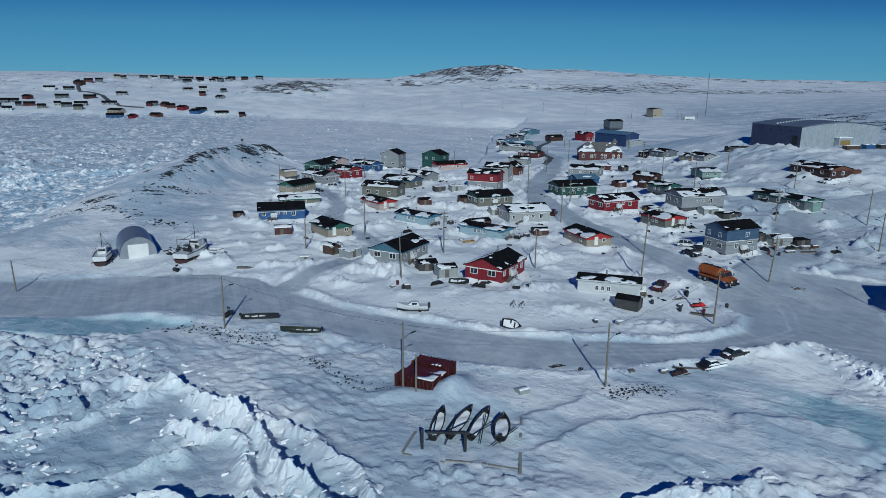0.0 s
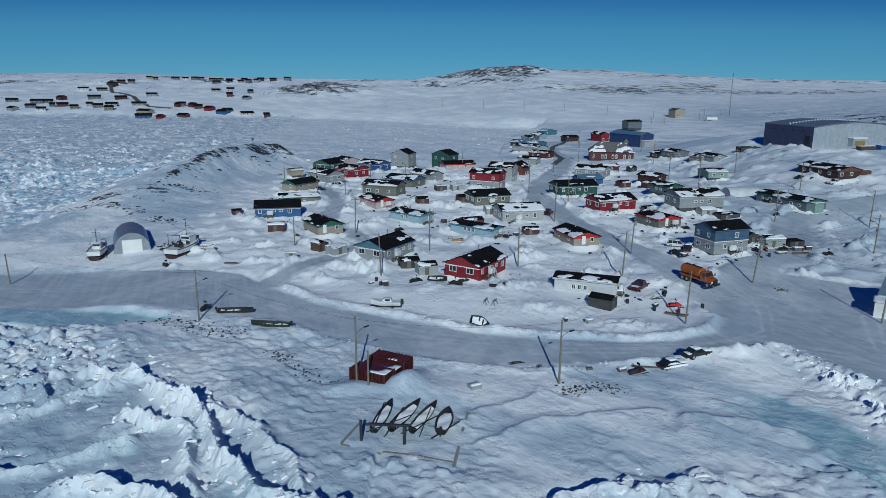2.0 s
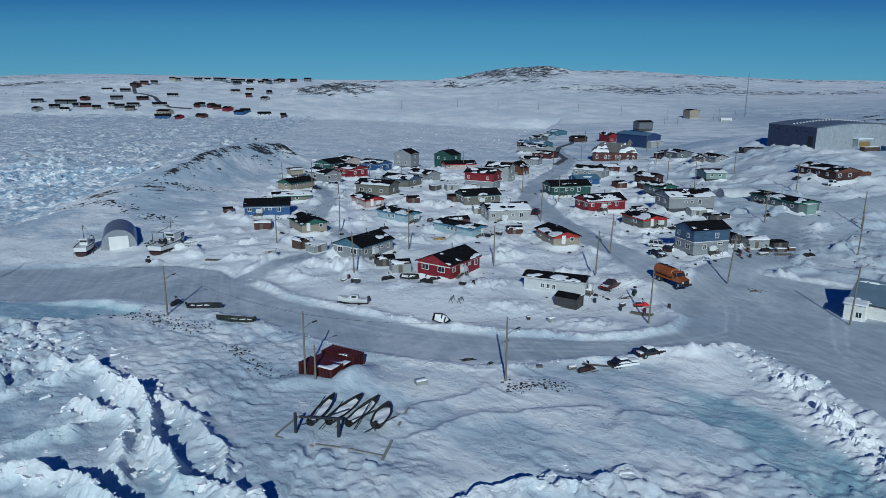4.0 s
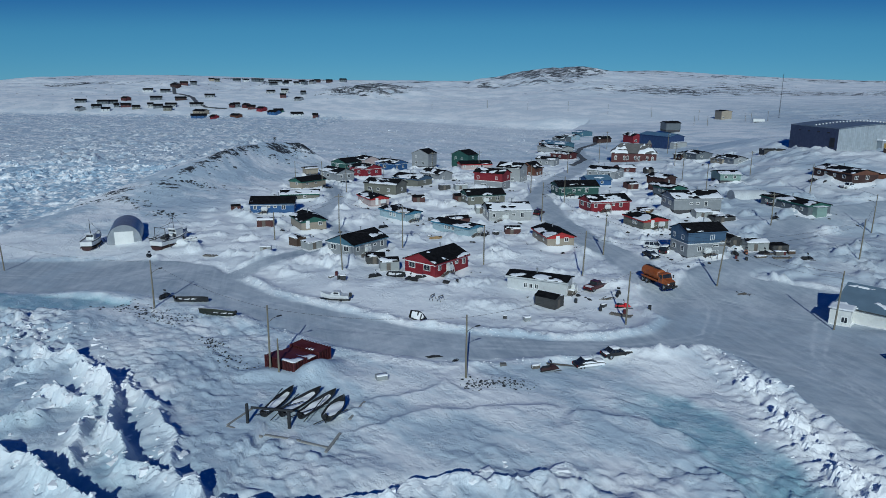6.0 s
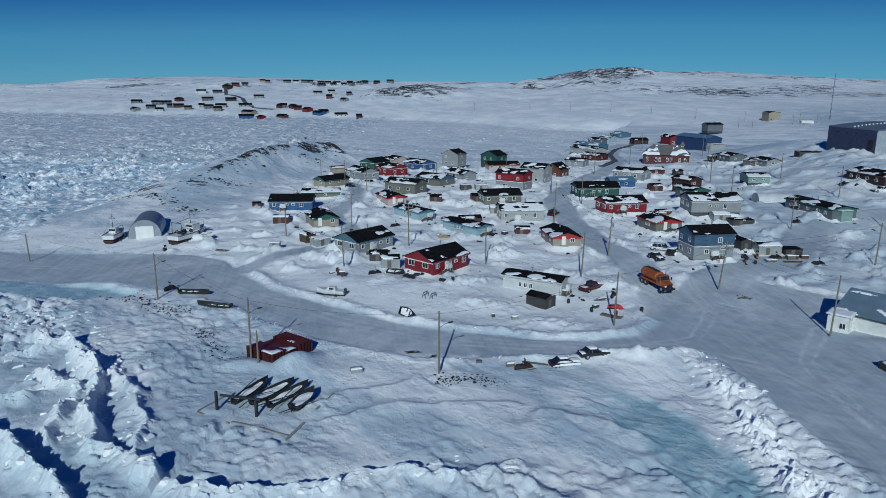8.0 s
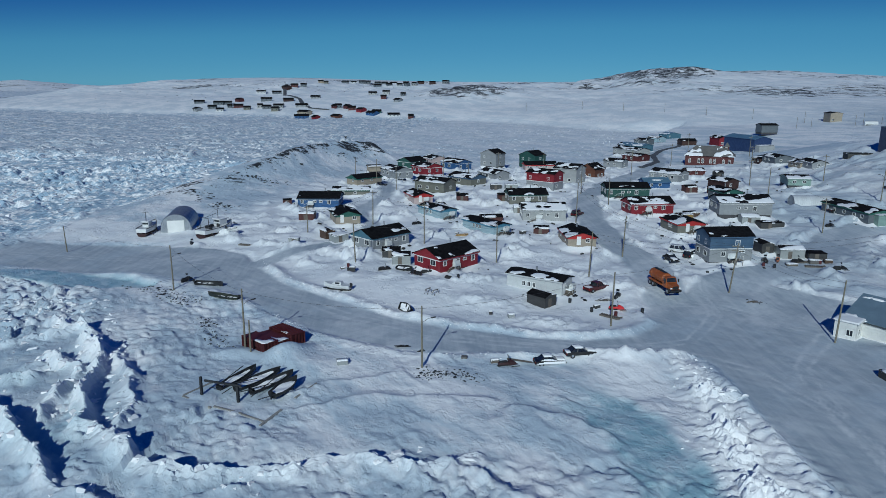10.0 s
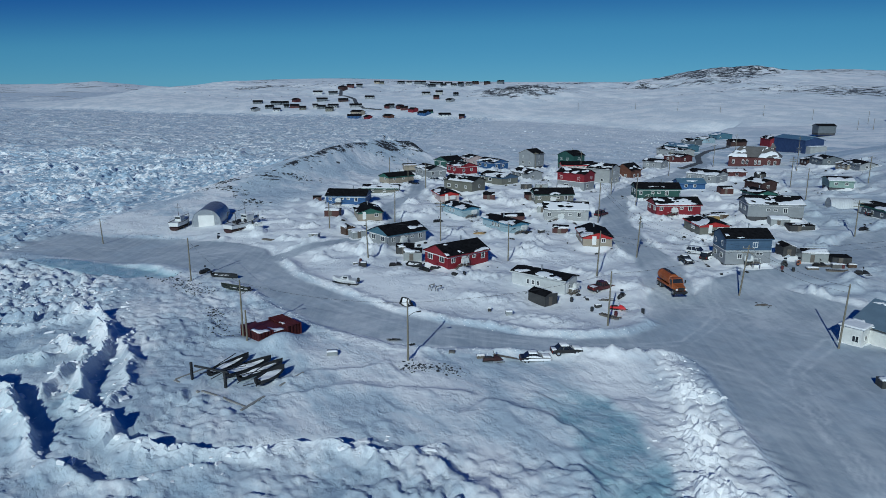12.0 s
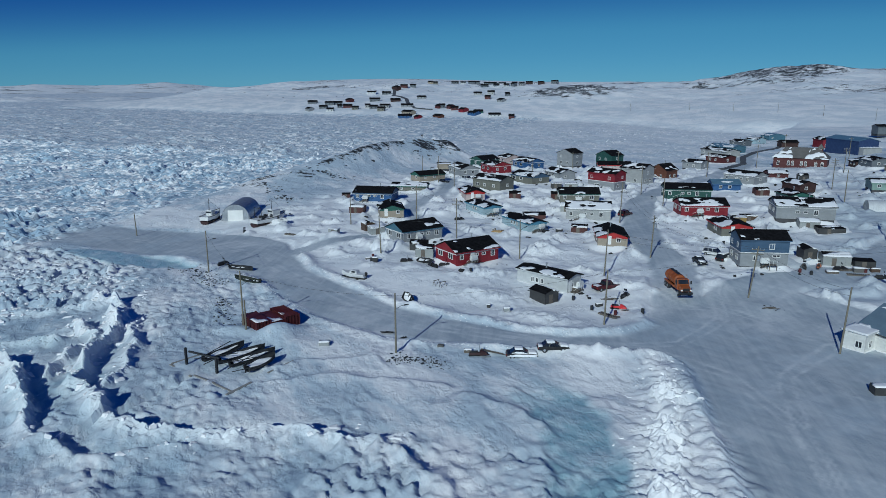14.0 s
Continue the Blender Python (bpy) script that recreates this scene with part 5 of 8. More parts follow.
H("grey house with black roof in the second row", -6, 262, 2.8, 50, 7, 11, 2.7, C["grey"], "b", 1.3, cover=(0.2, 0.3), seed=75, trim=False, left=TWO, right=((2, 1, .8, .8),))
H("pale pink house with black roof on the bay shore", -49, 316, 1.2, 45, 8, 10, 3.2, C["pink"], "b", 1.4, cover=(0.2, 0.3), seed=76, trim=False, left=TWO, right=((2, 1, .8, .8),))
H("dark green house with black roof under the knoll", -51, 292, 2.4, 62, 9.5, 9, 3.2, C["green"], "a", 1.6, C["green"], cover=(0.1, 0.2), seed=77, right=TWO, left=((3.4, 1.3, .9, .9),))
H("white and grey shack on the snow slope", -61, 268, 3.6, 35, 5, 5, 2.2, C["tan"], "a", 0.5, cover=(0.7, 0.7), seed=78, trim=False, flue=False)
H("low grey house behind the blue one", -49, 208, 3.3, 20, 12, 6, 1.8, C["olive"], "a", 0.9, C["greenband"], cover=(0.75, 0.6), seed=79, trim=False, flue=False, left=(), right=((3, .7, .7, .6), (7, .7, .7, .6)))


# ---- sheds ----
def shed(label, x, y, yaw, a, b, e, mat, ridge="a", cover=0.6, seed=1, lift=0.0, lean=0.0, category="shed"):
    th = tagged(new("shed"), label, category, group="village sheds")
    th.matrix_basis = pose(x, y, lie(x, y) - 0.15 + lift, lean, lean * 0.6, yaw)
    part("wall", prism(a, b, e, 0.18 * a if ridge == "b" else 0.18 * b, ridge, z0=-0.5) if ridge != "flat" else boxed(0, 0, -0.5, a, b, e), mat, th)
    rise, g = (0.18 * a if ridge == "b" else 0.18 * b if ridge == "a" else 0), 0.12
    if ridge == "a":
        s = rise / (b / 2)
        sl = [[(-g, -g, e - g * s), (a + g, -g, e - g * s), (a + g, b / 2, e + rise), (-g, b / 2, e + rise)], [(a + g, b + g, e - g * s), (-g, b + g, e - g * s), (-g, b / 2, e + rise), (a + g, b / 2, e + rise)]]
    elif ridge == "b":
        s = rise / (a / 2)
        sl = [[(-g, b + g, e - g * s), (-g, -g, e - g * s), (a / 2, -g, e + rise), (a / 2, b + g, e + rise)], [(a + g, -g, e - g * s), (a + g, b + g, e - g * s), (a / 2, b + g, e + rise), (a / 2, -g, e + rise)]]
    else:
        sl = [[(-g, -g, e), (a + g, -g, e), (a + g, b + g, e), (-g, b + g, e)]]
    for n, p in enumerate(sl):
        rf = part("roof", slab(p, 0.06), ROOF, th)
        snow_sheets(snow_patch(p, cover, seed * 5 + n, 0.06, 0.12), rf)
    dr = part("door", boxed(a * 0.32, -0.05, 0.0, a * 0.32 + 0.85, 0.0, min(1.85, e - 0.1)), WOOD, th, "plank door")
    part("handle", boxed(a * 0.32 + 0.7, -0.09, 0.9, a * 0.32 + 0.75, -0.05, 1.05), DARK, dr)
    for px in (0.0, a):
        part("corner_board", boxed(px - 0.06, -0.06, -0.3, px + 0.06, 0.06, e - 0.02), mat, th)
    return th


DKRED = siding("oxblood_boards", (0.075, 0.022, 0.018), 0.15)
BROWNB = siding("brown_boards", (0.085, 0.05, 0.03), 0.15)
CHAR = siding("charcoal_boards", (0.05, 0.05, 0.05), 0.15)
PALE = siding("pale_grey_boards", (0.36, 0.38, 0.38), 0.15)
shed("dark red board shed with snow on its roof", -42.5, 172.4, 15, 4.2, 3.0, 2.1, DKRED, "a", 0.85, 1)
shed("narrow brown board shed", -24.8, 153.4, 55, 2.6, 3.2, 2.2, BROWNB, "b", 0.8, 2)
shed("pale grey metal-clad shed", -20.6, 149.6, 50, 3.6, 3.4, 2.0, PALE, "flat", 0.9, 3)
shed("charcoal shed behind the grey one", -4.6, 140.6, 20, 4.0, 3.0, 1.9, CHAR, "a", 0.35, 4)
shed("pale grey plywood shed", -0.4, 135.6, 20, 3.9, 3.4, 2.2, PALE, "a", 0.55, 5)
shed("near-black shed in front of the white trailer", 35.3, 118.2, 60, 3.1, 4.2, 2.2, CHAR, "b", 0.5, 6)
shed("dark red shed half sunk in a drift", 23.8, 174.4, 10, 3.9, 3.0, 1.6, DKRED, "a", 0.5, 7)
shed("dark red shed beside the pale blue trailers", 8.0, 182.5, 25, 6.0, 3.4, 2.0, DKRED, "a", 0.45, 8)
shed("dark red shed by the pink trailer", -6.6, 209.5, 20, 3.6, 3.0, 1.8, DKRED, "a", 0.4, 9)
shed("charcoal shed with flat snowy roof", -2.2, 239.0, 20, 3.6, 3.6, 2.1, CHAR, "flat", 0.8, 10)
shed("pale grey shed with flat snowy roof", 3.4, 237.5, 20, 4.2, 3.6, 2.2, PALE, "flat", 0.9, 11)
shed("dark red shed against the green-gabled house", 6.0, 213.6, 22, 3.4, 3.0, 2.2, DKRED, "a", 0.3, 12)
shed("pale grey shed beside the light grey house", 14.4, 196.0, 16, 3.0, 3.4, 2.0, PALE, "a", 0.7, 13)
shed("grey board shed with snowy roof", 76.0, 197.4, 13, 4.6, 3.6, 2.1, PALE, "a", 0.8, 14)
shed("low charcoal shed with flat roof", 80.2, 193.8, 16, 6.0, 3.6, 1.8, CHAR, "flat", 0.5, 15)
shed("charcoal shed behind the blue two-storey house", 76.6, 164.0, 20, 2.6, 4.0, 2.4, CHAR, "b", 0.6, 16)
shed("pale grey shed with boat debris round it", 80.2, 162.8, 14, 5.2, 3.6, 2.2, PALE, "a", 0.85, 17)
shed("dark shed with open front", 86.0, 163.0, 12, 3.6, 3.0, 1.7, CHAR, "flat", 0.4, 18)
shed("dark brown shed by the red house", 62.4, 205.8, 24, 3.8, 3.0, 1.6, BROWNB, "flat", 0.6, 19)
shed("ochre board shed beside the wide red house", 60.4, 197.4, 24, 3.4, 3.0, 2.0, C["yellow"], "flat", 0.7, 20)
shed("dark red shed with snow cap near the grey house", 63.6, 250.0, 24, 4.2, 3.4, 2.2, DKRED, "a", 0.5, 21)
shed("dark red shed by the brown timber house", 71.5, 244.0, 24, 3.2, 3.4, 2.3, DKRED, "b", 0.5, 22)
shed("round dark drum shed by the street", 76.5, 294.0, 24, 3.2, 3.0, 2.4, CHAR, "a", 0.4, 23)
shed("white plywood box half buried", -30.6, 145.2, 12, 2.3, 1.8, 1.3, PALE, "flat", 0.9, 24)
shed("dark red crate shed on the slope", -58.5, 192.0, 30, 2.6, 2.0, 1.5, DKRED, "a", 0.6, 25)
shed("charcoal open shed by the tall grey house", 10.0, 226.0, 30, 5.0, 3.0, 1.6, CHAR, "flat", 0.5, 26)
shed("dark store shed on the road to the warehouse", 123.0, 298.0, 12, 9.0, 4.0, 2.4, CHAR, "flat", 0.3, 27)


# ---- poles and cables ----
def pole(x, y, high=9.2, lamp=None, arm=None, lean=(0.0, 0.0), can=False, z=None):
    """A timber pole; lamp: the way its lamp bracket points, arm: the way its crossarm runs, in degrees."""
    th = tagged(new("utility_pole"), "weathered timber utility pole" + (" with lamp bracket" if lamp is not None else " with crossarm" if arm is not None else " standing in snow"), "pole", group="utility poles")
    th.matrix_basis = pose(x, y, lie(x, y) - 0.3 if z is None else z, lean[0], lean[1])
    bm = loft([[(r * math.cos(2 * math.pi * k / 10), r * math.sin(2 * math.pi * k / 10), h) for k in range(10)] for h, r in ((0, 0.155), (high * 0.5, 0.135), (high + 0.25, 0.105), (high + 0.3, 0.08))])
    part("shaft", bm, POLE, th)
    if lamp is not None:
        c, s = math.cos(radians(lamp)), math.sin(radians(lamp))
        bm = bmesh.new()
        rod(bm, (0, 0, high - 2.2), (c * 0.9, s * 0.9, high - 1.6), 0.035, sides=6)
        rod(bm, (c * 0.9, s * 0.9, high - 1.6), (c * 1.5, s * 1.5, high - 1.5), 0.035, sides=6)
        br = part("lamp_bracket", bm, DARK, th)
        part("lamp_head", boxed(-0.1, -0.13, -0.08, 0.65, 0.13, 0.08, m=pose(c * 1.35, s * 1.35, high - 1.5, 0, -8, lamp), bevel=0.05), DARK, br, "street lamp head")
    if arm is not None:
        for hz in (high - 0.4, high - 1.2)[:2 if can else 1]:
            part("crossarm", boxed(-1.1, -0.06, -0.07, 1.1, 0.06, 0.07, m=pose(0, 0, hz, 0, 0, arm)), POLE, th)
        for k in (-1.0, -0.35, 0.35, 1.0):
            m = pose(0, 0, high - 0.33, 0, 0, arm) @ Vector((k, 0, 0))
            part("insulator", rodded(m, m + Vector((0, 0, 0.22)), 0.06, 0.04, 6), METAL, th)
    if can:
        part("transformer", rodded((0.35, 0, high - 2.4), (0.35, 0, high - 1.4), 0.28, 0.28, 12), METAL, th, "grey transformer can")
    return th


POLES = {}
for key, x, y, h, lamp, arm, lean, can in (
        ("shore_a", -85.0, 132.6, 6.5, None, None, (0, -2), False), ("shore_b", -36.2, 109.6, 9.0, 40, None, (0, 0), False), ("shore_c", -5.0, 85.6, 9.2, 35, None, (0, 0), False),
        ("shore_d", 22.5, 87.4, 9.2, 25, None, (0, 0), False), ("shore_e", 47.1, 113.3, 9.4, None, None, (1, 1), False), ("cross", 67.6, 137.4, 9.8, None, 20, (-1, 5), True),
        ("hall", 81.2, 115.6, 10.2, None, None, (0, 2), False), ("west_a", -8.0, 133.4, 8.6, None, None, (0, -2), False), ("mid_a", 20.4, 145.6, 8.8, 60, None, (0, 0), False),
        ("mid_b", 41.2, 137.4, 9.4, None, None, (0, 2), False), ("mid_c", 46.9, 155.6, 9.4, None, 80, (0, 2), True), ("street_a", 33.0, 188.6, 11.0, None, None, (0, 1), False),
        ("east_a", 102.0, 156.8, 9.0, 130, None, (0, 1), False), ("east_b", 118.4, 189.0, 10.2, 150, None, (0, 1), False), ("east_c", 94.3, 192.0, 9.0, None, 10, (0, 0), True),
        ("west_b", -19.6, 171.4, 9.4, None, 15, (0, 1), False), ("west_c", 0.5, 155.0, 10.0, None, 30, (0, 0), True), ("west_d", -31.6, 156.8, 7.0, None, None, (0, 0), False),
        ("west_e", -31.0, 220.0, 9.6, None, None, (0, 0), False), ("west_f", -42.6, 231.0, 9.4, None, None, (0, 0), False), ("west_g", -58.5, 248.4, 9.0, None, None, (0, 0), False),
        ("hill_a", 115.8, 226.0, 9.5, 200, None, (0, 1), False), ("hill_b", 108.0, 262.0, 9.0, None, 10, (0, 0), False), ("street_b", 29.5, 236.0, 9.6, None, None, (0, 0), False),
        ("street_c", 44.0, 292.0, 9.6, None, 40, (0, 0), False), ("street_d", 60.0, 330.0, 10.0, None, 30, (0, 0), False), ("street_e", 92.0, 318.0, 10.0, None, 30, (0, 0), True),
        ("street_f", 96.0, 360.0, 10.0, None, 30, (0, 0), False), ("street_g", 70.0, 400.0, 10.0, None, 30, (0, 0), False), ("green_a", 40.0, 214.0, 9.0, None, None, (0, 0), False),
        ("green_b", 88.0, 240.0, 10.0, None, None, (0, 0), False), ("green_c", 86.0, 270.0, 10.5, None, 0, (0, 0), True), ("bay_a", -17.0, 318.0, 8.5, None, 0, (0, 0), False), ("bay_b", 5.5, 310.0, 8.5, None, 0, (0, 0), False),
        ("bay_c", -31.0, 276.0, 8.5, None, None, (0, 0), False), ("bay_d", -15.0, 256.0, 8.5, None, None, (0, 0), False)):
    POLES[key] = (pole(x, y, h, lamp, arm, lean, can), h)
pole(-3.2, 84.2, 4.9)


def top(key):
    ob, h = POLES[key]
    return ob.matrix_basis @ Vector((0, 0, h - 0.1))


CABLE = paint("cable_black", (0.02, 0.02, 0.022), 0.6)


def cable(a, b, drop=0.0, sag=0.9, r=0.021):
    p, q = top(a) - Vector((0, 0, drop)), top(b) - Vector((0, 0, drop))
    n = 12
    pts = [p.lerp(q, k / n) - Vector((0, 0, 4 * sag * (k / n) * (1 - k / n))) for k in range(n + 1)]
    bm = loft([[c + Vector((r * math.cos(t), 0.5 * r * math.cos(t), r * math.sin(t))) for t in (0, 2.1, 4.2)] for c in pts])
    tagged(part("overhead_cable", bm, CABLE), "thin black overhead cable between poles", "cable", group="overhead cables")


for a, b in (("shore_a", "shore_b"), ("shore_b", "shore_c"), ("shore_c", "shore_d"), ("shore_d", "shore_e"), ("shore_e", "cross"), ("cross", "hall"), ("cross", "mid_c"), ("mid_c", "street_a"), ("street_a", "green_a"), ("green_a", "street_b"),
             ("street_b", "street_c"), ("street_c", "street_d"), ("street_d", "street_g"), ("west_a", "mid_a"), ("mid_a", "mid_b"), ("mid_b", "cross"), ("west_b", "west_c"), ("west_c", "mid_a"), ("west_b", "west_e"), ("west_e", "west_f"), ("west_f", "west_g"),
             ("west_b", "west_d"), ("cross", "east_a"), ("east_a", "east_b"), ("east_b", "hill_a"), ("east_c", "east_b"), ("east_c", "green_b"), ("green_b", "green_c"), ("green_c", "street_e"), ("hill_a", "hill_b"), ("bay_a", "bay_b"), ("bay_c", "bay_d")):
    cable(a, b)
    if a in ("cross", "mid_c", "west_b", "west_c", "east_a", "mid_b", "street_a"):
        cable(a, b, 0.9, 1.1)


# ---- boats ----
def hull_sections(length, beam, depth, n=14, rise=0.5, tuck=0.75, flat=0.35):
    """Half-round hull stations from the square stern (x = 0) to the pointed bow."""
    out = []
    for k in range(n + 1):
        u = k / n
        w = beam / 2 * (tuck + (1 - tuck) * min(1, u / 0.35)) * (1 - max(0, (u - 0.45) / 0.55) ** 2.2) + 0.015
        top, keel = depth + rise * u**2.5, 0.45 * depth * max(0, (u - 0.6) / 0.4) ** 2.5
        out.append([(u * length, s * w * f, keel + (top - keel) * g) for s, f, g in ((-1, 1, 1), (-1, 0.9, 0.55), (-1, flat + 0.25, 0.14), (-1, 0.08, 0), (1, 0.08, 0), (1, flat + 0.25, 0.14), (1, 0.9, 0.55), (1, 1, 1))])
    return out


def open_boat(label, x, y, yaw, length, beam, outer, roll=0.0, snow=0.7, engine=True, pitch=0.0, z=None, thwarts=3, category="boat"):
    th = tagged(new("open_boat"), label, category, group="boats hauled out")
    th.matrix_basis = pose(x, y, lie(x, y) - 0.05 if z is None else z, roll, pitch, yaw)
    secs = hull_sections(length, beam, 0.72)
    inner = [[(px, py * 0.93, pz if n in (0, 7) else pz * 0.92 + 0.09) for n, (px, py, pz) in enumerate(s)] for s in secs]
    bm = bmesh.new()
    a = [[bm.verts.new(p) for p in s] for s in secs]
    b = [[bm.verts.new(p) for p in s] for s in inner]
    for rows, flip in ((a, False), (b, True)):
        for r0, r1 in zip(rows, rows[1:]):
            for k in range(7):
                f = (r0[k], r1[k], r1[k + 1], r0[k + 1])
                bm.faces.new(f[::-1] if flip else f)
    for r0, r1, q0, q1 in zip(a, a[1:], b, b[1:]):
        bm.faces.new((r0[0], q0[0], q1[0], r1[0])), bm.faces.new((r0[7], r1[7], q1[7], q0[7]))
    bm.faces.new(a[0]), bm.faces.new(b[0][::-1])
    bmesh.ops.recalc_face_normals(bm, faces=bm.faces[:])
    part("hull", bm, outer, th)
    for side in (0, 7):
        part("gunwale", loft([[(s[side][0], s[side][1] + 0.05 * math.cos(a), s[side][2] + 0.05 * math.sin(a)) for a in (0, 1.26, 2.51, 3.77, 5.03)] for s in secs]), DARK, th)
    part("transom_cap", rodded(secs[0][0], secs[0][7], 0.05, sides=5), DARK, th)
    for k in range(thwarts):
        s = secs[3 + 3 * k]
        part("thwart", boxed(s[0][0] - 0.13, s[0][1] * 0.93, 0.46, s[0][0] + 0.13, s[7][1] * 0.93, 0.5), DARK, th)
    if snow:
        fill = [[(s[0][0], py, 0.26 + 0.36 * snow + 0.08 * math.sin(s[0][0] * 2.1 + 3 * py)) for py in (s[0][1] * 0.8, s[0][1] * 0.35, 0, s[7][1] * 0.35, s[7][1] * 0.8)] for s in secs[1:-2]]
        part("snow_fill", loft(fill, closed=False, caps=False), SNOW, th, "drifted snow inside")
    if engine:
        m = pose(-0.2, 0, 0.45)
        e = part("outboard", boxed(-0.28, -0.17, 0.25, 0.14, 0.17, 0.75, m=m, bevel=0.07), DARK, th, "black outboard motor")
        part("leg", boxed(-0.12, -0.06, -0.5, 0.04, 0.06, 0.25, m=m), DARK, e)
    return th


GREYHULL = paint("dark_grey_hull", (0.016, 0.018, 0.022), 0.7)
GREENHULL = paint("dark_green_hull", (0.016, 0.024, 0.018), 0.7)
WHITEHULL = paint("white_hull", (0.62, 0.63, 0.63), 0.4)
open_boat("dark timber canoe full of snow in the boat yard", -0.9, 72.6, 80, 7.2, 1.35, GREYHULL, 6, 1.0, False, z=0.2)
open_boat("long dark canoe full of snow in the boat yard", 1.0, 73.4, 68, 7.4, 1.4, GREYHULL, 14, 1.0, False, z=0.12)
open_boat("dark canoe with bare ribs in the boat yard", 3.5, 73.2, 70, 7.2, 1.35, GREYHULL, 12, 0.9, False, z=0.08)
open_boat("square-sterned dark skiff with motor in the boat yard", 7.0, 72.8, 82, 5.2, 1.9, GREYHULL, 4, 1.0, True, z=0.2)
open_boat("dark grey canoe beside the shore road", -34.5, 114.2, 1, 6.4, 1.2, GREYHULL, 14, 0.4, True, z=lie(-32, 114.2) - 0.2)
open_boat("dark green canoe lying in snow by the road", -19.6, 106.6, 178, 6.6, 1.15, GREENHULL, -12, 0.3, True, z=lie(-23, 106.6) - 0.2)
open_boat("overturned black skiff by the road bend", 10.6, 111.6, -30, 3.6, 1.6, GREYHULL, 62, 0.7, False, z=lie(12, 110.6) + 0.55)
open_boat("small grey boat near the fishing boat", -53.2, 153.6, -18, 4.2, 1.5, WHITEHULL, 10, 0.8, True)
open_boat("grey skiff beside the charcoal shed", 1.6, 133.2, -10, 4.0, 1.4, GREYHULL, 20, 0.7, False)
open_boat("dark canoe behind the two-storey red house", 9.0, 252.0, 5, 6.5, 1.4, GREYHULL, 8, 0.5, False)


def motorboat(x, y, yaw):
    th = tagged(new("motorboat"), "white cabin motorboat on a trailer beside the road", "boat", group="boats hauled out")
    th.matrix_basis = pose(x, y, lie(x, y) + 0.15, 0, 0, yaw)
    part("hull", loft(hull_sections(5.4, 1.9, 0.85)), WHITEHULL, th)
    cb = part("cabin", loft([[(1.5, -0.7, 0.85), (3.6, -0.6, 0.95), (3.6, 0.6, 0.95), (1.5, 0.7, 0.85)], [(1.7, -0.55, 1.5), (2.9, -0.5, 1.5), (2.9, 0.5, 1.5), (1.7, 0.55, 1.5)]]), WHITEHULL, th)
    part("windscreen", boxed(1.9, -0.63, 1.05, 2.8, 0.63, 1.4), GLASS, cb)
    part("outboard", boxed(-0.5, -0.2, 0.4, 0.0, 0.2, 1.3, bevel=0.08), DARK, th, "black outboard motor")
    tr = part("trailer", boxed(-0.2, -0.5, -0.15, 6.2, 0.5, 0.0), DARK, th, "low boat trailer")
    for py in (-0.9, 0.9):
        part("wheel", rodded((1.4, py - 0.08, 0), (1.4, py + 0.08, 0), 0.26, 0.26, 14), RUBBER, tr)
    return th


motorboat(-2.4, 118.0, 182)


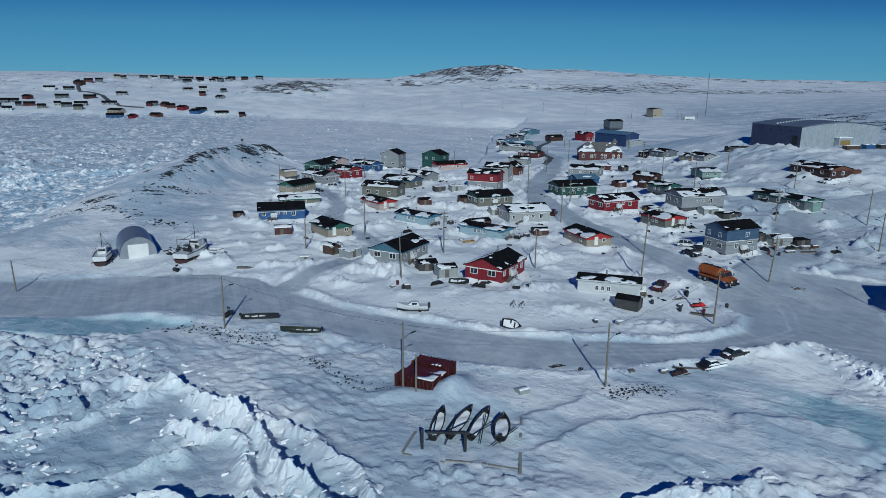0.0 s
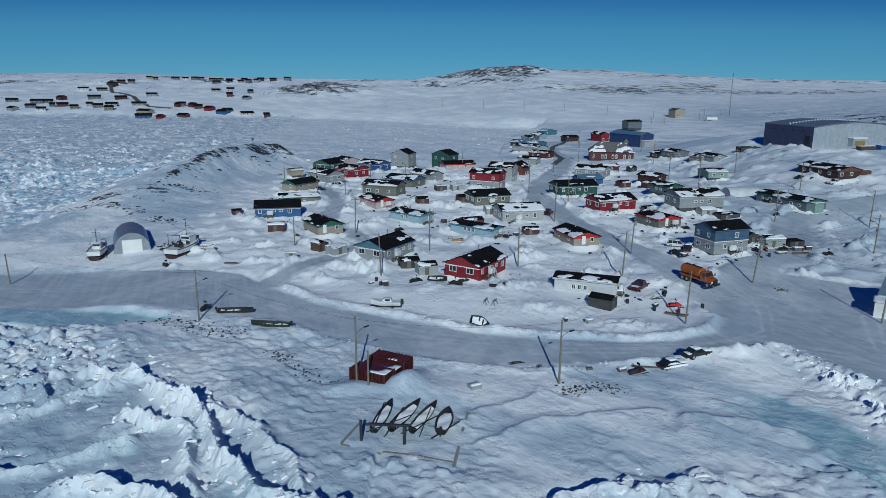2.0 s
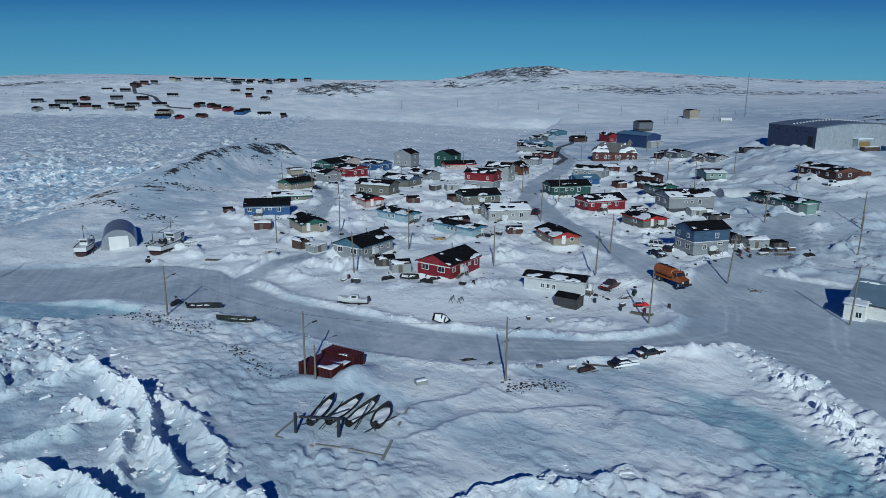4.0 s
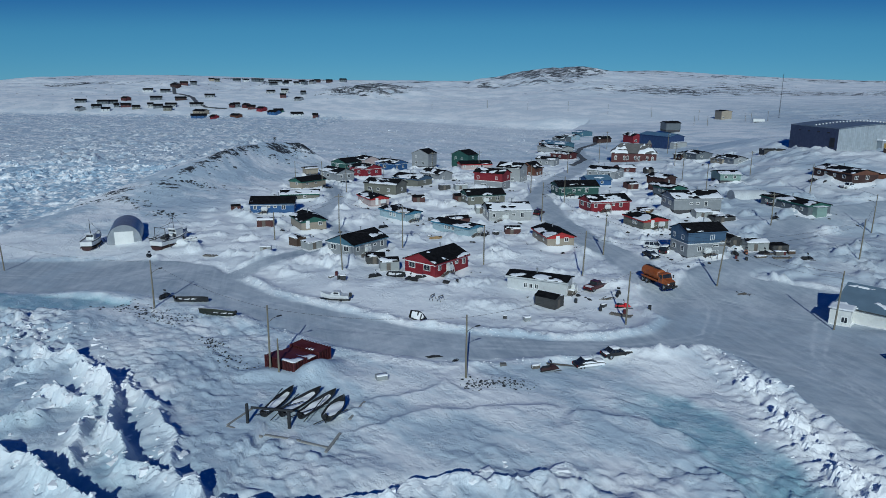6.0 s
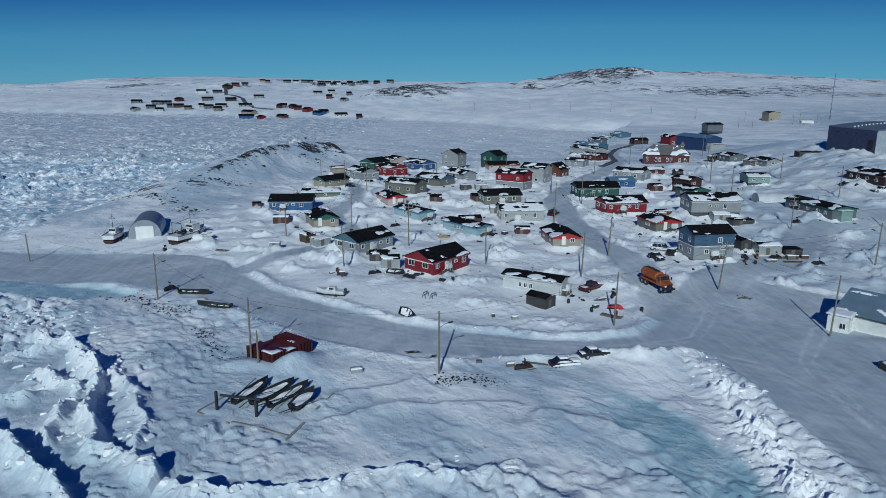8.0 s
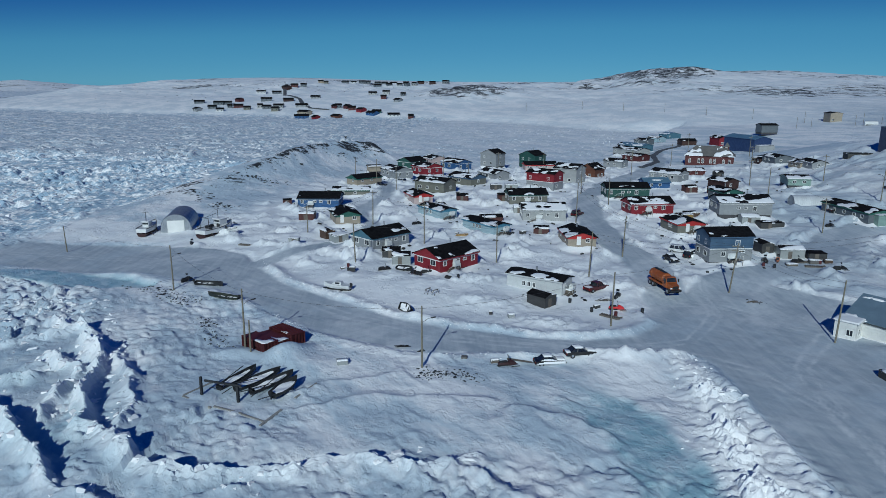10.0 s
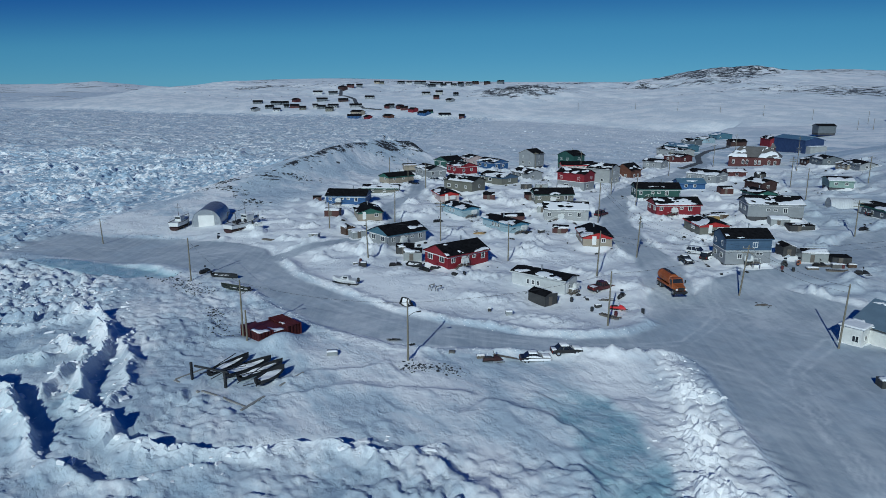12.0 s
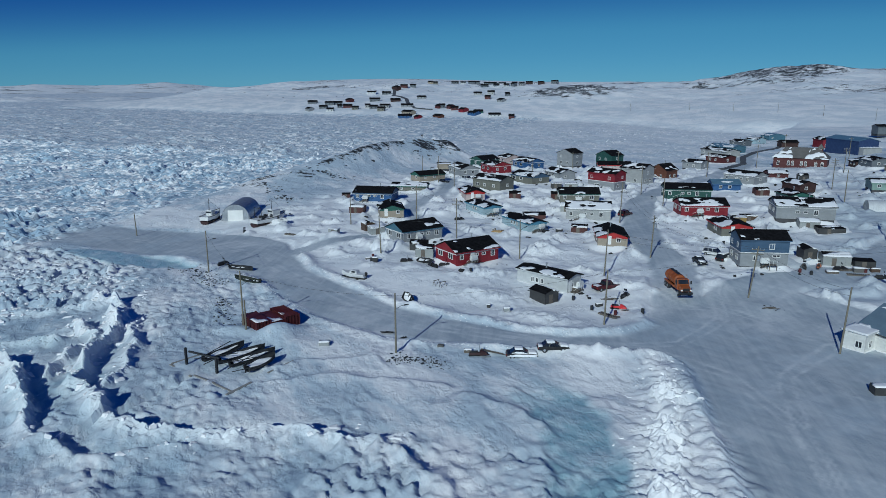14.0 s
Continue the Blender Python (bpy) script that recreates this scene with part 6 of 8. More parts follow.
def fishing_boat(label, x, y, yaw, length, beam, bottom, cabin_at, tall, rig):
    th = tagged(new("fishing_boat"), label, "boat", group="boats hauled out")
    th.matrix_basis = pose(x, y, lie(x, y) - 0.1, 0, 0, yaw)
    secs = hull_sections(length, beam, 2.3, 18, 1.0, 0.85, 0.45)
    low = [[(px, py, min(pz, 1.0 + 0.25 * px / length)) for px, py, pz in s] for s in secs]
    part("keel_paint", loft(low), bottom, th, "maroon antifouling below the waterline")
    up = [[(q[0], q[1] * 1.012, max(q[2], 1.0 + 0.25 * q[0] / length)) for q in (s[0], s[1], s[6], s[7])] for s in secs]
    part("hull", loft([[s[0], (s[0][0], s[1][1], s[1][2]), s[2], s[3]] for s in up]), WHITEHULL, th, "white topsides")
    for side in (0, 7):
        part("rubbing_strake", loft([[(s[side][0], s[side][1] + 0.09 * math.cos(a), s[side][2] + 0.05 + 0.09 * math.sin(a)) for a in (0, 1.05, 2.09, 3.14, 4.19, 5.24)] for s in secs]), DARK, th)
    cx = length * cabin_at
    cab = part("wheelhouse", boxed(cx, -beam * 0.27, 2.2, cx + length * 0.24, beam * 0.27, 2.2 + tall, bevel=0.08), WHITEHULL, th, "white wheelhouse")
    part("window_band", boxed(cx - 0.03, -beam * 0.24, 1.5 + tall, cx + length * 0.24 + 0.03, beam * 0.24, 1.95 + tall), GLASS, cab)
    part("cabin_roof", boxed(cx - 0.3, -beam * 0.31, 2.2 + tall, cx + length * 0.24 + 0.4, beam * 0.31, 2.36 + tall, bevel=0.05), SNOW, cab)
    bm = bmesh.new()
    mx = cx + 0.6
    rod(bm, (mx, 0, 2.2 + tall), (mx, 0, 5.8 + tall), 0.08, 0.04)
    rod(bm, (mx, -0.9, 4.6 + tall), (mx, 0.9, 4.6 + tall), 0.035)
    part("mast", bm, DARK, th)
    for s in (-1, 1):
        part("stay", rodded((length * 0.97, 0, 3.2), (mx, 0.02 * s, 5.5 + tall), 0.015, sides=4), DARK, th)
        part("stay", rodded((0.3, s * beam * 0.4, 2.4), (mx, 0.04 * s, 5.5 + tall), 0.015, sides=4), DARK, th)
    if rig:
        bm = bmesh.new()
        for py in (-beam * 0.36, beam * 0.36):
            rod(bm, (1.6, py, 2.3), (1.6, py, 5.4), 0.07)
        rod(bm, (1.6, -beam * 0.36, 5.3), (1.6, beam * 0.36, 5.3), 0.07)
        rod(bm, (1.6, 0, 5.3), (mx, 0, 5.9), 0.05)
        part("gantry", bm, DARK, th, "dark steel stern gantry")
        part("winch", rodded((2.6, -0.6, 2.7), (2.6, 0.6, 2.7), 0.4, 0.4, 12), DARK, th)
        for k in range(6):
            part("deck_gear", boxed(2.2 + 0.7 * k, -1.2 + 0.45 * (k % 4), 2.3, 2.9 + 0.7 * k, -0.6 + 0.45 * (k % 4), 2.9 + 0.2 * (k % 3), bevel=0.06), DARK, th)
    bm = bmesh.new()
    for s in secs[2::2]:
        for side in (0, 7):
            rod(bm, s[side], Vector(s[side]) + Vector((0, 0, 0.75)), 0.025, sides=4)
    for side in (0, 7):
        for s0, s1 in zip(secs[2::2], secs[4::2]):
            rod(bm, Vector(s0[side]) + Vector((0, 0, 0.75)), Vector(s1[side]) + Vector((0, 0, 0.75)), 0.02, sides=4)
    part("rail", bm, METAL, th)
    for k in range(4):
        for s in (-1, 1):
            part("shore_prop", rodded((2 + k * length * 0.2, s * beam * 0.85, -0.4), (2 + k * length * 0.2, s * beam * 0.40, 1.6), 0.08, sides=5), WOOD, th)
    return th


MAROONB = paint("maroon_antifouling", (0.035, 0.012, 0.012), 0.6)
fishing_boat("white fishing boat with maroon bottom on props", -75.3, 147.6, 103, 8.5, 3.3, MAROONB, 0.30, 1.5, False)
fishing_boat("white fishing boat with dark stern gantry and deck gear", -57.8, 148.4, 78, 11.0, 4.3, MAROONB, 0.52, 2.1, True)


# ---- vehicles ----
def wheel(parent, x, y, r=0.36, w=0.24):
    t = part("wheel", rodded((x, y - w / 2, r), (x, y + w / 2, r), r, r, 18), RUBBER, parent, "black tyre")
    part("rim", rodded((x, y - w / 2 - 0.01, r), (x, y + w / 2 + 0.01, r), r * 0.55, r * 0.55, 12), METAL, t, "steel rim")


def car(label, x, y, yaw, body, kind="suv", snow=0.0, z=None, category="car"):
    th = tagged(new("pickup" if kind == "pickup" else "car"), label, category, group="parked vehicles")
    th.matrix_basis = pose(x, y, lie(x, y) if z is None else z, 0, 0, yaw)
    L, W = {"suv": (4.8, 1.85), "sedan": (4.5, 1.75), "pickup": (5.3, 1.9)}[kind]
    hood, roof = (0.98, 1.75) if kind != "sedan" else (0.88, 1.42)
    prof = [(0.0, 0.42), (0.0, hood - 0.12), (0.12, hood), (L * 0.30, hood + 0.05), (L - 0.9, hood), (L - 0.12, hood - 0.12), (L, hood - 0.3), (L, 0.42)]
    part("body", loft([[(px, py * s, pz) for px, pz in prof] for py, s in ((-W / 2, 0.96), (-W / 2, 1.0), (W / 2, 1.0), (W / 2, 0.96))]), body, th)
    c0, c1, t0, t1 = {"suv": (0.05, L - 1.35, 0.3, L - 2.0), "sedan": (0.55, L - 1.3, 1.2, L - 2.1), "pickup": (1.9, L - 1.35, 2.1, L - 2.0)}[kind]
    cabin = part("cabin", loft([[(c0, -W / 2 + 0.06, hood), (c1, -W / 2 + 0.06, hood), (c1, W / 2 - 0.06, hood), (c0, W / 2 - 0.06, hood)], [(t0, -W / 2 + 0.22, roof), (t1, -W / 2 + 0.22, roof), (t1, W / 2 - 0.22, roof), (t0, W / 2 - 0.22, roof)]]), GLASS, th, "dark glazed cabin")
    part("cab_roof", boxed(t0 - 0.04, -W / 2 + 0.18, roof - 0.05, t1 + 0.04, W / 2 - 0.18, roof + 0.05, bevel=0.03), body, cabin)
    for u in (0.02, 0.36, 0.70):
        bx, tx = c0 + (c1 - c0) * u, t0 + (t1 - t0) * u
        for s in (-1, 1):
            part("pillar", rodded((bx + 0.05, s * (W / 2 - 0.055), hood), (tx + 0.05, s * (W / 2 - 0.215), roof), 0.05, sides=5), body, cabin)
    if kind == "pickup":
        part("bed", boxed(0.15, -W / 2 + 0.15, hood - 0.06, 1.8, W / 2 - 0.15, hood + 0.04), SNOW, th, "snowy load bed")
        for s in (-1, 1):
            part("bed_side", boxed(0.05, s * (W / 2 - 0.06) - 0.05, hood - 0.1, 1.95, s * (W / 2 - 0.06) + 0.05, hood + 0.14), body, th)
    for px in (0.85, L - 0.95):
        for s in (-1, 1):
            wheel(th, px, s * (W / 2 - 0.1))
    for s in (-1, 1):
        part("headlight", boxed(L - 0.06, s * 0.62 - 0.17, hood - 0.36, L + 0.02, s * 0.62 + 0.17, hood - 0.18), TRIM, th)
        part("tail_light", boxed(-0.03, s * 0.72 - 0.08, hood - 0.4, 0.04, s * 0.72 + 0.08, hood - 0.1), C["orange"], th)
    part("bumper", boxed(L - 0.1, -W / 2 + 0.05, 0.36, L + 0.08, W / 2 - 0.05, 0.58, bevel=0.04), DARK, th)
    part("bumper", boxed(-0.08, -W / 2 + 0.05, 0.36, 0.1, W / 2 - 0.05, 0.58, bevel=0.04), DARK, th)
    if snow:
        for pts, cv in (([(t0, -W / 2 + .2, roof), (t1, -W / 2 + .2, roof), (t1, W / 2 - .2, roof), (t0, W / 2 - .2, roof)], snow), ([(c1, -W / 2 + .1, hood + .02), (L - .15, -W / 2 + .1, hood - .05), (L - .15, W / 2 - .1, hood - .05), (c1, W / 2 - .1, hood + .02)], snow)):
            bm = snow_patch(pts, cv, int(abs(x) * 3) % 50, 0.05, 0.14)
            snow_sheets(bm, th, "caked snow", "snow_cap")
    if snow > 0.6:
        for n, pts in enumerate(([(0.1, -W / 2, 0.45), (L - 0.1, -W / 2, 0.45), (L - 0.1, -W / 2, hood), (0.1, -W / 2, hood)], [(c0 + 0.1, -W / 2 + 0.06, hood), (c1 - 0.1, -W / 2 + 0.06, hood), (t1, -W / 2 + 0.22, roof), (t0, -W / 2 + 0.22, roof)], [(0.0, -W / 2 + 0.1, hood), (c0 + 0.1, -W / 2 + 0.1, hood), (c0 + 0.1, W / 2 - 0.1, hood), (0.0, W / 2 - 0.1, hood)])):
            snow_sheets(snow_patch(pts, 0.52, n + int(x) % 40, 0.03, 0.08), th, "caked snow", "snow_cap")
    return th


GLOSSW = paint("white_car_paint", (0.62, 0.63, 0.64), 0.3, 0.08)
GLOSSB = paint("black_car_paint", (0.012, 0.012, 0.013), 0.35, 0.1)
GLOSSR = paint("maroon_car_paint", (0.06, 0.005, 0.008), 0.35, 0.15)
car("white sport utility car parked by the house", 57.0, 163.0, -18, GLOSSW, "suv", 0.0)
car("black car with snowy bonnet beside the white one", 56.2, 155.8, -62, GLOSSB, "sedan", 0.6)
car("dark red pickup beside the white trailer", 41.6, 128.4, 52, GLOSSR, "pickup", 0.25, category="pickup")
car("black car plastered with snow beside the shore road", 37.6, 93.3, 24, GLOSSB, "sedan", 0.72, category="car", z=lie(39.8, 94.3) - 0.42)
car("dark car sunk in the ploughed bank", 41.7, 95.3, 27, GLOSSB, "sedan", 0.66, z=lie(43.7, 96.3) - 0.5)
car("white car parked by the grey house", -41.4, 249.4, -5, GLOSSW, "suv", 0.3)
car("black car under a drift by the tan house", -45.0, 235.2, 0, GLOSSB, "sedan", 0.2)
car("maroon car beside the light grey house", 31.5, 196.0, 70, GLOSSR, "suv", 0.2)
car("dark car with snow by the brown building", 120.0, 239.0, 10, GLOSSB, "sedan", 0.5)
car("white pickup parked before the brown building", 126.0, 229.0, 20, GLOSSW, "pickup", 0.5, category="pickup")
car("dark blue pickup beside the barrack", 100.0, 213.0, 20, GLOSSB, "pickup", 0.4, category="pickup")
car("snow-covered car beside the blue two-storey house", 60.6, 158.8, 65, GLOSSB, "suv", 0.7)


def tanker(x, y, yaw):
    th = tagged(new("tank_truck"), "orange sewage tank truck with dark cab front", "truck", group="parked vehicles")
    th.matrix_basis = pose(x, y, lie(x, y) - 0.02, 0, 0, yaw)
    ORANGE = paint("orange_tank", (0.27, 0.07, 0.012), 0.5, 0.3)
    part("chassis", boxed(0.1, -0.5, 0.75, 8.0, 0.5, 1.05), DARK, th)
    n = 20
    secs = []
    for px, r in ((0.1, 0.35), (0.14, 0.8), (0.3, 0.98), (0.6, 1.03), (4.9, 1.03), (5.2, 0.98), (5.36, 0.8), (5.4, 0.35)):
        secs.append([(px, 1.12 * r * math.cos(2 * math.pi * k / n), 2.2 + r * math.sin(2 * math.pi * k / n)) for k in range(n)])
    tk = part("tank", loft(secs), ORANGE, th, "orange elliptical tank")
    for px in (1.2, 2.7, 4.2):
        part("band", loft([[(q, 1.15 * 1.05 * math.cos(2 * math.pi * k / n), 2.2 + 1.055 * math.sin(2 * math.pi * k / n)) for k in range(n)] for q in (px, px + 0.1)]), ORANGE, tk)
    part("hatch", rodded((2.6, 0, 3.2), (2.6, 0, 3.42), 0.35, 0.33, 14), DARK, tk, "round filling hatch")
    part("walkway", boxed(0.6, -0.32, 3.24, 4.9, 0.32, 3.3), DARK, tk)
    part("hose_box", boxed(0.3, -1.15, 1.0, 5.2, -0.85, 1.3), ORANGE, th)
    part("hose_box", boxed(0.3, 0.85, 1.0, 5.2, 1.15, 1.3), ORANGE, th)
    part("cab", loft([[(5.6, -1.1, 1.0), (7.0, -1.1, 1.0), (7.0, 1.1, 1.0), (5.6, 1.1, 1.0)], [(5.6, -1.1, 2.0), (7.0, -1.1, 2.0), (7.0, 1.1, 2.0), (5.6, 1.1, 2.0)], [(5.65, -1.0, 2.85), (6.6, -1.0, 2.85), (6.6, 1.0, 2.85), (5.65, 1.0, 2.85)]]), ORANGE, th, "orange cab")
    part("windscreen", loft([[(7.02, -0.95, 2.05), (7.02, 0.95, 2.05), (6.66, 0.88, 2.75), (6.66, -0.88, 2.75)], [(7.05, -0.95, 2.06), (7.05, 0.95, 2.06), (6.69, 0.88, 2.76), (6.69, -0.88, 2.76)]]), GLASS, th)
    for s in (-1, 1):
        part("side_window", boxed(5.9, s * 1.06 - 0.03, 2.05, 6.7, s * 1.06 + 0.03, 2.6), GLASS, th)
        part("mirror", boxed(7.0, s * 1.35 - 0.12, 2.0, 7.08, s * 1.35 + 0.12, 2.6), DARK, th)
        part("headlight", boxed(8.5, s * 0.85 - 0.18, 1.15, 8.58, s * 0.85 + 0.18, 1.4), TRIM, th)
    part("bonnet", loft([[(7.0, -0.95, 1.0), (8.5, -0.85, 1.0), (8.5, 0.85, 1.0), (7.0, 0.95, 1.0)], [(7.0, -0.9, 1.95), (8.45, -0.75, 1.72), (8.45, 0.75, 1.72), (7.0, 0.9, 1.95)]]), ORANGE, th)
    part("grille", boxed(8.5, -0.6, 1.05, 8.56, 0.6, 1.65), DARK, th)
    part("bumper", boxed(8.5, -1.15, 0.55, 8.8, 1.15, 0.95, bevel=0.05), DARK, th)
    part("exhaust", rodded((5.5, 1.05, 1.1), (5.5, 1.05, 3.4), 0.09, 0.09, 8), METAL, th)
    for px in (1.1, 2.35, 7.6):
        for s in (-1, 1):
            wheel(th, px, s * 0.98, 0.52, 0.34 if px > 3 else 0.55)
    bm = bmesh.new()
    for s in (-0.2, 0.2):
        rod(bm, (0.05, s, 0.9), (0.05, s, 3.1), 0.025, sides=5)
    for k in range(7):
        rod(bm, (0.05, -0.2, 1.1 + 0.3 * k), (0.05, 0.2, 1.1 + 0.3 * k), 0.02, sides=5)
    part("ladder", bm, DARK, th)
    return th


tanker(53.6, 138.0, -62)


# ---- the containers and the boat yard ----
RUSTRED = paint("rust_red_container", (0.075, 0.010, 0.012), 0.6, 0.4)


def container(x, y, z, yaw, length, wide, high, slatted, label):
    th = tagged(new("shipping_container"), label, "container", group="red containers")
    th.matrix_basis = pose(x, y, z, 0, 0, yaw)
    for nm, along_x, py in (("side_wall", True, 0.0), ("side_wall", True, wide), ("end_wall", False, 0.0), ("end_wall", False, length)):
        span = length if along_x else wide
        n = int(span / 0.14)
        prof = [(span * k / n, 0.045 * (1 if (k // 2) % 2 else -1)) for k in range(n + 1)]
        secs = [[(u, py + d, h) if along_x else (py + d, u, h) for u, d in prof] for h in (-0.6, high)]
        bm = bmesh.new()
        lo, hi = ([bm.verts.new(p) for p in s] for s in secs)
        for k in range(n):
            bm.faces.new((lo[k], lo[k + 1], hi[k + 1], hi[k]))
        ext = bmesh.ops.solidify(bm, geom=bm.faces[:], thickness=0.03)
        part(nm, bm, RUSTRED, th, "corrugated rust-red wall")
    for px in (0, length):
        for py in (0, wide):
            part("corner_post", boxed(px - 0.08, py - 0.08, -0.6, px + 0.08, py + 0.08, high + 0.05), RUSTRED, th)
    rf = part("roof", boxed(0.0, 0.0, high - 0.06, length, wide, high), RUSTRED, th)
    if slatted:
        for k in range(int(length / 0.55)):
            part("roof_rib", boxed(0.1 + 0.55 * k, -0.05, high + 0.0, 0.22 + 0.55 * k, wide + 0.05, high + 0.1), RUSTRED, rf)
        bm = snow_patch([(0, 0, high), (length, 0, high), (length, wide, high), (0, wide, high)], 0.40, 77, 0.03, 0.03)
    else:
        bm = snow_patch([(0, 0, high), (length, 0, high), (length, wide, high), (0, wide, high)], 0.56, 71, 0.03, 0.03)
    snow_sheets(bm, rf, "thin wind-scoured snow")
    for py in (0.25, wide / 2 - 0.1, wide / 2 + 0.1, wide - 0.25):
        part("door_bar", rodded((-0.09, py, -0.2), (-0.09, py, high - 0.15), 0.03, sides=6), METAL, th)
    return th


container(-6.1, 86.6, 0.5, -25, 5.6, 2.44, 1.95, False, "rust-red shipping container with snow-dusted roof")
container(-5.05, 88.85, 0.35, -25, 5.6, 2.44, 1.75, False, "low rust-red container between two others")
container(-4.0, 91.1, 0.5, -25, 5.6, 2.44, 1.95, True, "rust-red container with ribbed roof")


def beam(label, p, q, w, mat=None, name="timber_beam"):
    p, q = Vector(p), Vector(q)
    d = q - p
    m = Matrix.Translation(p) @ d.to_track_quat("X", "Z").to_matrix().to_4x4()
    ob = part(name, boxed(0, -w / 2, -w / 2, d.length, w / 2, w / 2, m=m, bevel=0.03), mat or WOOD)
    return tagged(ob, label, "beam")


GREYWOOD = paint("silvered_timber", (0.11, 0.105, 0.10), 0.85, 0.3)
CRIBWOOD = paint("bleached_crib_timber", (0.27, 0.265, 0.25), 0.85, 0.3)
gate = tagged(new("boat_trestle"), "heavy dark timber trestle standing in the boat yard", "trestle")
gate.matrix_basis = pose(-2.0, 70.6, 0.0)
part("post", boxed(-0.16, -0.16, -0.3, 0.16, 0.16, 3.0, bevel=0.04), GREYHULL, gate)
part("crossbeam", boxed(0.2, -0.11, 2.4, 5.2, 0.11, 2.68, m=pose(0, 0, 0, 0, 6, 10), bevel=0.04), GREYHULL, gate)
part("post", boxed(4.7, 0.6, -0.3, 5.05, 0.95, 2.0, bevel=0.04), GREYHULL, gate)
for p, q in (((-4.2, 69.6), (0.5, 68.9)), ((0.6, 69.3), (5.2, 68.5)), ((5.3, 68.4), (8.6, 68.0)), ((-4.2, 69.8), (-2.9, 74.5)), ((8.7, 66.9), (9.2, 71.2)), ((9.5, 74.2), (10.2, 79.0))):
    beam("snow-capped silvered crib timber of the boat yard", (*p, lie(*p) - 0.03), (*q, lie(*q) - 0.03), 0.34, CRIBWOOD, "crib_timber")


for n, (p, q) in enumerate((((-1.6, 71.6, 1.0), (3.4, 75.2, 1.5)), ((0.6, 71.2, 0.7), (2.2, 77.0, 1.6)), ((2.4, 71.8, 0.8), (6.6, 75.4, 1.4)), ((4.6, 71.6, 0.6), (5.6, 77.4, 1.5)), ((6.0, 71.0, 0.7), (9.2, 74.6, 1.1)), ((-0.8, 72.6, 1.2), (-0.2, 77.6, 1.9)))):
    beam("loose dark spar lying across the snowed-in canoes", p, q, 0.11, GREYHULL, "spar")


# ---- clutter round the houses ----
def snowmobile(x, y, yaw, body=None, label="black snowmobile parked in the snow"):
    th = tagged(new("snowmobile"), label, "snowmobile", group="snowmobiles")
    th.matrix_basis = pose(x, y, lie(x, y) - 0.02, 0, 0, yaw)
    b = body or GLOSSB
    part("tunnel", loft([[(0, -0.25, 0.3), (1.7, -0.25, 0.3), (1.7, 0.25, 0.3), (0, 0.25, 0.3)], [(0.05, -0.22, 0.62), (1.6, -0.2, 0.62), (1.6, 0.2, 0.62), (0.05, 0.22, 0.62)]]), b, th)
    part("cowl", loft([[(1.5, -0.45, 0.25), (2.8, -0.35, 0.25), (2.8, 0.35, 0.25), (1.5, 0.45, 0.25)], [(1.6, -0.38, 0.75), (2.5, -0.28, 0.6), (2.5, 0.28, 0.6), (1.6, 0.38, 0.75)], [(1.65, -0.2, 0.95), (2.0, -0.15, 0.9), (2.0, 0.15, 0.9), (1.65, 0.2, 0.95)]]), b, th)
    part("seat", boxed(0.2, -0.2, 0.62, 1.35, 0.2, 0.84, bevel=0.06), DARK, th)
    part("track", boxed(-0.1, -0.2, 0.0, 1.6, 0.2, 0.28, bevel=0.1), RUBBER, th)
    part("windshield", boxed(1.75, -0.3, 0.9, 1.8, 0.3, 1.3, m=pose(0, 0, 0, 0, -12)), GLASS, th)
    part("handlebar", rodded((1.5, -0.38, 1.02), (1.5, 0.38, 1.02), 0.025, sides=5), DARK, th)
    for s in (-1, 1):
        part("ski", boxed(1.9, s * 0.45 - 0.07, 0.0, 3.1, s * 0.45 + 0.07, 0.06), DARK, th)


def sled(x, y, yaw, length=4.0):
    th = tagged(new("sled"), "long wooden cargo sled with cross slats", "sled", group="sleds")
    th.matrix_basis = pose(x, y, lie(x, y) + 0.02, 0, 0, yaw)
    for s in (-0.4, 0.4):
        part("runner", loft([[(px, s - 0.04, pz), (px, s + 0.04, pz), (px, s + 0.04, pz + 0.26), (px, s - 0.04, pz + 0.26)] for px, pz in ((0, 0), (length * 0.8, 0), (length, 0.22))]), WOOD, th)
    for k in range(int(length / 0.35)):
        part("slat", boxed(0.1 + 0.35 * k, -0.5, 0.27, 0.26 + 0.35 * k, 0.5, 0.31), WOOD, th)


def barrel(x, y, mat, lying=False):
    n = 14
    secs = [[(r * math.cos(2 * math.pi * k / n), r * math.sin(2 * math.pi * k / n), h) for k in range(n)] for h, r in ((0, 0.27), (0.02, 0.29), (0.28, 0.285), (0.3, 0.3), (0.33, 0.285), (0.58, 0.285), (0.6, 0.3), (0.63, 0.285), (0.86, 0.29), (0.88, 0.27))]
    ob = tagged(part("barrel", loft(secs), mat), "steel fuel barrel standing in the snow", "barrel", group="barrels")
    ob.matrix_basis = pose(x, y, lie(x, y) + (0.25 if lying else -0.1), 90 if lying else 0, 0, 30 if lying else 0)


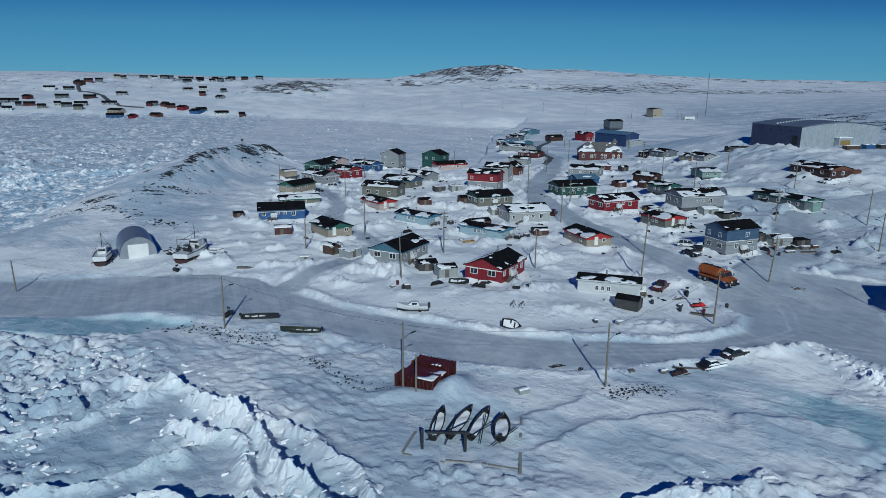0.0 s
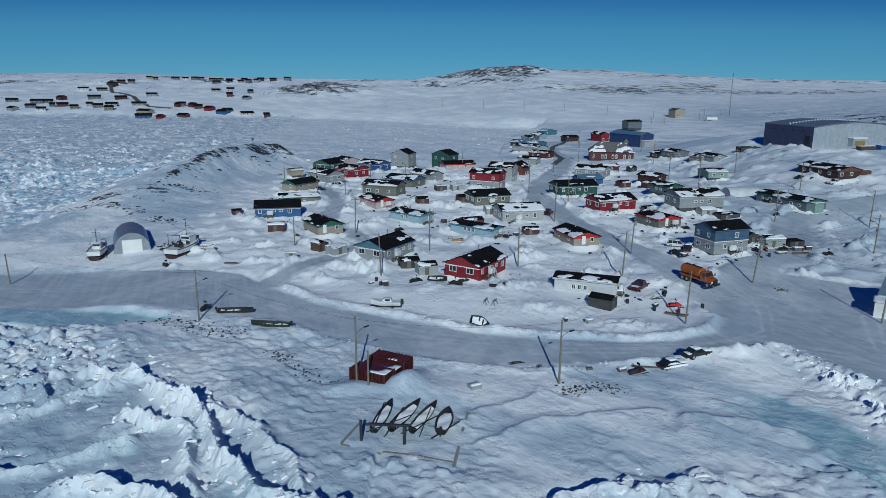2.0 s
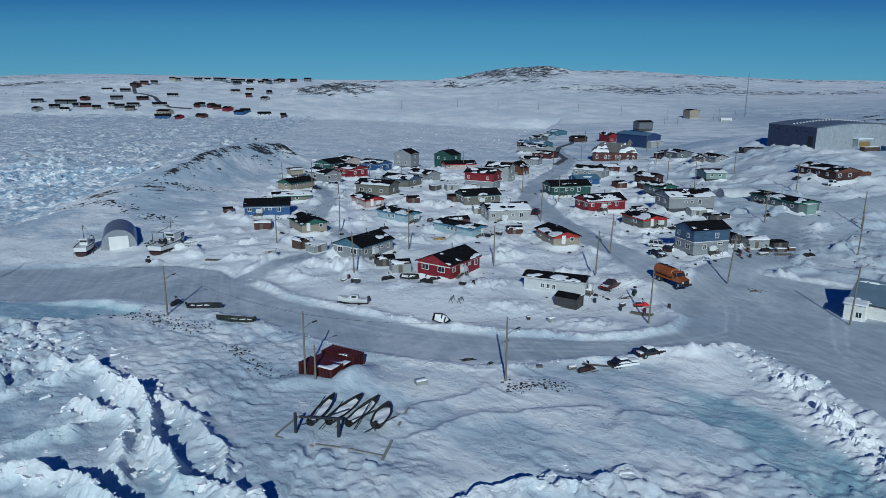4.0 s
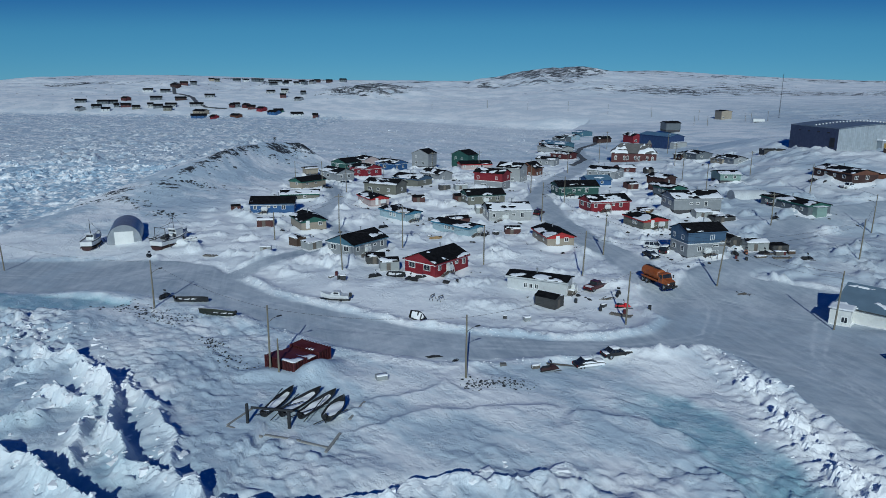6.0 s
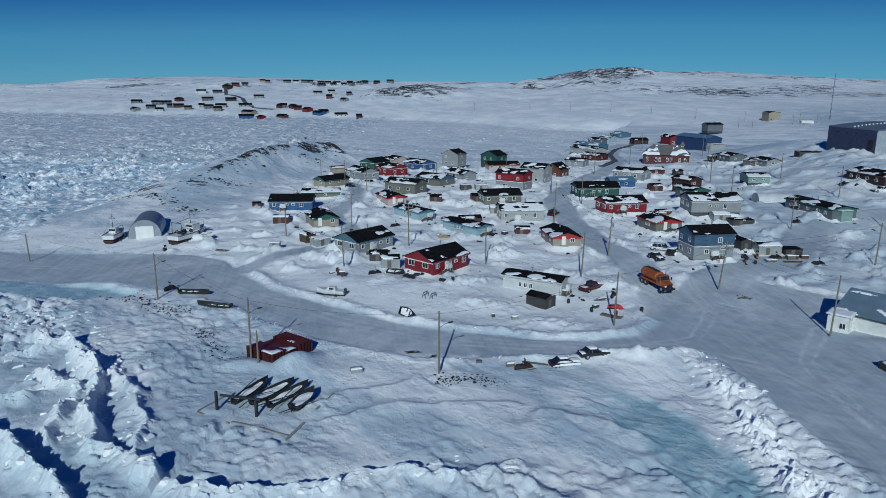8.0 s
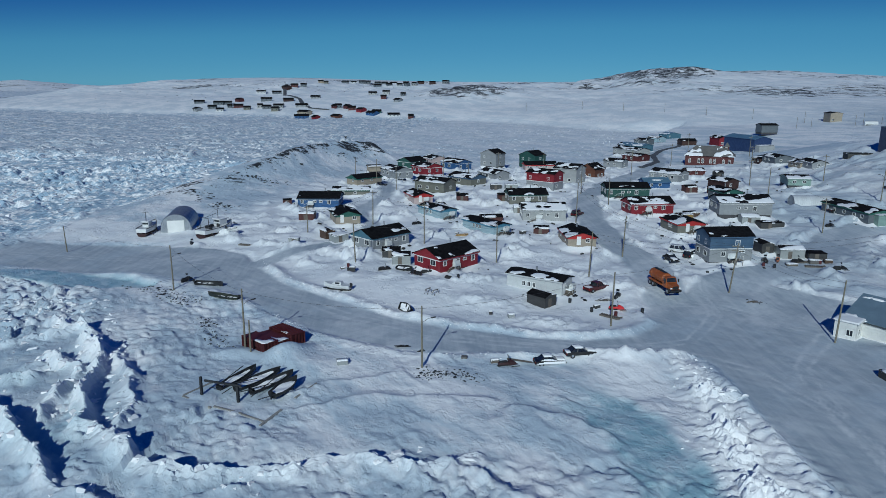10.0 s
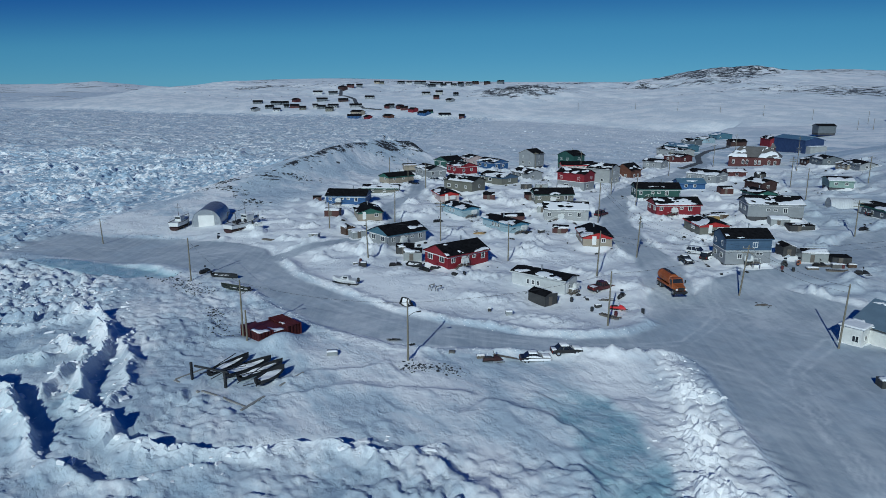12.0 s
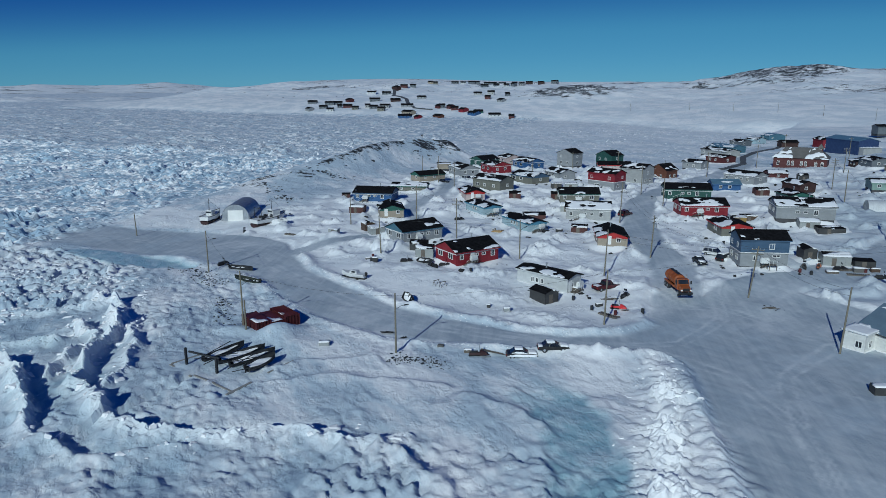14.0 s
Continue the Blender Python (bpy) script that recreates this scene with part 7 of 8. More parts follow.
def crate(x, y, yaw, a, b, h, mat, label, cover=0.5):
    th = tagged(new("crate"), label, "crate", group="crates")
    th.matrix_basis = pose(x, y, lie(x, y) - 0.1, 0, 0, yaw)
    part("box", boxed(0, 0, 0, a, b, h, bevel=0.03), mat, th)
    for px in (0.12, a - 0.22):
        part("batten", boxed(px, -0.03, 0.02, px + 0.1, 0.0, h - 0.02), mat, th)
    bm = snow_patch([(0, 0, h), (a, 0, h), (a, b, h), (0, b, h)], cover + 0.2, int(abs(x * 7)) % 90, 0.01, 0.14)
    snow_sheets(bm, th, "", "snow_cap")


def lumber(x, y, yaw, n, length, label, mat=None, spread=0.25):
    th = tagged(new("lumber_pile"), label, "lumber", group="lumber")
    th.matrix_basis = pose(x, y, lie(x, y), 0, 0, yaw)
    rnd = random.Random(int(x * 31 + y * 17))
    for k in range(n):
        m = pose(rnd.uniform(-spread, spread), 0.17 * (k % 6) - 0.4 + rnd.uniform(-0.04, 0.04) * spread * 4, 0.04 + 0.08 * (k // 6), rnd.uniform(-3, 3), rnd.uniform(-2, 2), rnd.uniform(-6, 6) * spread * 4)
        part("plank", boxed(0, 0, 0, length * rnd.uniform(0.7, 1.0), 0.14, 0.06, m=m), mat or WOOD, th)


for x, y, yaw in ((7.6, 131.4, 10), (-58.0, 144.6, -40), (8.6, 128.6, 160), (62.0, 160.6, 60), (77.0, 158.2, 100), (82.0, 160.2, 20), (47.0, 126.4, 75), (-2.0, 131.6, 30), (-37.4, 113.6, 80), (33.6, 168.0, 80), (-10.0, 176.0, 40), (18.0, 168.6, -20), (66.0, 183.0, 20), (-12.0, 206.0, 20), (88.4, 152.8, 10), (23.0, 194.0, 100), (-22.0, 250.0, 30), (96.0, 197.0, 40)):
    snowmobile(x, y, yaw)
snowmobile(46.2, 121.6, 10, paint("red_plastic", (0.5, 0.015, 0.02), 0.4), "bright red snowmobile among clutter")
snowmobile(79.2, 159.4, 80, paint("rust_orange", (0.22, 0.06, 0.02), 0.5), "rust-orange snowmobile by the sheds")
snowmobile(32.8, 90.8, 30, MAROONB, "maroon snowmobile beside the snowed-in cars")


def sawhorse(x, y, yaw):
    th = tagged(new("sawhorse"), "grey timber sawhorse standing in the snowy yard", "sawhorse", group="sawhorses")
    th.matrix_basis = pose(x, y, lie(x, y) - 0.1, 0, 0, yaw)
    part("rail", boxed(-0.75, -0.06, 0.98, 0.75, 0.06, 1.1), GREYWOOD, th)
    for px in (-0.6, 0.6):
        for s in (-1, 1):
            part("leg", rodded((px, s * 0.42, 0), (px, s * 0.04, 1.0), 0.05, sides=5), GREYWOOD, th)


sawhorse(13.0, 119.4, 70)
sawhorse(14.6, 119.0, 62)
for x, y, yaw in ((45.0, 118.6, -25), (-44.4, 145.2, 0), (84.2, 157.4, 5)):
    sled(x, y, yaw)
for x, y, k in ((43.4, 119.6, 0), (47.6, 119.2, 1), (52.0, 120.0, 0), (90.0, 111.6, 0), (92.6, 112.4, 0), (-8.6, 131.0, 1), (-7.4, 128.4, 0), (16.6, 127.6, 0), (76.0, 156.0, 1), (78.0, 155.2, 0), (87.6, 160.2, 1), (39.2, 122.6, 0), (60.0, 176.6, 0), (13.8, 203.6, 1)):
    barrel(x, y, (GREYHULL, RUSTRED)[k])
for x, y, yaw, a, b, h, m, l in ((-7.0, 128.0, 20, 1.2, 1.0, 0.9, CHAR, "dark crate in the snow by the road"), (-9.6, 129.6, 40, 1.0, 0.9, 0.5, GREYWOOD, "grey timber crate by the pole"), (27.0, 92.0, 10, 0.9, 0.7, 0.5, GREYWOOD, "grey crate beside the shore road"), (31.6, 91.6, 25, 1.2, 0.6, 0.6, WOOD, "slatted timber rack in the snow"),
                              (10.6, 84.6, 30, 1.6, 1.2, 0.7, PALE, "plastic tub drifted over with snow"), (88.6, 160.6, 10, 1.6, 1.2, 0.9, BROWNB, "brown crate by the open shed"), (80.8, 157.0, 14, 2.2, 1.2, 0.6, WOOD, "timber crate among snow-covered gear"), (85.6, 159.6, 14, 2.4, 1.2, 1.0, GREYWOOD, "grey timber box beside the road"),
                              (84.4, 101.6, 20, 2.6, 1.6, 1.2, CHAR, "dark wagon box by the hall"), (158.0, 272.0, 18, 7, 2.4, 1.8, BROWNB, "brown container before the sports hall"), (167.0, 274.6, 18, 5, 2.4, 1.8, C["blue"], "blue container before the sports hall"), (173.0, 275.0, 18, 9, 2.4, 1.8, CHAR, "dark container before the sports hall"),
                              (44.0, 121.0, 50, 1.2, 0.7, 0.7, CHAR, "dark box half buried beside the pickup"), (30.2, 111.3, 30, 1.1, 0.9, 0.8, PALE, "pale crate caked with snow near the road bank"), (26.4, 112.6, 10, 0.6, 0.5, 0.7, CHAR, "small dark box in the snowy yard"), (4.6, 168.0, 20, 1.0, 1.0, 0.4, WOOD, "low timber box beside the trailer"), (39.0, 126.0, 70, 1.2, 1.2, 1.0, WOOD, "tangled timber crate by the trailer door"), (21.5, 170.6, 50, 1.4, 1.2, 1.0, CHAR, "dark crate by the trailer steps"), (2.4, 186.6, 50, 1.4, 1.2, 1.0, CHAR, "dark crate by the blue trailer steps")):
    crate(x, y, yaw, a, b, h, m, l)
lumber(5.6, 166.4, 20, 24, 3.0, "loose heap of fresh yellow boards", paint("fresh_pine", (0.40, 0.27, 0.12), 0.8), 0.6)
lumber(83.2, 160.4, 15, 18, 3.4, "stack of weathered boards beside the shed")
lumber(33.6, 93.4, -6, 4, 4.6, "long dark planks lying on the road bank", WOOD, 0.1)
lumber(16.4, 94.0, 15, 7, 1.8, "heap of dark scrap boards by the lamp pole", RUBBER, 0.7)
lumber(20.1, 93.1, 70, 4, 1.2, "small heap of dark scrap in the snow", RUBBER, 0.7)
lumber(-32.6, 114.5, 8, 9, 2.2, "dark gear heaped on the shore canoe", RUBBER, 0.8)
lumber(-23.4, 106.9, -12, 8, 2.4, "dark boards and gear across the green canoe", GREENHULL, 0.8)
lumber(44.2, 124.6, 40, 8, 2.6, "scattered dark boards by the pickup", WOOD, 0.7)
lumber(70.6, 132.2, 30, 6, 2.0, "scattered dark boards on the crossroads mound", WOOD, 0.6)


# ---- the far village across the bay ----
def far_house(x, y, w, yaw, key, d=8.0, h=3.0, rise=1.9):
    w, h = w * 0.76, h * 0.9
    th = tagged(new("far_house"), {"red": "red", "maroon": "dark red", "slate": "slate-grey", "grey": "grey", "white": "white", "darkbrown": "dark brown", "brown": "brown", "olive": "olive-grey", "tan": "tan", "blue": "blue", "greenband": "green", "lightgrey": "light grey"}[key] + " wooden house across the frozen bay", "house", group="far village houses")
    th.matrix_basis = pose(x, y, float(base(np.array([x]), np.array([y]))[0]) + 0.7, 0, 0, yaw)
    part("wall", prism(w, d, h, rise, "a", z0=-3.5), C[key], th)
    for pts in ([(-.4, -.5, h - .2), (w + .4, -.5, h - .2), (w + .4, d / 2, h + rise), (-.4, d / 2, h + rise)], [(w + .4, d + .5, h - .2), (-.4, d + .5, h - .2), (-.4, d / 2, h + rise), (w + .4, d / 2, h + rise)]):
        part("roof", slab(pts, 0.25), ROOF, th)
    for k in range(max(2, int(w / 4))):
        part("window", boxed(w * (k + 0.5) / max(2, int(w / 4)) - 0.6, -0.06, 1.0, w * (k + 0.5) / max(2, int(w / 4)) + 0.6, 0.0, 2.1), GLASS, th)


# red houses mostly take maroon here: the muting by haze is put into the paint
far_house(-572, 854, 17, 24, "slate", 9, 3.0)
far_house(-529, 791, 11, -20, "grey", 9, 3.3)
far_house(-518, 808, 14, 24, "slate", 8, 3.0)
far_house(-532, 841, 18, 18, "slate", 9, 3.8)
far_house(-522, 847, 17, 30, "slate", 8, 3.0)
far_house(-493, 790, 12, 28, "white", 10, 3.3)
far_house(-495, 819, 8, 30, "slate", 8, 3.0)
far_house(-487, 821, 16, 30, "maroon", 8, 3.0)
far_house(-524, 882, 12, -20, "maroon", 9, 3.3)
far_house(-462, 805, 11, 24, "olive", 8, 3.3)
far_house(-451, 821, 9, 30, "lightgrey", 10, 3.8)
far_house(-485, 887, 20, 30, "slate", 8, 3.8)
far_house(-571, 1017, 19, 30, "white", 10, 3.3)
far_house(-550, 1030, 19, 28, "slate", 8, 3.0)
far_house(-439, 813, 14, 24, "slate", 9, 3.3)
far_house(-429, 823, 17, 18, "grey", 10, 3.3)
far_house(-417, 797, 12, 18, "olive", 9, 3.8)
far_house(-560, 1079, 20, -20, "darkbrown", 9, 3.8)
far_house(-552, 1096, 16, 24, "maroon", 9, 3.3)
far_house(-545, 1118, 14, 28, "slate", 9, 3.3)
far_house(-448, 886, 18, 36, "darkbrown", 8, 3.0)
far_house(-400, 831, 21, 30, "grey", 9, 3.0)
far_house(-421, 914, 17, 18, "grey", 8, 3.3)
far_house(-373, 784, 23, -20, "tan", 9, 3.8)
far_house(-354, 742, 22, 28, "blue", 10, 3.3)
far_house(-329, 736, 7, -20, "red", 9, 3.0)
far_house(-348, 829, 10, -20, "maroon", 8, 3.0)
far_house(-341, 828, 10, 36, "slate", 8, 3.8)
far_house(-330, 826, 9, -20, "maroon", 9, 3.3)
far_house(-318, 815, 12, 24, "maroon", 9, 3.3)
far_house(-303, 805, 11, -20, "red", 10, 3.3)
far_house(-283, 788, 17, -20, "blue", 10, 3.0)
far_house(-276, 793, 14, 30, "greenband", 8, 3.0)
far_house(-318, 764, 15, -20, "brown", 8, 3.3)
far_house(-249, 775, 18, 28, "white", 10, 3.0)
far_house(-222, 769, 8, 18, "maroon", 9, 3.0)
far_house(-349, 958, 15, 30, "lightgrey", 9, 3.0)
far_house(-331, 965, 13, 18, "lightgrey", 9, 3.8)
far_house(-313, 912, 10, 18, "maroon", 9, 3.8)
far_house(-285, 888, 11, -20, "grey", 9, 3.0)
far_house(-291, 936, 8, 30, "slate", 9, 3.3)
far_house(-565, 1226, 13, 24, "tan", 10, 3.3)
far_house(-553, 1226, 11, 28, "olive", 10, 3.0)
far_house(-571, 1345, 19, 30, "slate", 10, 3.0)
far_house(-541, 1325, 14, 36, "white", 9, 3.0)
far_house(-528, 1335, 17, 30, "slate", 9, 3.8)
far_house(-519, 1345, 14, 24, "slate", 9, 3.8)
far_house(-497, 1341, 16, 18, "slate", 9, 3.0)
far_house(-407, 1120, 16, 36, "slate", 8, 3.3)
far_house(-483, 1345, 16, 30, "slate", 9, 3.8)
far_house(-466, 1345, 19, 18, "darkbrown", 9, 3.0)
far_house(-388, 1130, 12, 36, "slate", 8, 3.0)
far_house(-371, 1131, 12, 18, "grey", 8, 3.0)
far_house(-360, 1135, 10, -20, "slate", 8, 3.8)
far_house(-351, 1149, 12, -20, "grey", 8, 3.8)
far_house(-420, 1298, 14, 19, "darkbrown", 9, 4.2)
far_house(-389, 1298, 15, 32, "darkbrown", 9, 4.2)
far_house(-365, 1298, 14, 30, "darkbrown", 9, 4.2)
far_house(-341, 1298, 16, 5, "slate", 9, 4.2)


def strip(label, line, wide, mat, lift=0.25):
    """A ribbon of road laid over the ground."""
    pts = []
    for (ax, ay), (bx, by) in zip(line, line[1:]):
        n = max(2, int(math.dist((ax, ay), (bx, by)) / 6))
        pts += [(ax + (bx - ax) * k / n, ay + (by - ay) * k / n) for k in range(n)]
    pts.append(line[-1])
    bm = bmesh.new()
    rows = []
    for k, (px, py) in enumerate(pts):
        q, r = pts[max(0, k - 1)], pts[min(len(pts) - 1, k + 1)]
        d = Vector((r[0] - q[0], r[1] - q[1])).normalized()
        w = wide * (0.5 + 0.18 * float(perlin(px / 9, py / 9, 88)))
        ends = [(px - d.y * w, py + d.x * w), (px + d.y * w, py - d.x * w)]
        zz = max(lie(*e) for e in ends) + lift
        rows.append([bm.verts.new((*e, zz)) for e in ends])
    for a, b in zip(rows, rows[1:]):
        bm.faces.new((a[0], a[1], b[1], b[0]))
    ext = bmesh.ops.extrude_face_region(bm, geom=bm.faces[:])
    bmesh.ops.translate(bm, vec=(0, 0, -0.5), verts=[v for v in ext["geom"] if isinstance(v, bmesh.types.BMVert)])
    bmesh.ops.recalc_face_normals(bm, faces=bm.faces[:])
    return tagged(part("road", bm, mat), label, "road", kind="structure")


ASPHALT = paint("bare_gravel_road", (0.075, 0.08, 0.09), 0.9, 0.3, 0.0, 0.3)


# ---- stones, ice rubble and snow lumps ----
def lumps(name, label, places, size, mat, flat=0.6, seed=5, sink=0.25, category="ice"):
    """Many angular blocks in one mesh: places is an array of x, y; size the range of their widths."""
    rng = np.random.default_rng(seed)
    n = len(places)
    z = lies(places[:, 0], places[:, 1])
    s = size[0] * (size[1] / size[0]) ** (rng.random(n) ** 1.8)
    corner = np.array([(x, y, h) for h in (-0.5, 0.5) for x, y in ((-0.5, -0.5), (0.5, -0.5), (0.5, 0.5), (-0.5, 0.5))])
    v = corner[None] * (1 + rng.uniform(-0.35, 0.35, (n, 8, 3)))
    v[:, 4:, :2] *= rng.uniform(0.45, 0.95, (n, 1, 1))
    v *= (s[:, None] * np.stack([rng.uniform(0.7, 1.4, n), rng.uniform(0.6, 1.1, n), flat * rng.uniform(0.5, 1.2, n)], 1))[:, None]
    a, b = rng.uniform(0, 2 * np.pi, n), rng.normal(0, 0.35, n)
    ca, sa, cb, sb = np.cos(a), np.sin(a), np.cos(b), np.sin(b)
    x, y, h = v[..., 0], v[..., 1], v[..., 2]
    y, h = y * cb[:, None] - h * sb[:, None], y * sb[:, None] + h * cb[:, None]
    x, y = x * ca[:, None] - y * sa[:, None], x * sa[:, None] + y * ca[:, None]
    co = np.stack([x + places[:, :1], y + places[:, 1:2], h + (z + s * flat * (0.5 - sink))[:, None]], -1).reshape(-1, 3)
    faces = np.array([(3, 2, 1, 0), (4, 5, 6, 7), (0, 1, 5, 4), (1, 2, 6, 5), (2, 3, 7, 6), (3, 0, 4, 7)])
    idx = (np.arange(n)[:, None, None] * 8 + faces[None]).reshape(-1, 4)
    me = bpy.data.meshes.new(name)
    me.from_pydata(co.tolist(), [], idx.tolist())
    me.materials.append(mat)
    return tagged(new(name, me), label, category, kind="stuff")


def scattered(line, n, spread, seed):
    rng = np.random.default_rng(seed)
    lens = np.array([math.dist(p, q) for p, q in zip(line, line[1:])])
    k = rng.choice(len(lens), n, p=lens / lens.sum())
    u = rng.random(n)
    p, q = np.array(line)[k], np.array(line)[k + 1]
    return p + (q - p) * u[:, None] + rng.normal(0, spread, (n, 2))


def filled(x0, y0, x1, y1, n, seed, keep=None):
    rng = np.random.default_rng(seed)
    p = np.stack([rng.uniform(x0, x1, n), rng.uniform(y0, y1, n)], 1)
    return p if keep is None else p[keep(p[:, 0], p[:, 1], rng.random(n))]


def stone_material():
    t = Tree("dark_stone")
    c = t.mix(t.ramp(t.noise(1.4, 6, 0.7), 0.35, 0.7), (0.014, 0.017, 0.022), (0.05, 0.056, 0.066))
    t.set(Base_Color=c, Roughness=0.9)
    t.bump(t.noise(5, 5), 0.6, 0.08)
    return t.mat


STONE = stone_material()
lumps("ridge_ice", "broken ice blocks along the pressure ridges", np.concatenate([scattered(r[0], int(1.4 * r[1] * len(r[0])), 0.8, 300 + n) for n, r in enumerate(RIDGES) if r[1] > 0.7]), (0.4, 1.5), SNOW, 0.42, 1, 0.68)
lumps("bank_lumps", "ploughed snow lumps along the pond bank", scattered(BERM[3:], 300, 2.1, 320), (0.14, 0.8), SNOW, 0.5, 2, 0.68, category="snow")
lumps("road_lumps", "ploughed snow lumps along the road edges", np.concatenate([scattered([(px, py - 1.4) for px, py in NEAR_BANK[4:14]], 420, 0.7, 330), scattered([(px, py + 1.5) for px, py in INNER_BANK[4:14]], 520, 0.7, 340)]), (0.10, 0.26), SNOW, 0.5, 3, 0.62, category="snow")
lumps("shore_ice", "jumbled ice blocks of the landfast ice", filled(-80, 46, -8, 100, 2600, 350, lambda x, y, r: (y - 100 + 0.95 * np.clip(x + 45, -40, 40) < 2) & (r < 0.06 + 0.7 * ((perlin(x / 10, y / 10, 39) > 0.2) | (x < -46)))), (0.35, 1.3), SNOW, 0.45, 4, 0.66)
lumps("sea_ice", "rough pack ice with upturned blocks", filled(-330, 100, -98, 420, 5000, 351, lambda x, y, r: (x + 0.12 * (y - 200) < -112) & (r < 0.15 + 0.85 * (perlin(x / 9, y / 9, 93) > 0.1))), (0.5, 1.8), SNOW, 0.45, 5, 0.5)
lumps("bay_ice", "rough ice blocks on the frozen bay", filled(-330, 345, 60, 640, 2200, 352, lambda x, y, r: (y > back_shore(x) + 8) & (r < 0.2 + 0.8 * (perlin(x / 14, y / 14, 94) > 0.15))), (0.8, 2.0), SNOW, 0.14, 6, 0.45)
lumps("shore_stones", "dark bare stones along the shore", np.concatenate([scattered([(-46, 111), (-36, 107.5), (-27, 103)], 330, 1.5, 360), scattered([(-20, 97), (-14, 90), (-8, 86)], 150, 0.9, 361), scattered([(22.5, 85.5), (26, 86.5), (31, 86.8)], 170, 0.9, 362), scattered([(70, 133), (73, 133)], 14, 0.6, 363)]), (0.12, 0.46), STONE, 0.45, 7, 0.4, "stones")
lumps("knoll_rock", "dark bedrock ledges on the knoll", np.concatenate([scattered([(-93, 196), (-90, 222), (-90, 255), (-88, 280)], 90, 2.6, 370), scattered([(-83, 278), (-79, 300), (-80, 314)], 90, 3.0, 371), scattered([(-94, 222), (-76, 222)], 60, 2.0, 372), scattered([(-112, 198), (-92, 196), (-84, 188)], 60, 2.4, 373), scattered([(-80, 184), (-70, 181)], 60, 1.4, 374), scattered([(-64, 158), (-60, 163)], 60, 1.4, 375)]), (0.3, 1.3), STONE, 0.3, 8, 0.45, "rock")
lumps("hill_rock", "dark rock outcrops on the far hills", np.concatenate([scattered([(-235, 950), (-205, 980), (-175, 1010)], 700, 24, 380), scattered([(20, 1360), (90, 1390), (150, 1370)], 420, 34, 381), scattered([(-700, 980), (-420, 1240)], 200, 90, 383), scattered([(230, 360), (330, 470)], 160, 30, 384)]), (0.6, 2.2), STONE, 0.35, 10, 0.3, "rock")


# ---- the road out and the mast on the hill ----
strip("bare dark road through the far end of the village", [(47, 318), (54, 345), (52, 375), (56, 405), (66, 432), (68, 452)], 2.6, ASPHALT)
strip("dark road winding up through the far village", [(-346, 815), (-377, 827), (-407, 863), (-442, 920), (-497, 976), (-563, 1095), (-572, 1137)], 5, ASPHALT, 0.6)
mast = tagged(new("radio_mast"), "slender lattice radio mast on the hill", "mast")
mast.matrix_basis = pose(226, 606, lie(226, 606) - 1)
bm = bmesh.new()
for k in range(3):
    c, s = 0.35 * math.cos(2.1 * k), 0.35 * math.sin(2.1 * k)
    rod(bm, (c, s, 0), (c * 0.5, s * 0.5, 36), 0.065, 0.05, 6)
part("leg", bm, DARK, mast)
bm = bmesh.new()
for k in range(34):
    a, b = 2.1 * (k % 3), 2.1 * ((k + 1) % 3)
    rod(bm, (0.33 * math.cos(a), 0.33 * math.sin(a), k + 0.5), (0.33 * math.cos(b), 0.33 * math.sin(b), k + 1.5), 0.035, sides=4)
part("lattice", bm, DARK, mast)
for n, (px, py, h) in enumerate(((-25, 780, 9), (20, 745, 9), (60, 705, 9), (95, 668, 9), (130, 640, 9), (165, 615, 9), (200, 590, 9), (150, 560, 8), (158, 552, 8), (190, 570, 8), (208, 575, 8), (-90, 800, 9))):
    pole(px, py, h, z=float(base(np.array([px * 1.0]), np.array([py * 1.0]))[0]) - 0.4)
tank = tagged(new("fuel_tank"), "white horizontal fuel tank on the hill", "tank")
tank.matrix_basis = pose(196, 572, lie(196, 572) + 0.8, 0, 0, 10)
part("shell", rodded((0, 0, 0.8), (9, 0, 0.8), 1.5, 1.5, 16), TANK, tank)
part("cradle", boxed(1, -1.2, -2, 8, 1.2, 0.2), DARK, tank)


# ---- the beacon on the knoll ----
beacon = tagged(new("beacon"), "small dark crossed-board beacon on a post on the knoll", "beacon")
beacon.matrix_basis = pose(-86.0, 300.0, lie(-86, 300) - 0.2, 0, 0, 12)
part("post", rodded((0, 0, 0), (0, 0, 2.4), 0.09, 0.07, 8), DARK, beacon)
for tilt in (38, -38):
    part("board", boxed(-0.7, -0.05, -0.16, 0.7, 0.05, 0.16, m=pose(0, -0.12 - 0.002 * tilt, 2.0, 0, tilt, 0)), DARK, beacon)


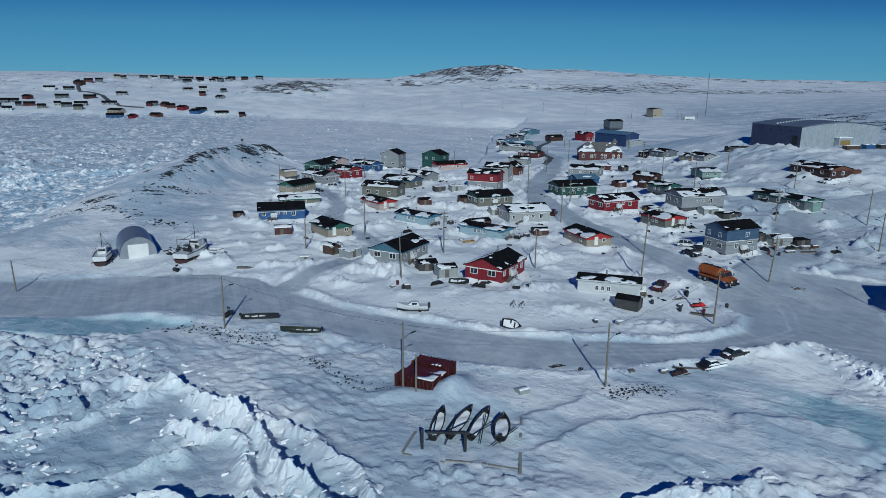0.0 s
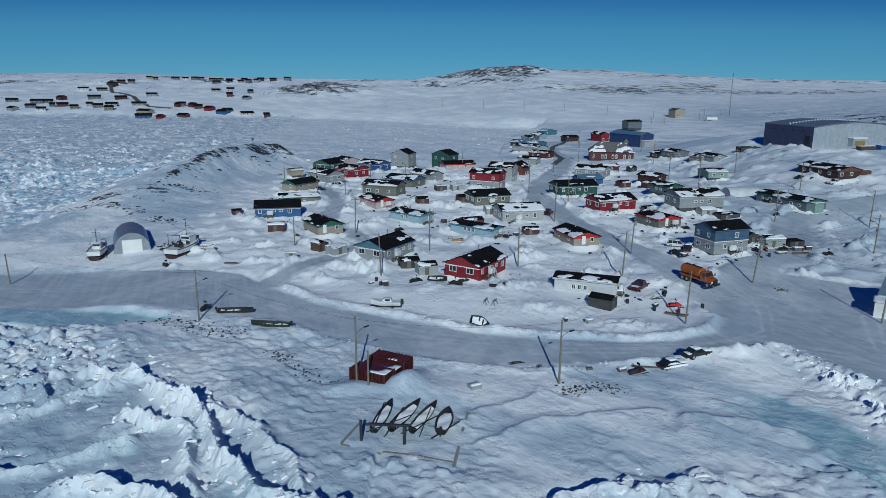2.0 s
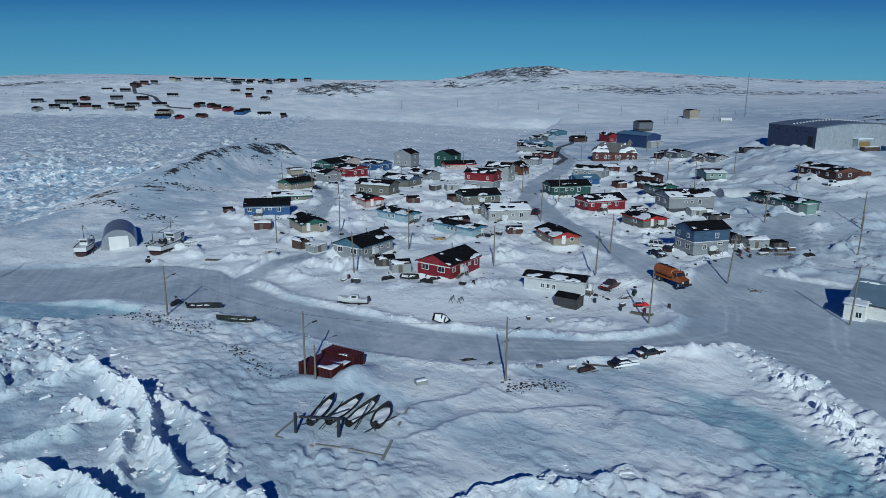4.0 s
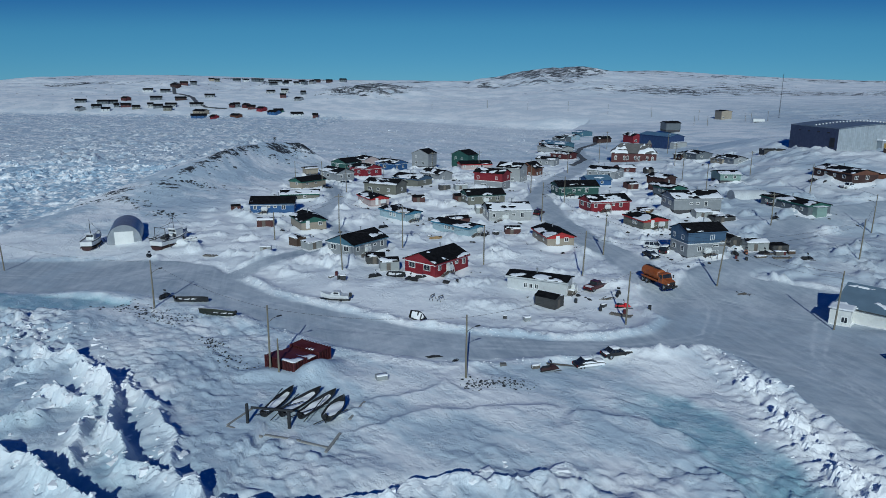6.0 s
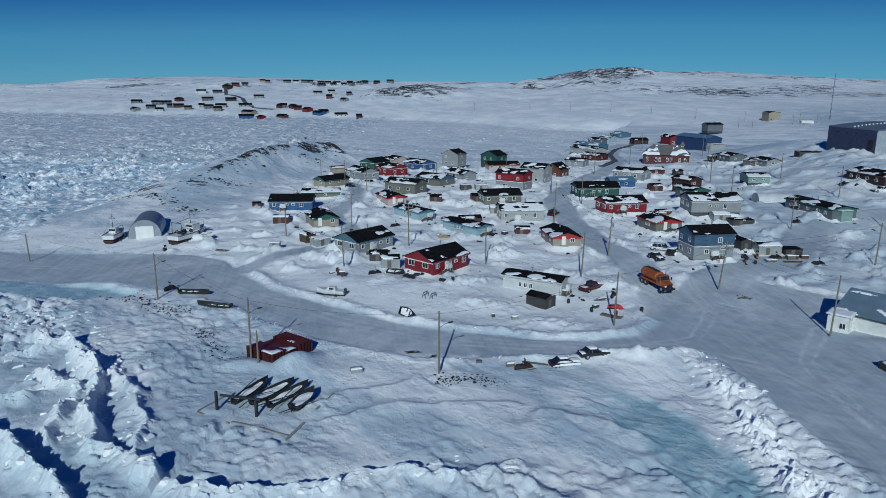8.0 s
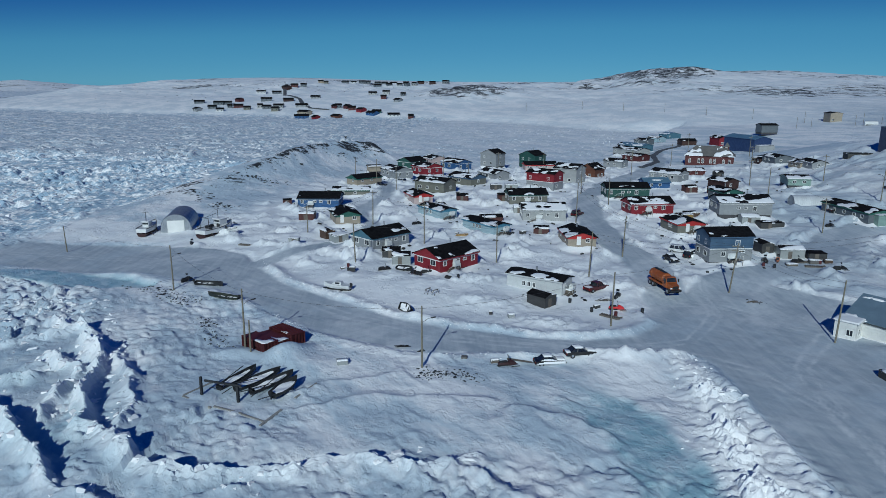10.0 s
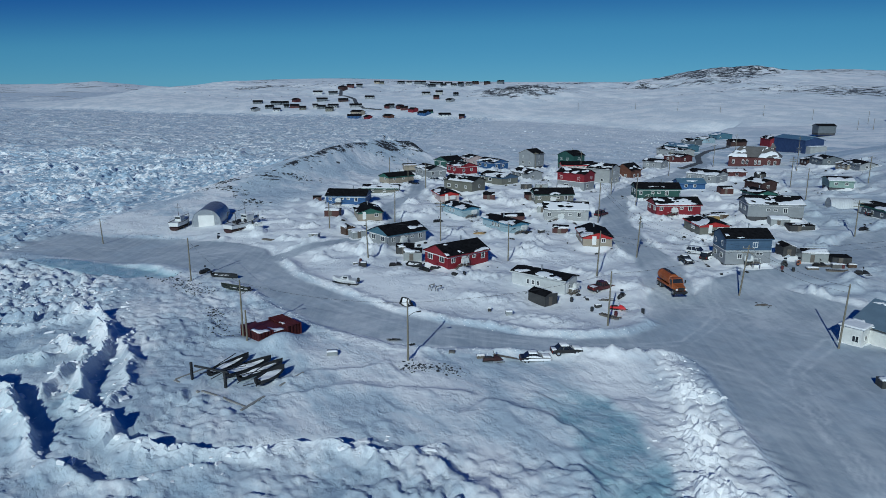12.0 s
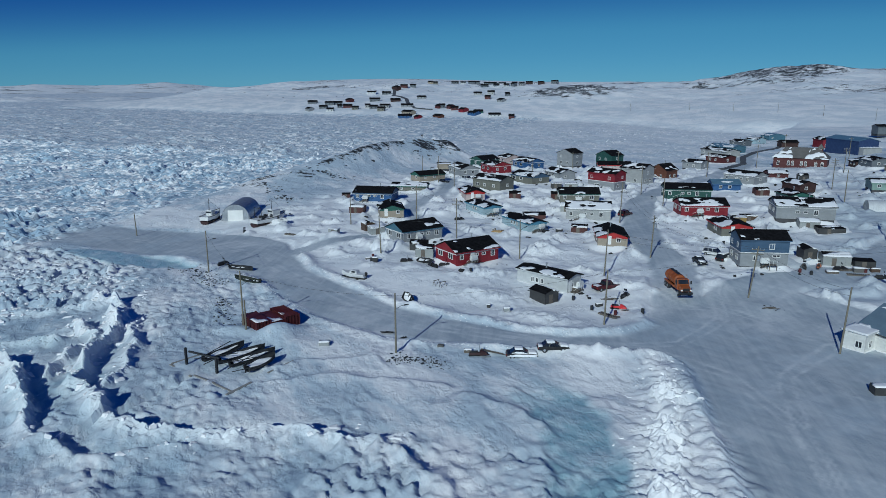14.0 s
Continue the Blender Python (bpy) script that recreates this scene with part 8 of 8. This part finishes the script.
# ---- drifts banked against the walls ----
def wall_drifts():
    """Snow blown up against every house: a collar from the wall out to the ground, as one soft mesh."""
    homes = [o for o in scene.objects if o.name.split(".")[0] in ("house", "shed", "hall", "entrance_hut") and o.matrix_basis.translation.y < 420]
    verts, quads = [], []
    steps_out = (-0.25, 0.05, 0.5, 1.0, 1.6, 2.4)
    for n, ob in enumerate(homes):
        walls = [o for o in ob.children if o.name.split(".")[0] == "wall"]
        xs, ys = [v.co.x for v in walls[0].data.vertices], [v.co.y for v in walls[0].data.vertices]
        a, b, small = max(xs), max(ys), ob.name.startswith("shed")
        top = (0.30 if small else 0.42) + ob.matrix_basis.translation.z
        per, first = 44, len(verts)
        ring = []
        for k in range(per):
            u = k / per * 2 * (a + b)
            p, out = ((u, 0), (0, -1)) if u < a else ((a, u - a), (1, 0)) if u < a + b else ((2 * a + b - u, b), (0, 1)) if u < 2 * a + b else ((0, 2 * (a + b) - u), (-1, 0))
            cx, cy = p[0] - a / 2, p[1] - b / 2
            ln = math.hypot(cx / a, cy / b) or 1
            out = Vector((out[0] + 0.6 * cx / a / ln, out[1] + 0.6 * cy / b / ln)).normalized()
            ring.append((p, out))
        pts = [[ob.matrix_basis @ Vector((p[0] + out[0] * d, p[1] + out[1] * d, 0)) for d in steps_out] for p, out in ring]
        px, py = np.array([[q.x for q in r] for r in pts]), np.array([[q.y for q in r] for r in pts])
        ground_z = lies(px.ravel(), py.ravel()).reshape(px.shape)
        swell = 0.45 + 0.75 * ss(-0.4, 0.5, perlin(px / 4.0, py / 4.0, 150)) + 0.3 * perlin(px / 1.3, py / 1.3, 151)
        fade = np.interp(steps_out, [-0.25, 0.3, 2.4], [1.0, 0.85, 0.0])[None, :]
        rise = np.clip(top - ground_z, 0.05, 1.5) * (0.55 + 0.6 * (swell - 0.45))
        zz = ground_z - 0.12 + (rise + 0.12) * fade ** 1.4
        verts += [(float(px[i, j]), float(py[i, j]), float(zz[i, j])) for i in range(per) for j in range(len(steps_out))]
        m = len(steps_out)
        quads += [(first + i * m + j, first + (i + 1) % per * m + j, first + (i + 1) % per * m + j + 1, first + i * m + j + 1) for i in range(per) for j in range(m - 1)]
    me = bpy.data.meshes.new("wall_drifts")
    me.from_pydata(verts, [], [q[::-1] for q in quads])
    me.polygons.foreach_set("use_smooth", np.ones(len(quads), bool))
    me.materials.append(SNOW)
    return tagged(new("wall_drifts", me), "soft white snow banked against the house walls", "snow", kind="stuff")


wall_drifts()


# ---- half-buried odds and ends round the houses ----
rng = np.random.default_rng(41)
spots = []
for ob in [o for o in scene.objects if o.name.split(".")[0] == "house" and o.matrix_basis.translation.y < 300]:
    for k in range(6):
        p = ob.matrix_basis @ Vector((rng.uniform(-3, 11), -rng.uniform(1.2, 4.5), 0)) if k < 4 else ob.matrix_basis @ Vector((-rng.uniform(1.2, 4.0), rng.uniform(0, 9), 0))
        spots.append((p.x, p.y))
lumps("yard_clutter", "dark half-buried odds and ends beside the houses", np.array(spots), (0.35, 1.3), RUBBER, 0.45, 12, 0.4, "clutter")
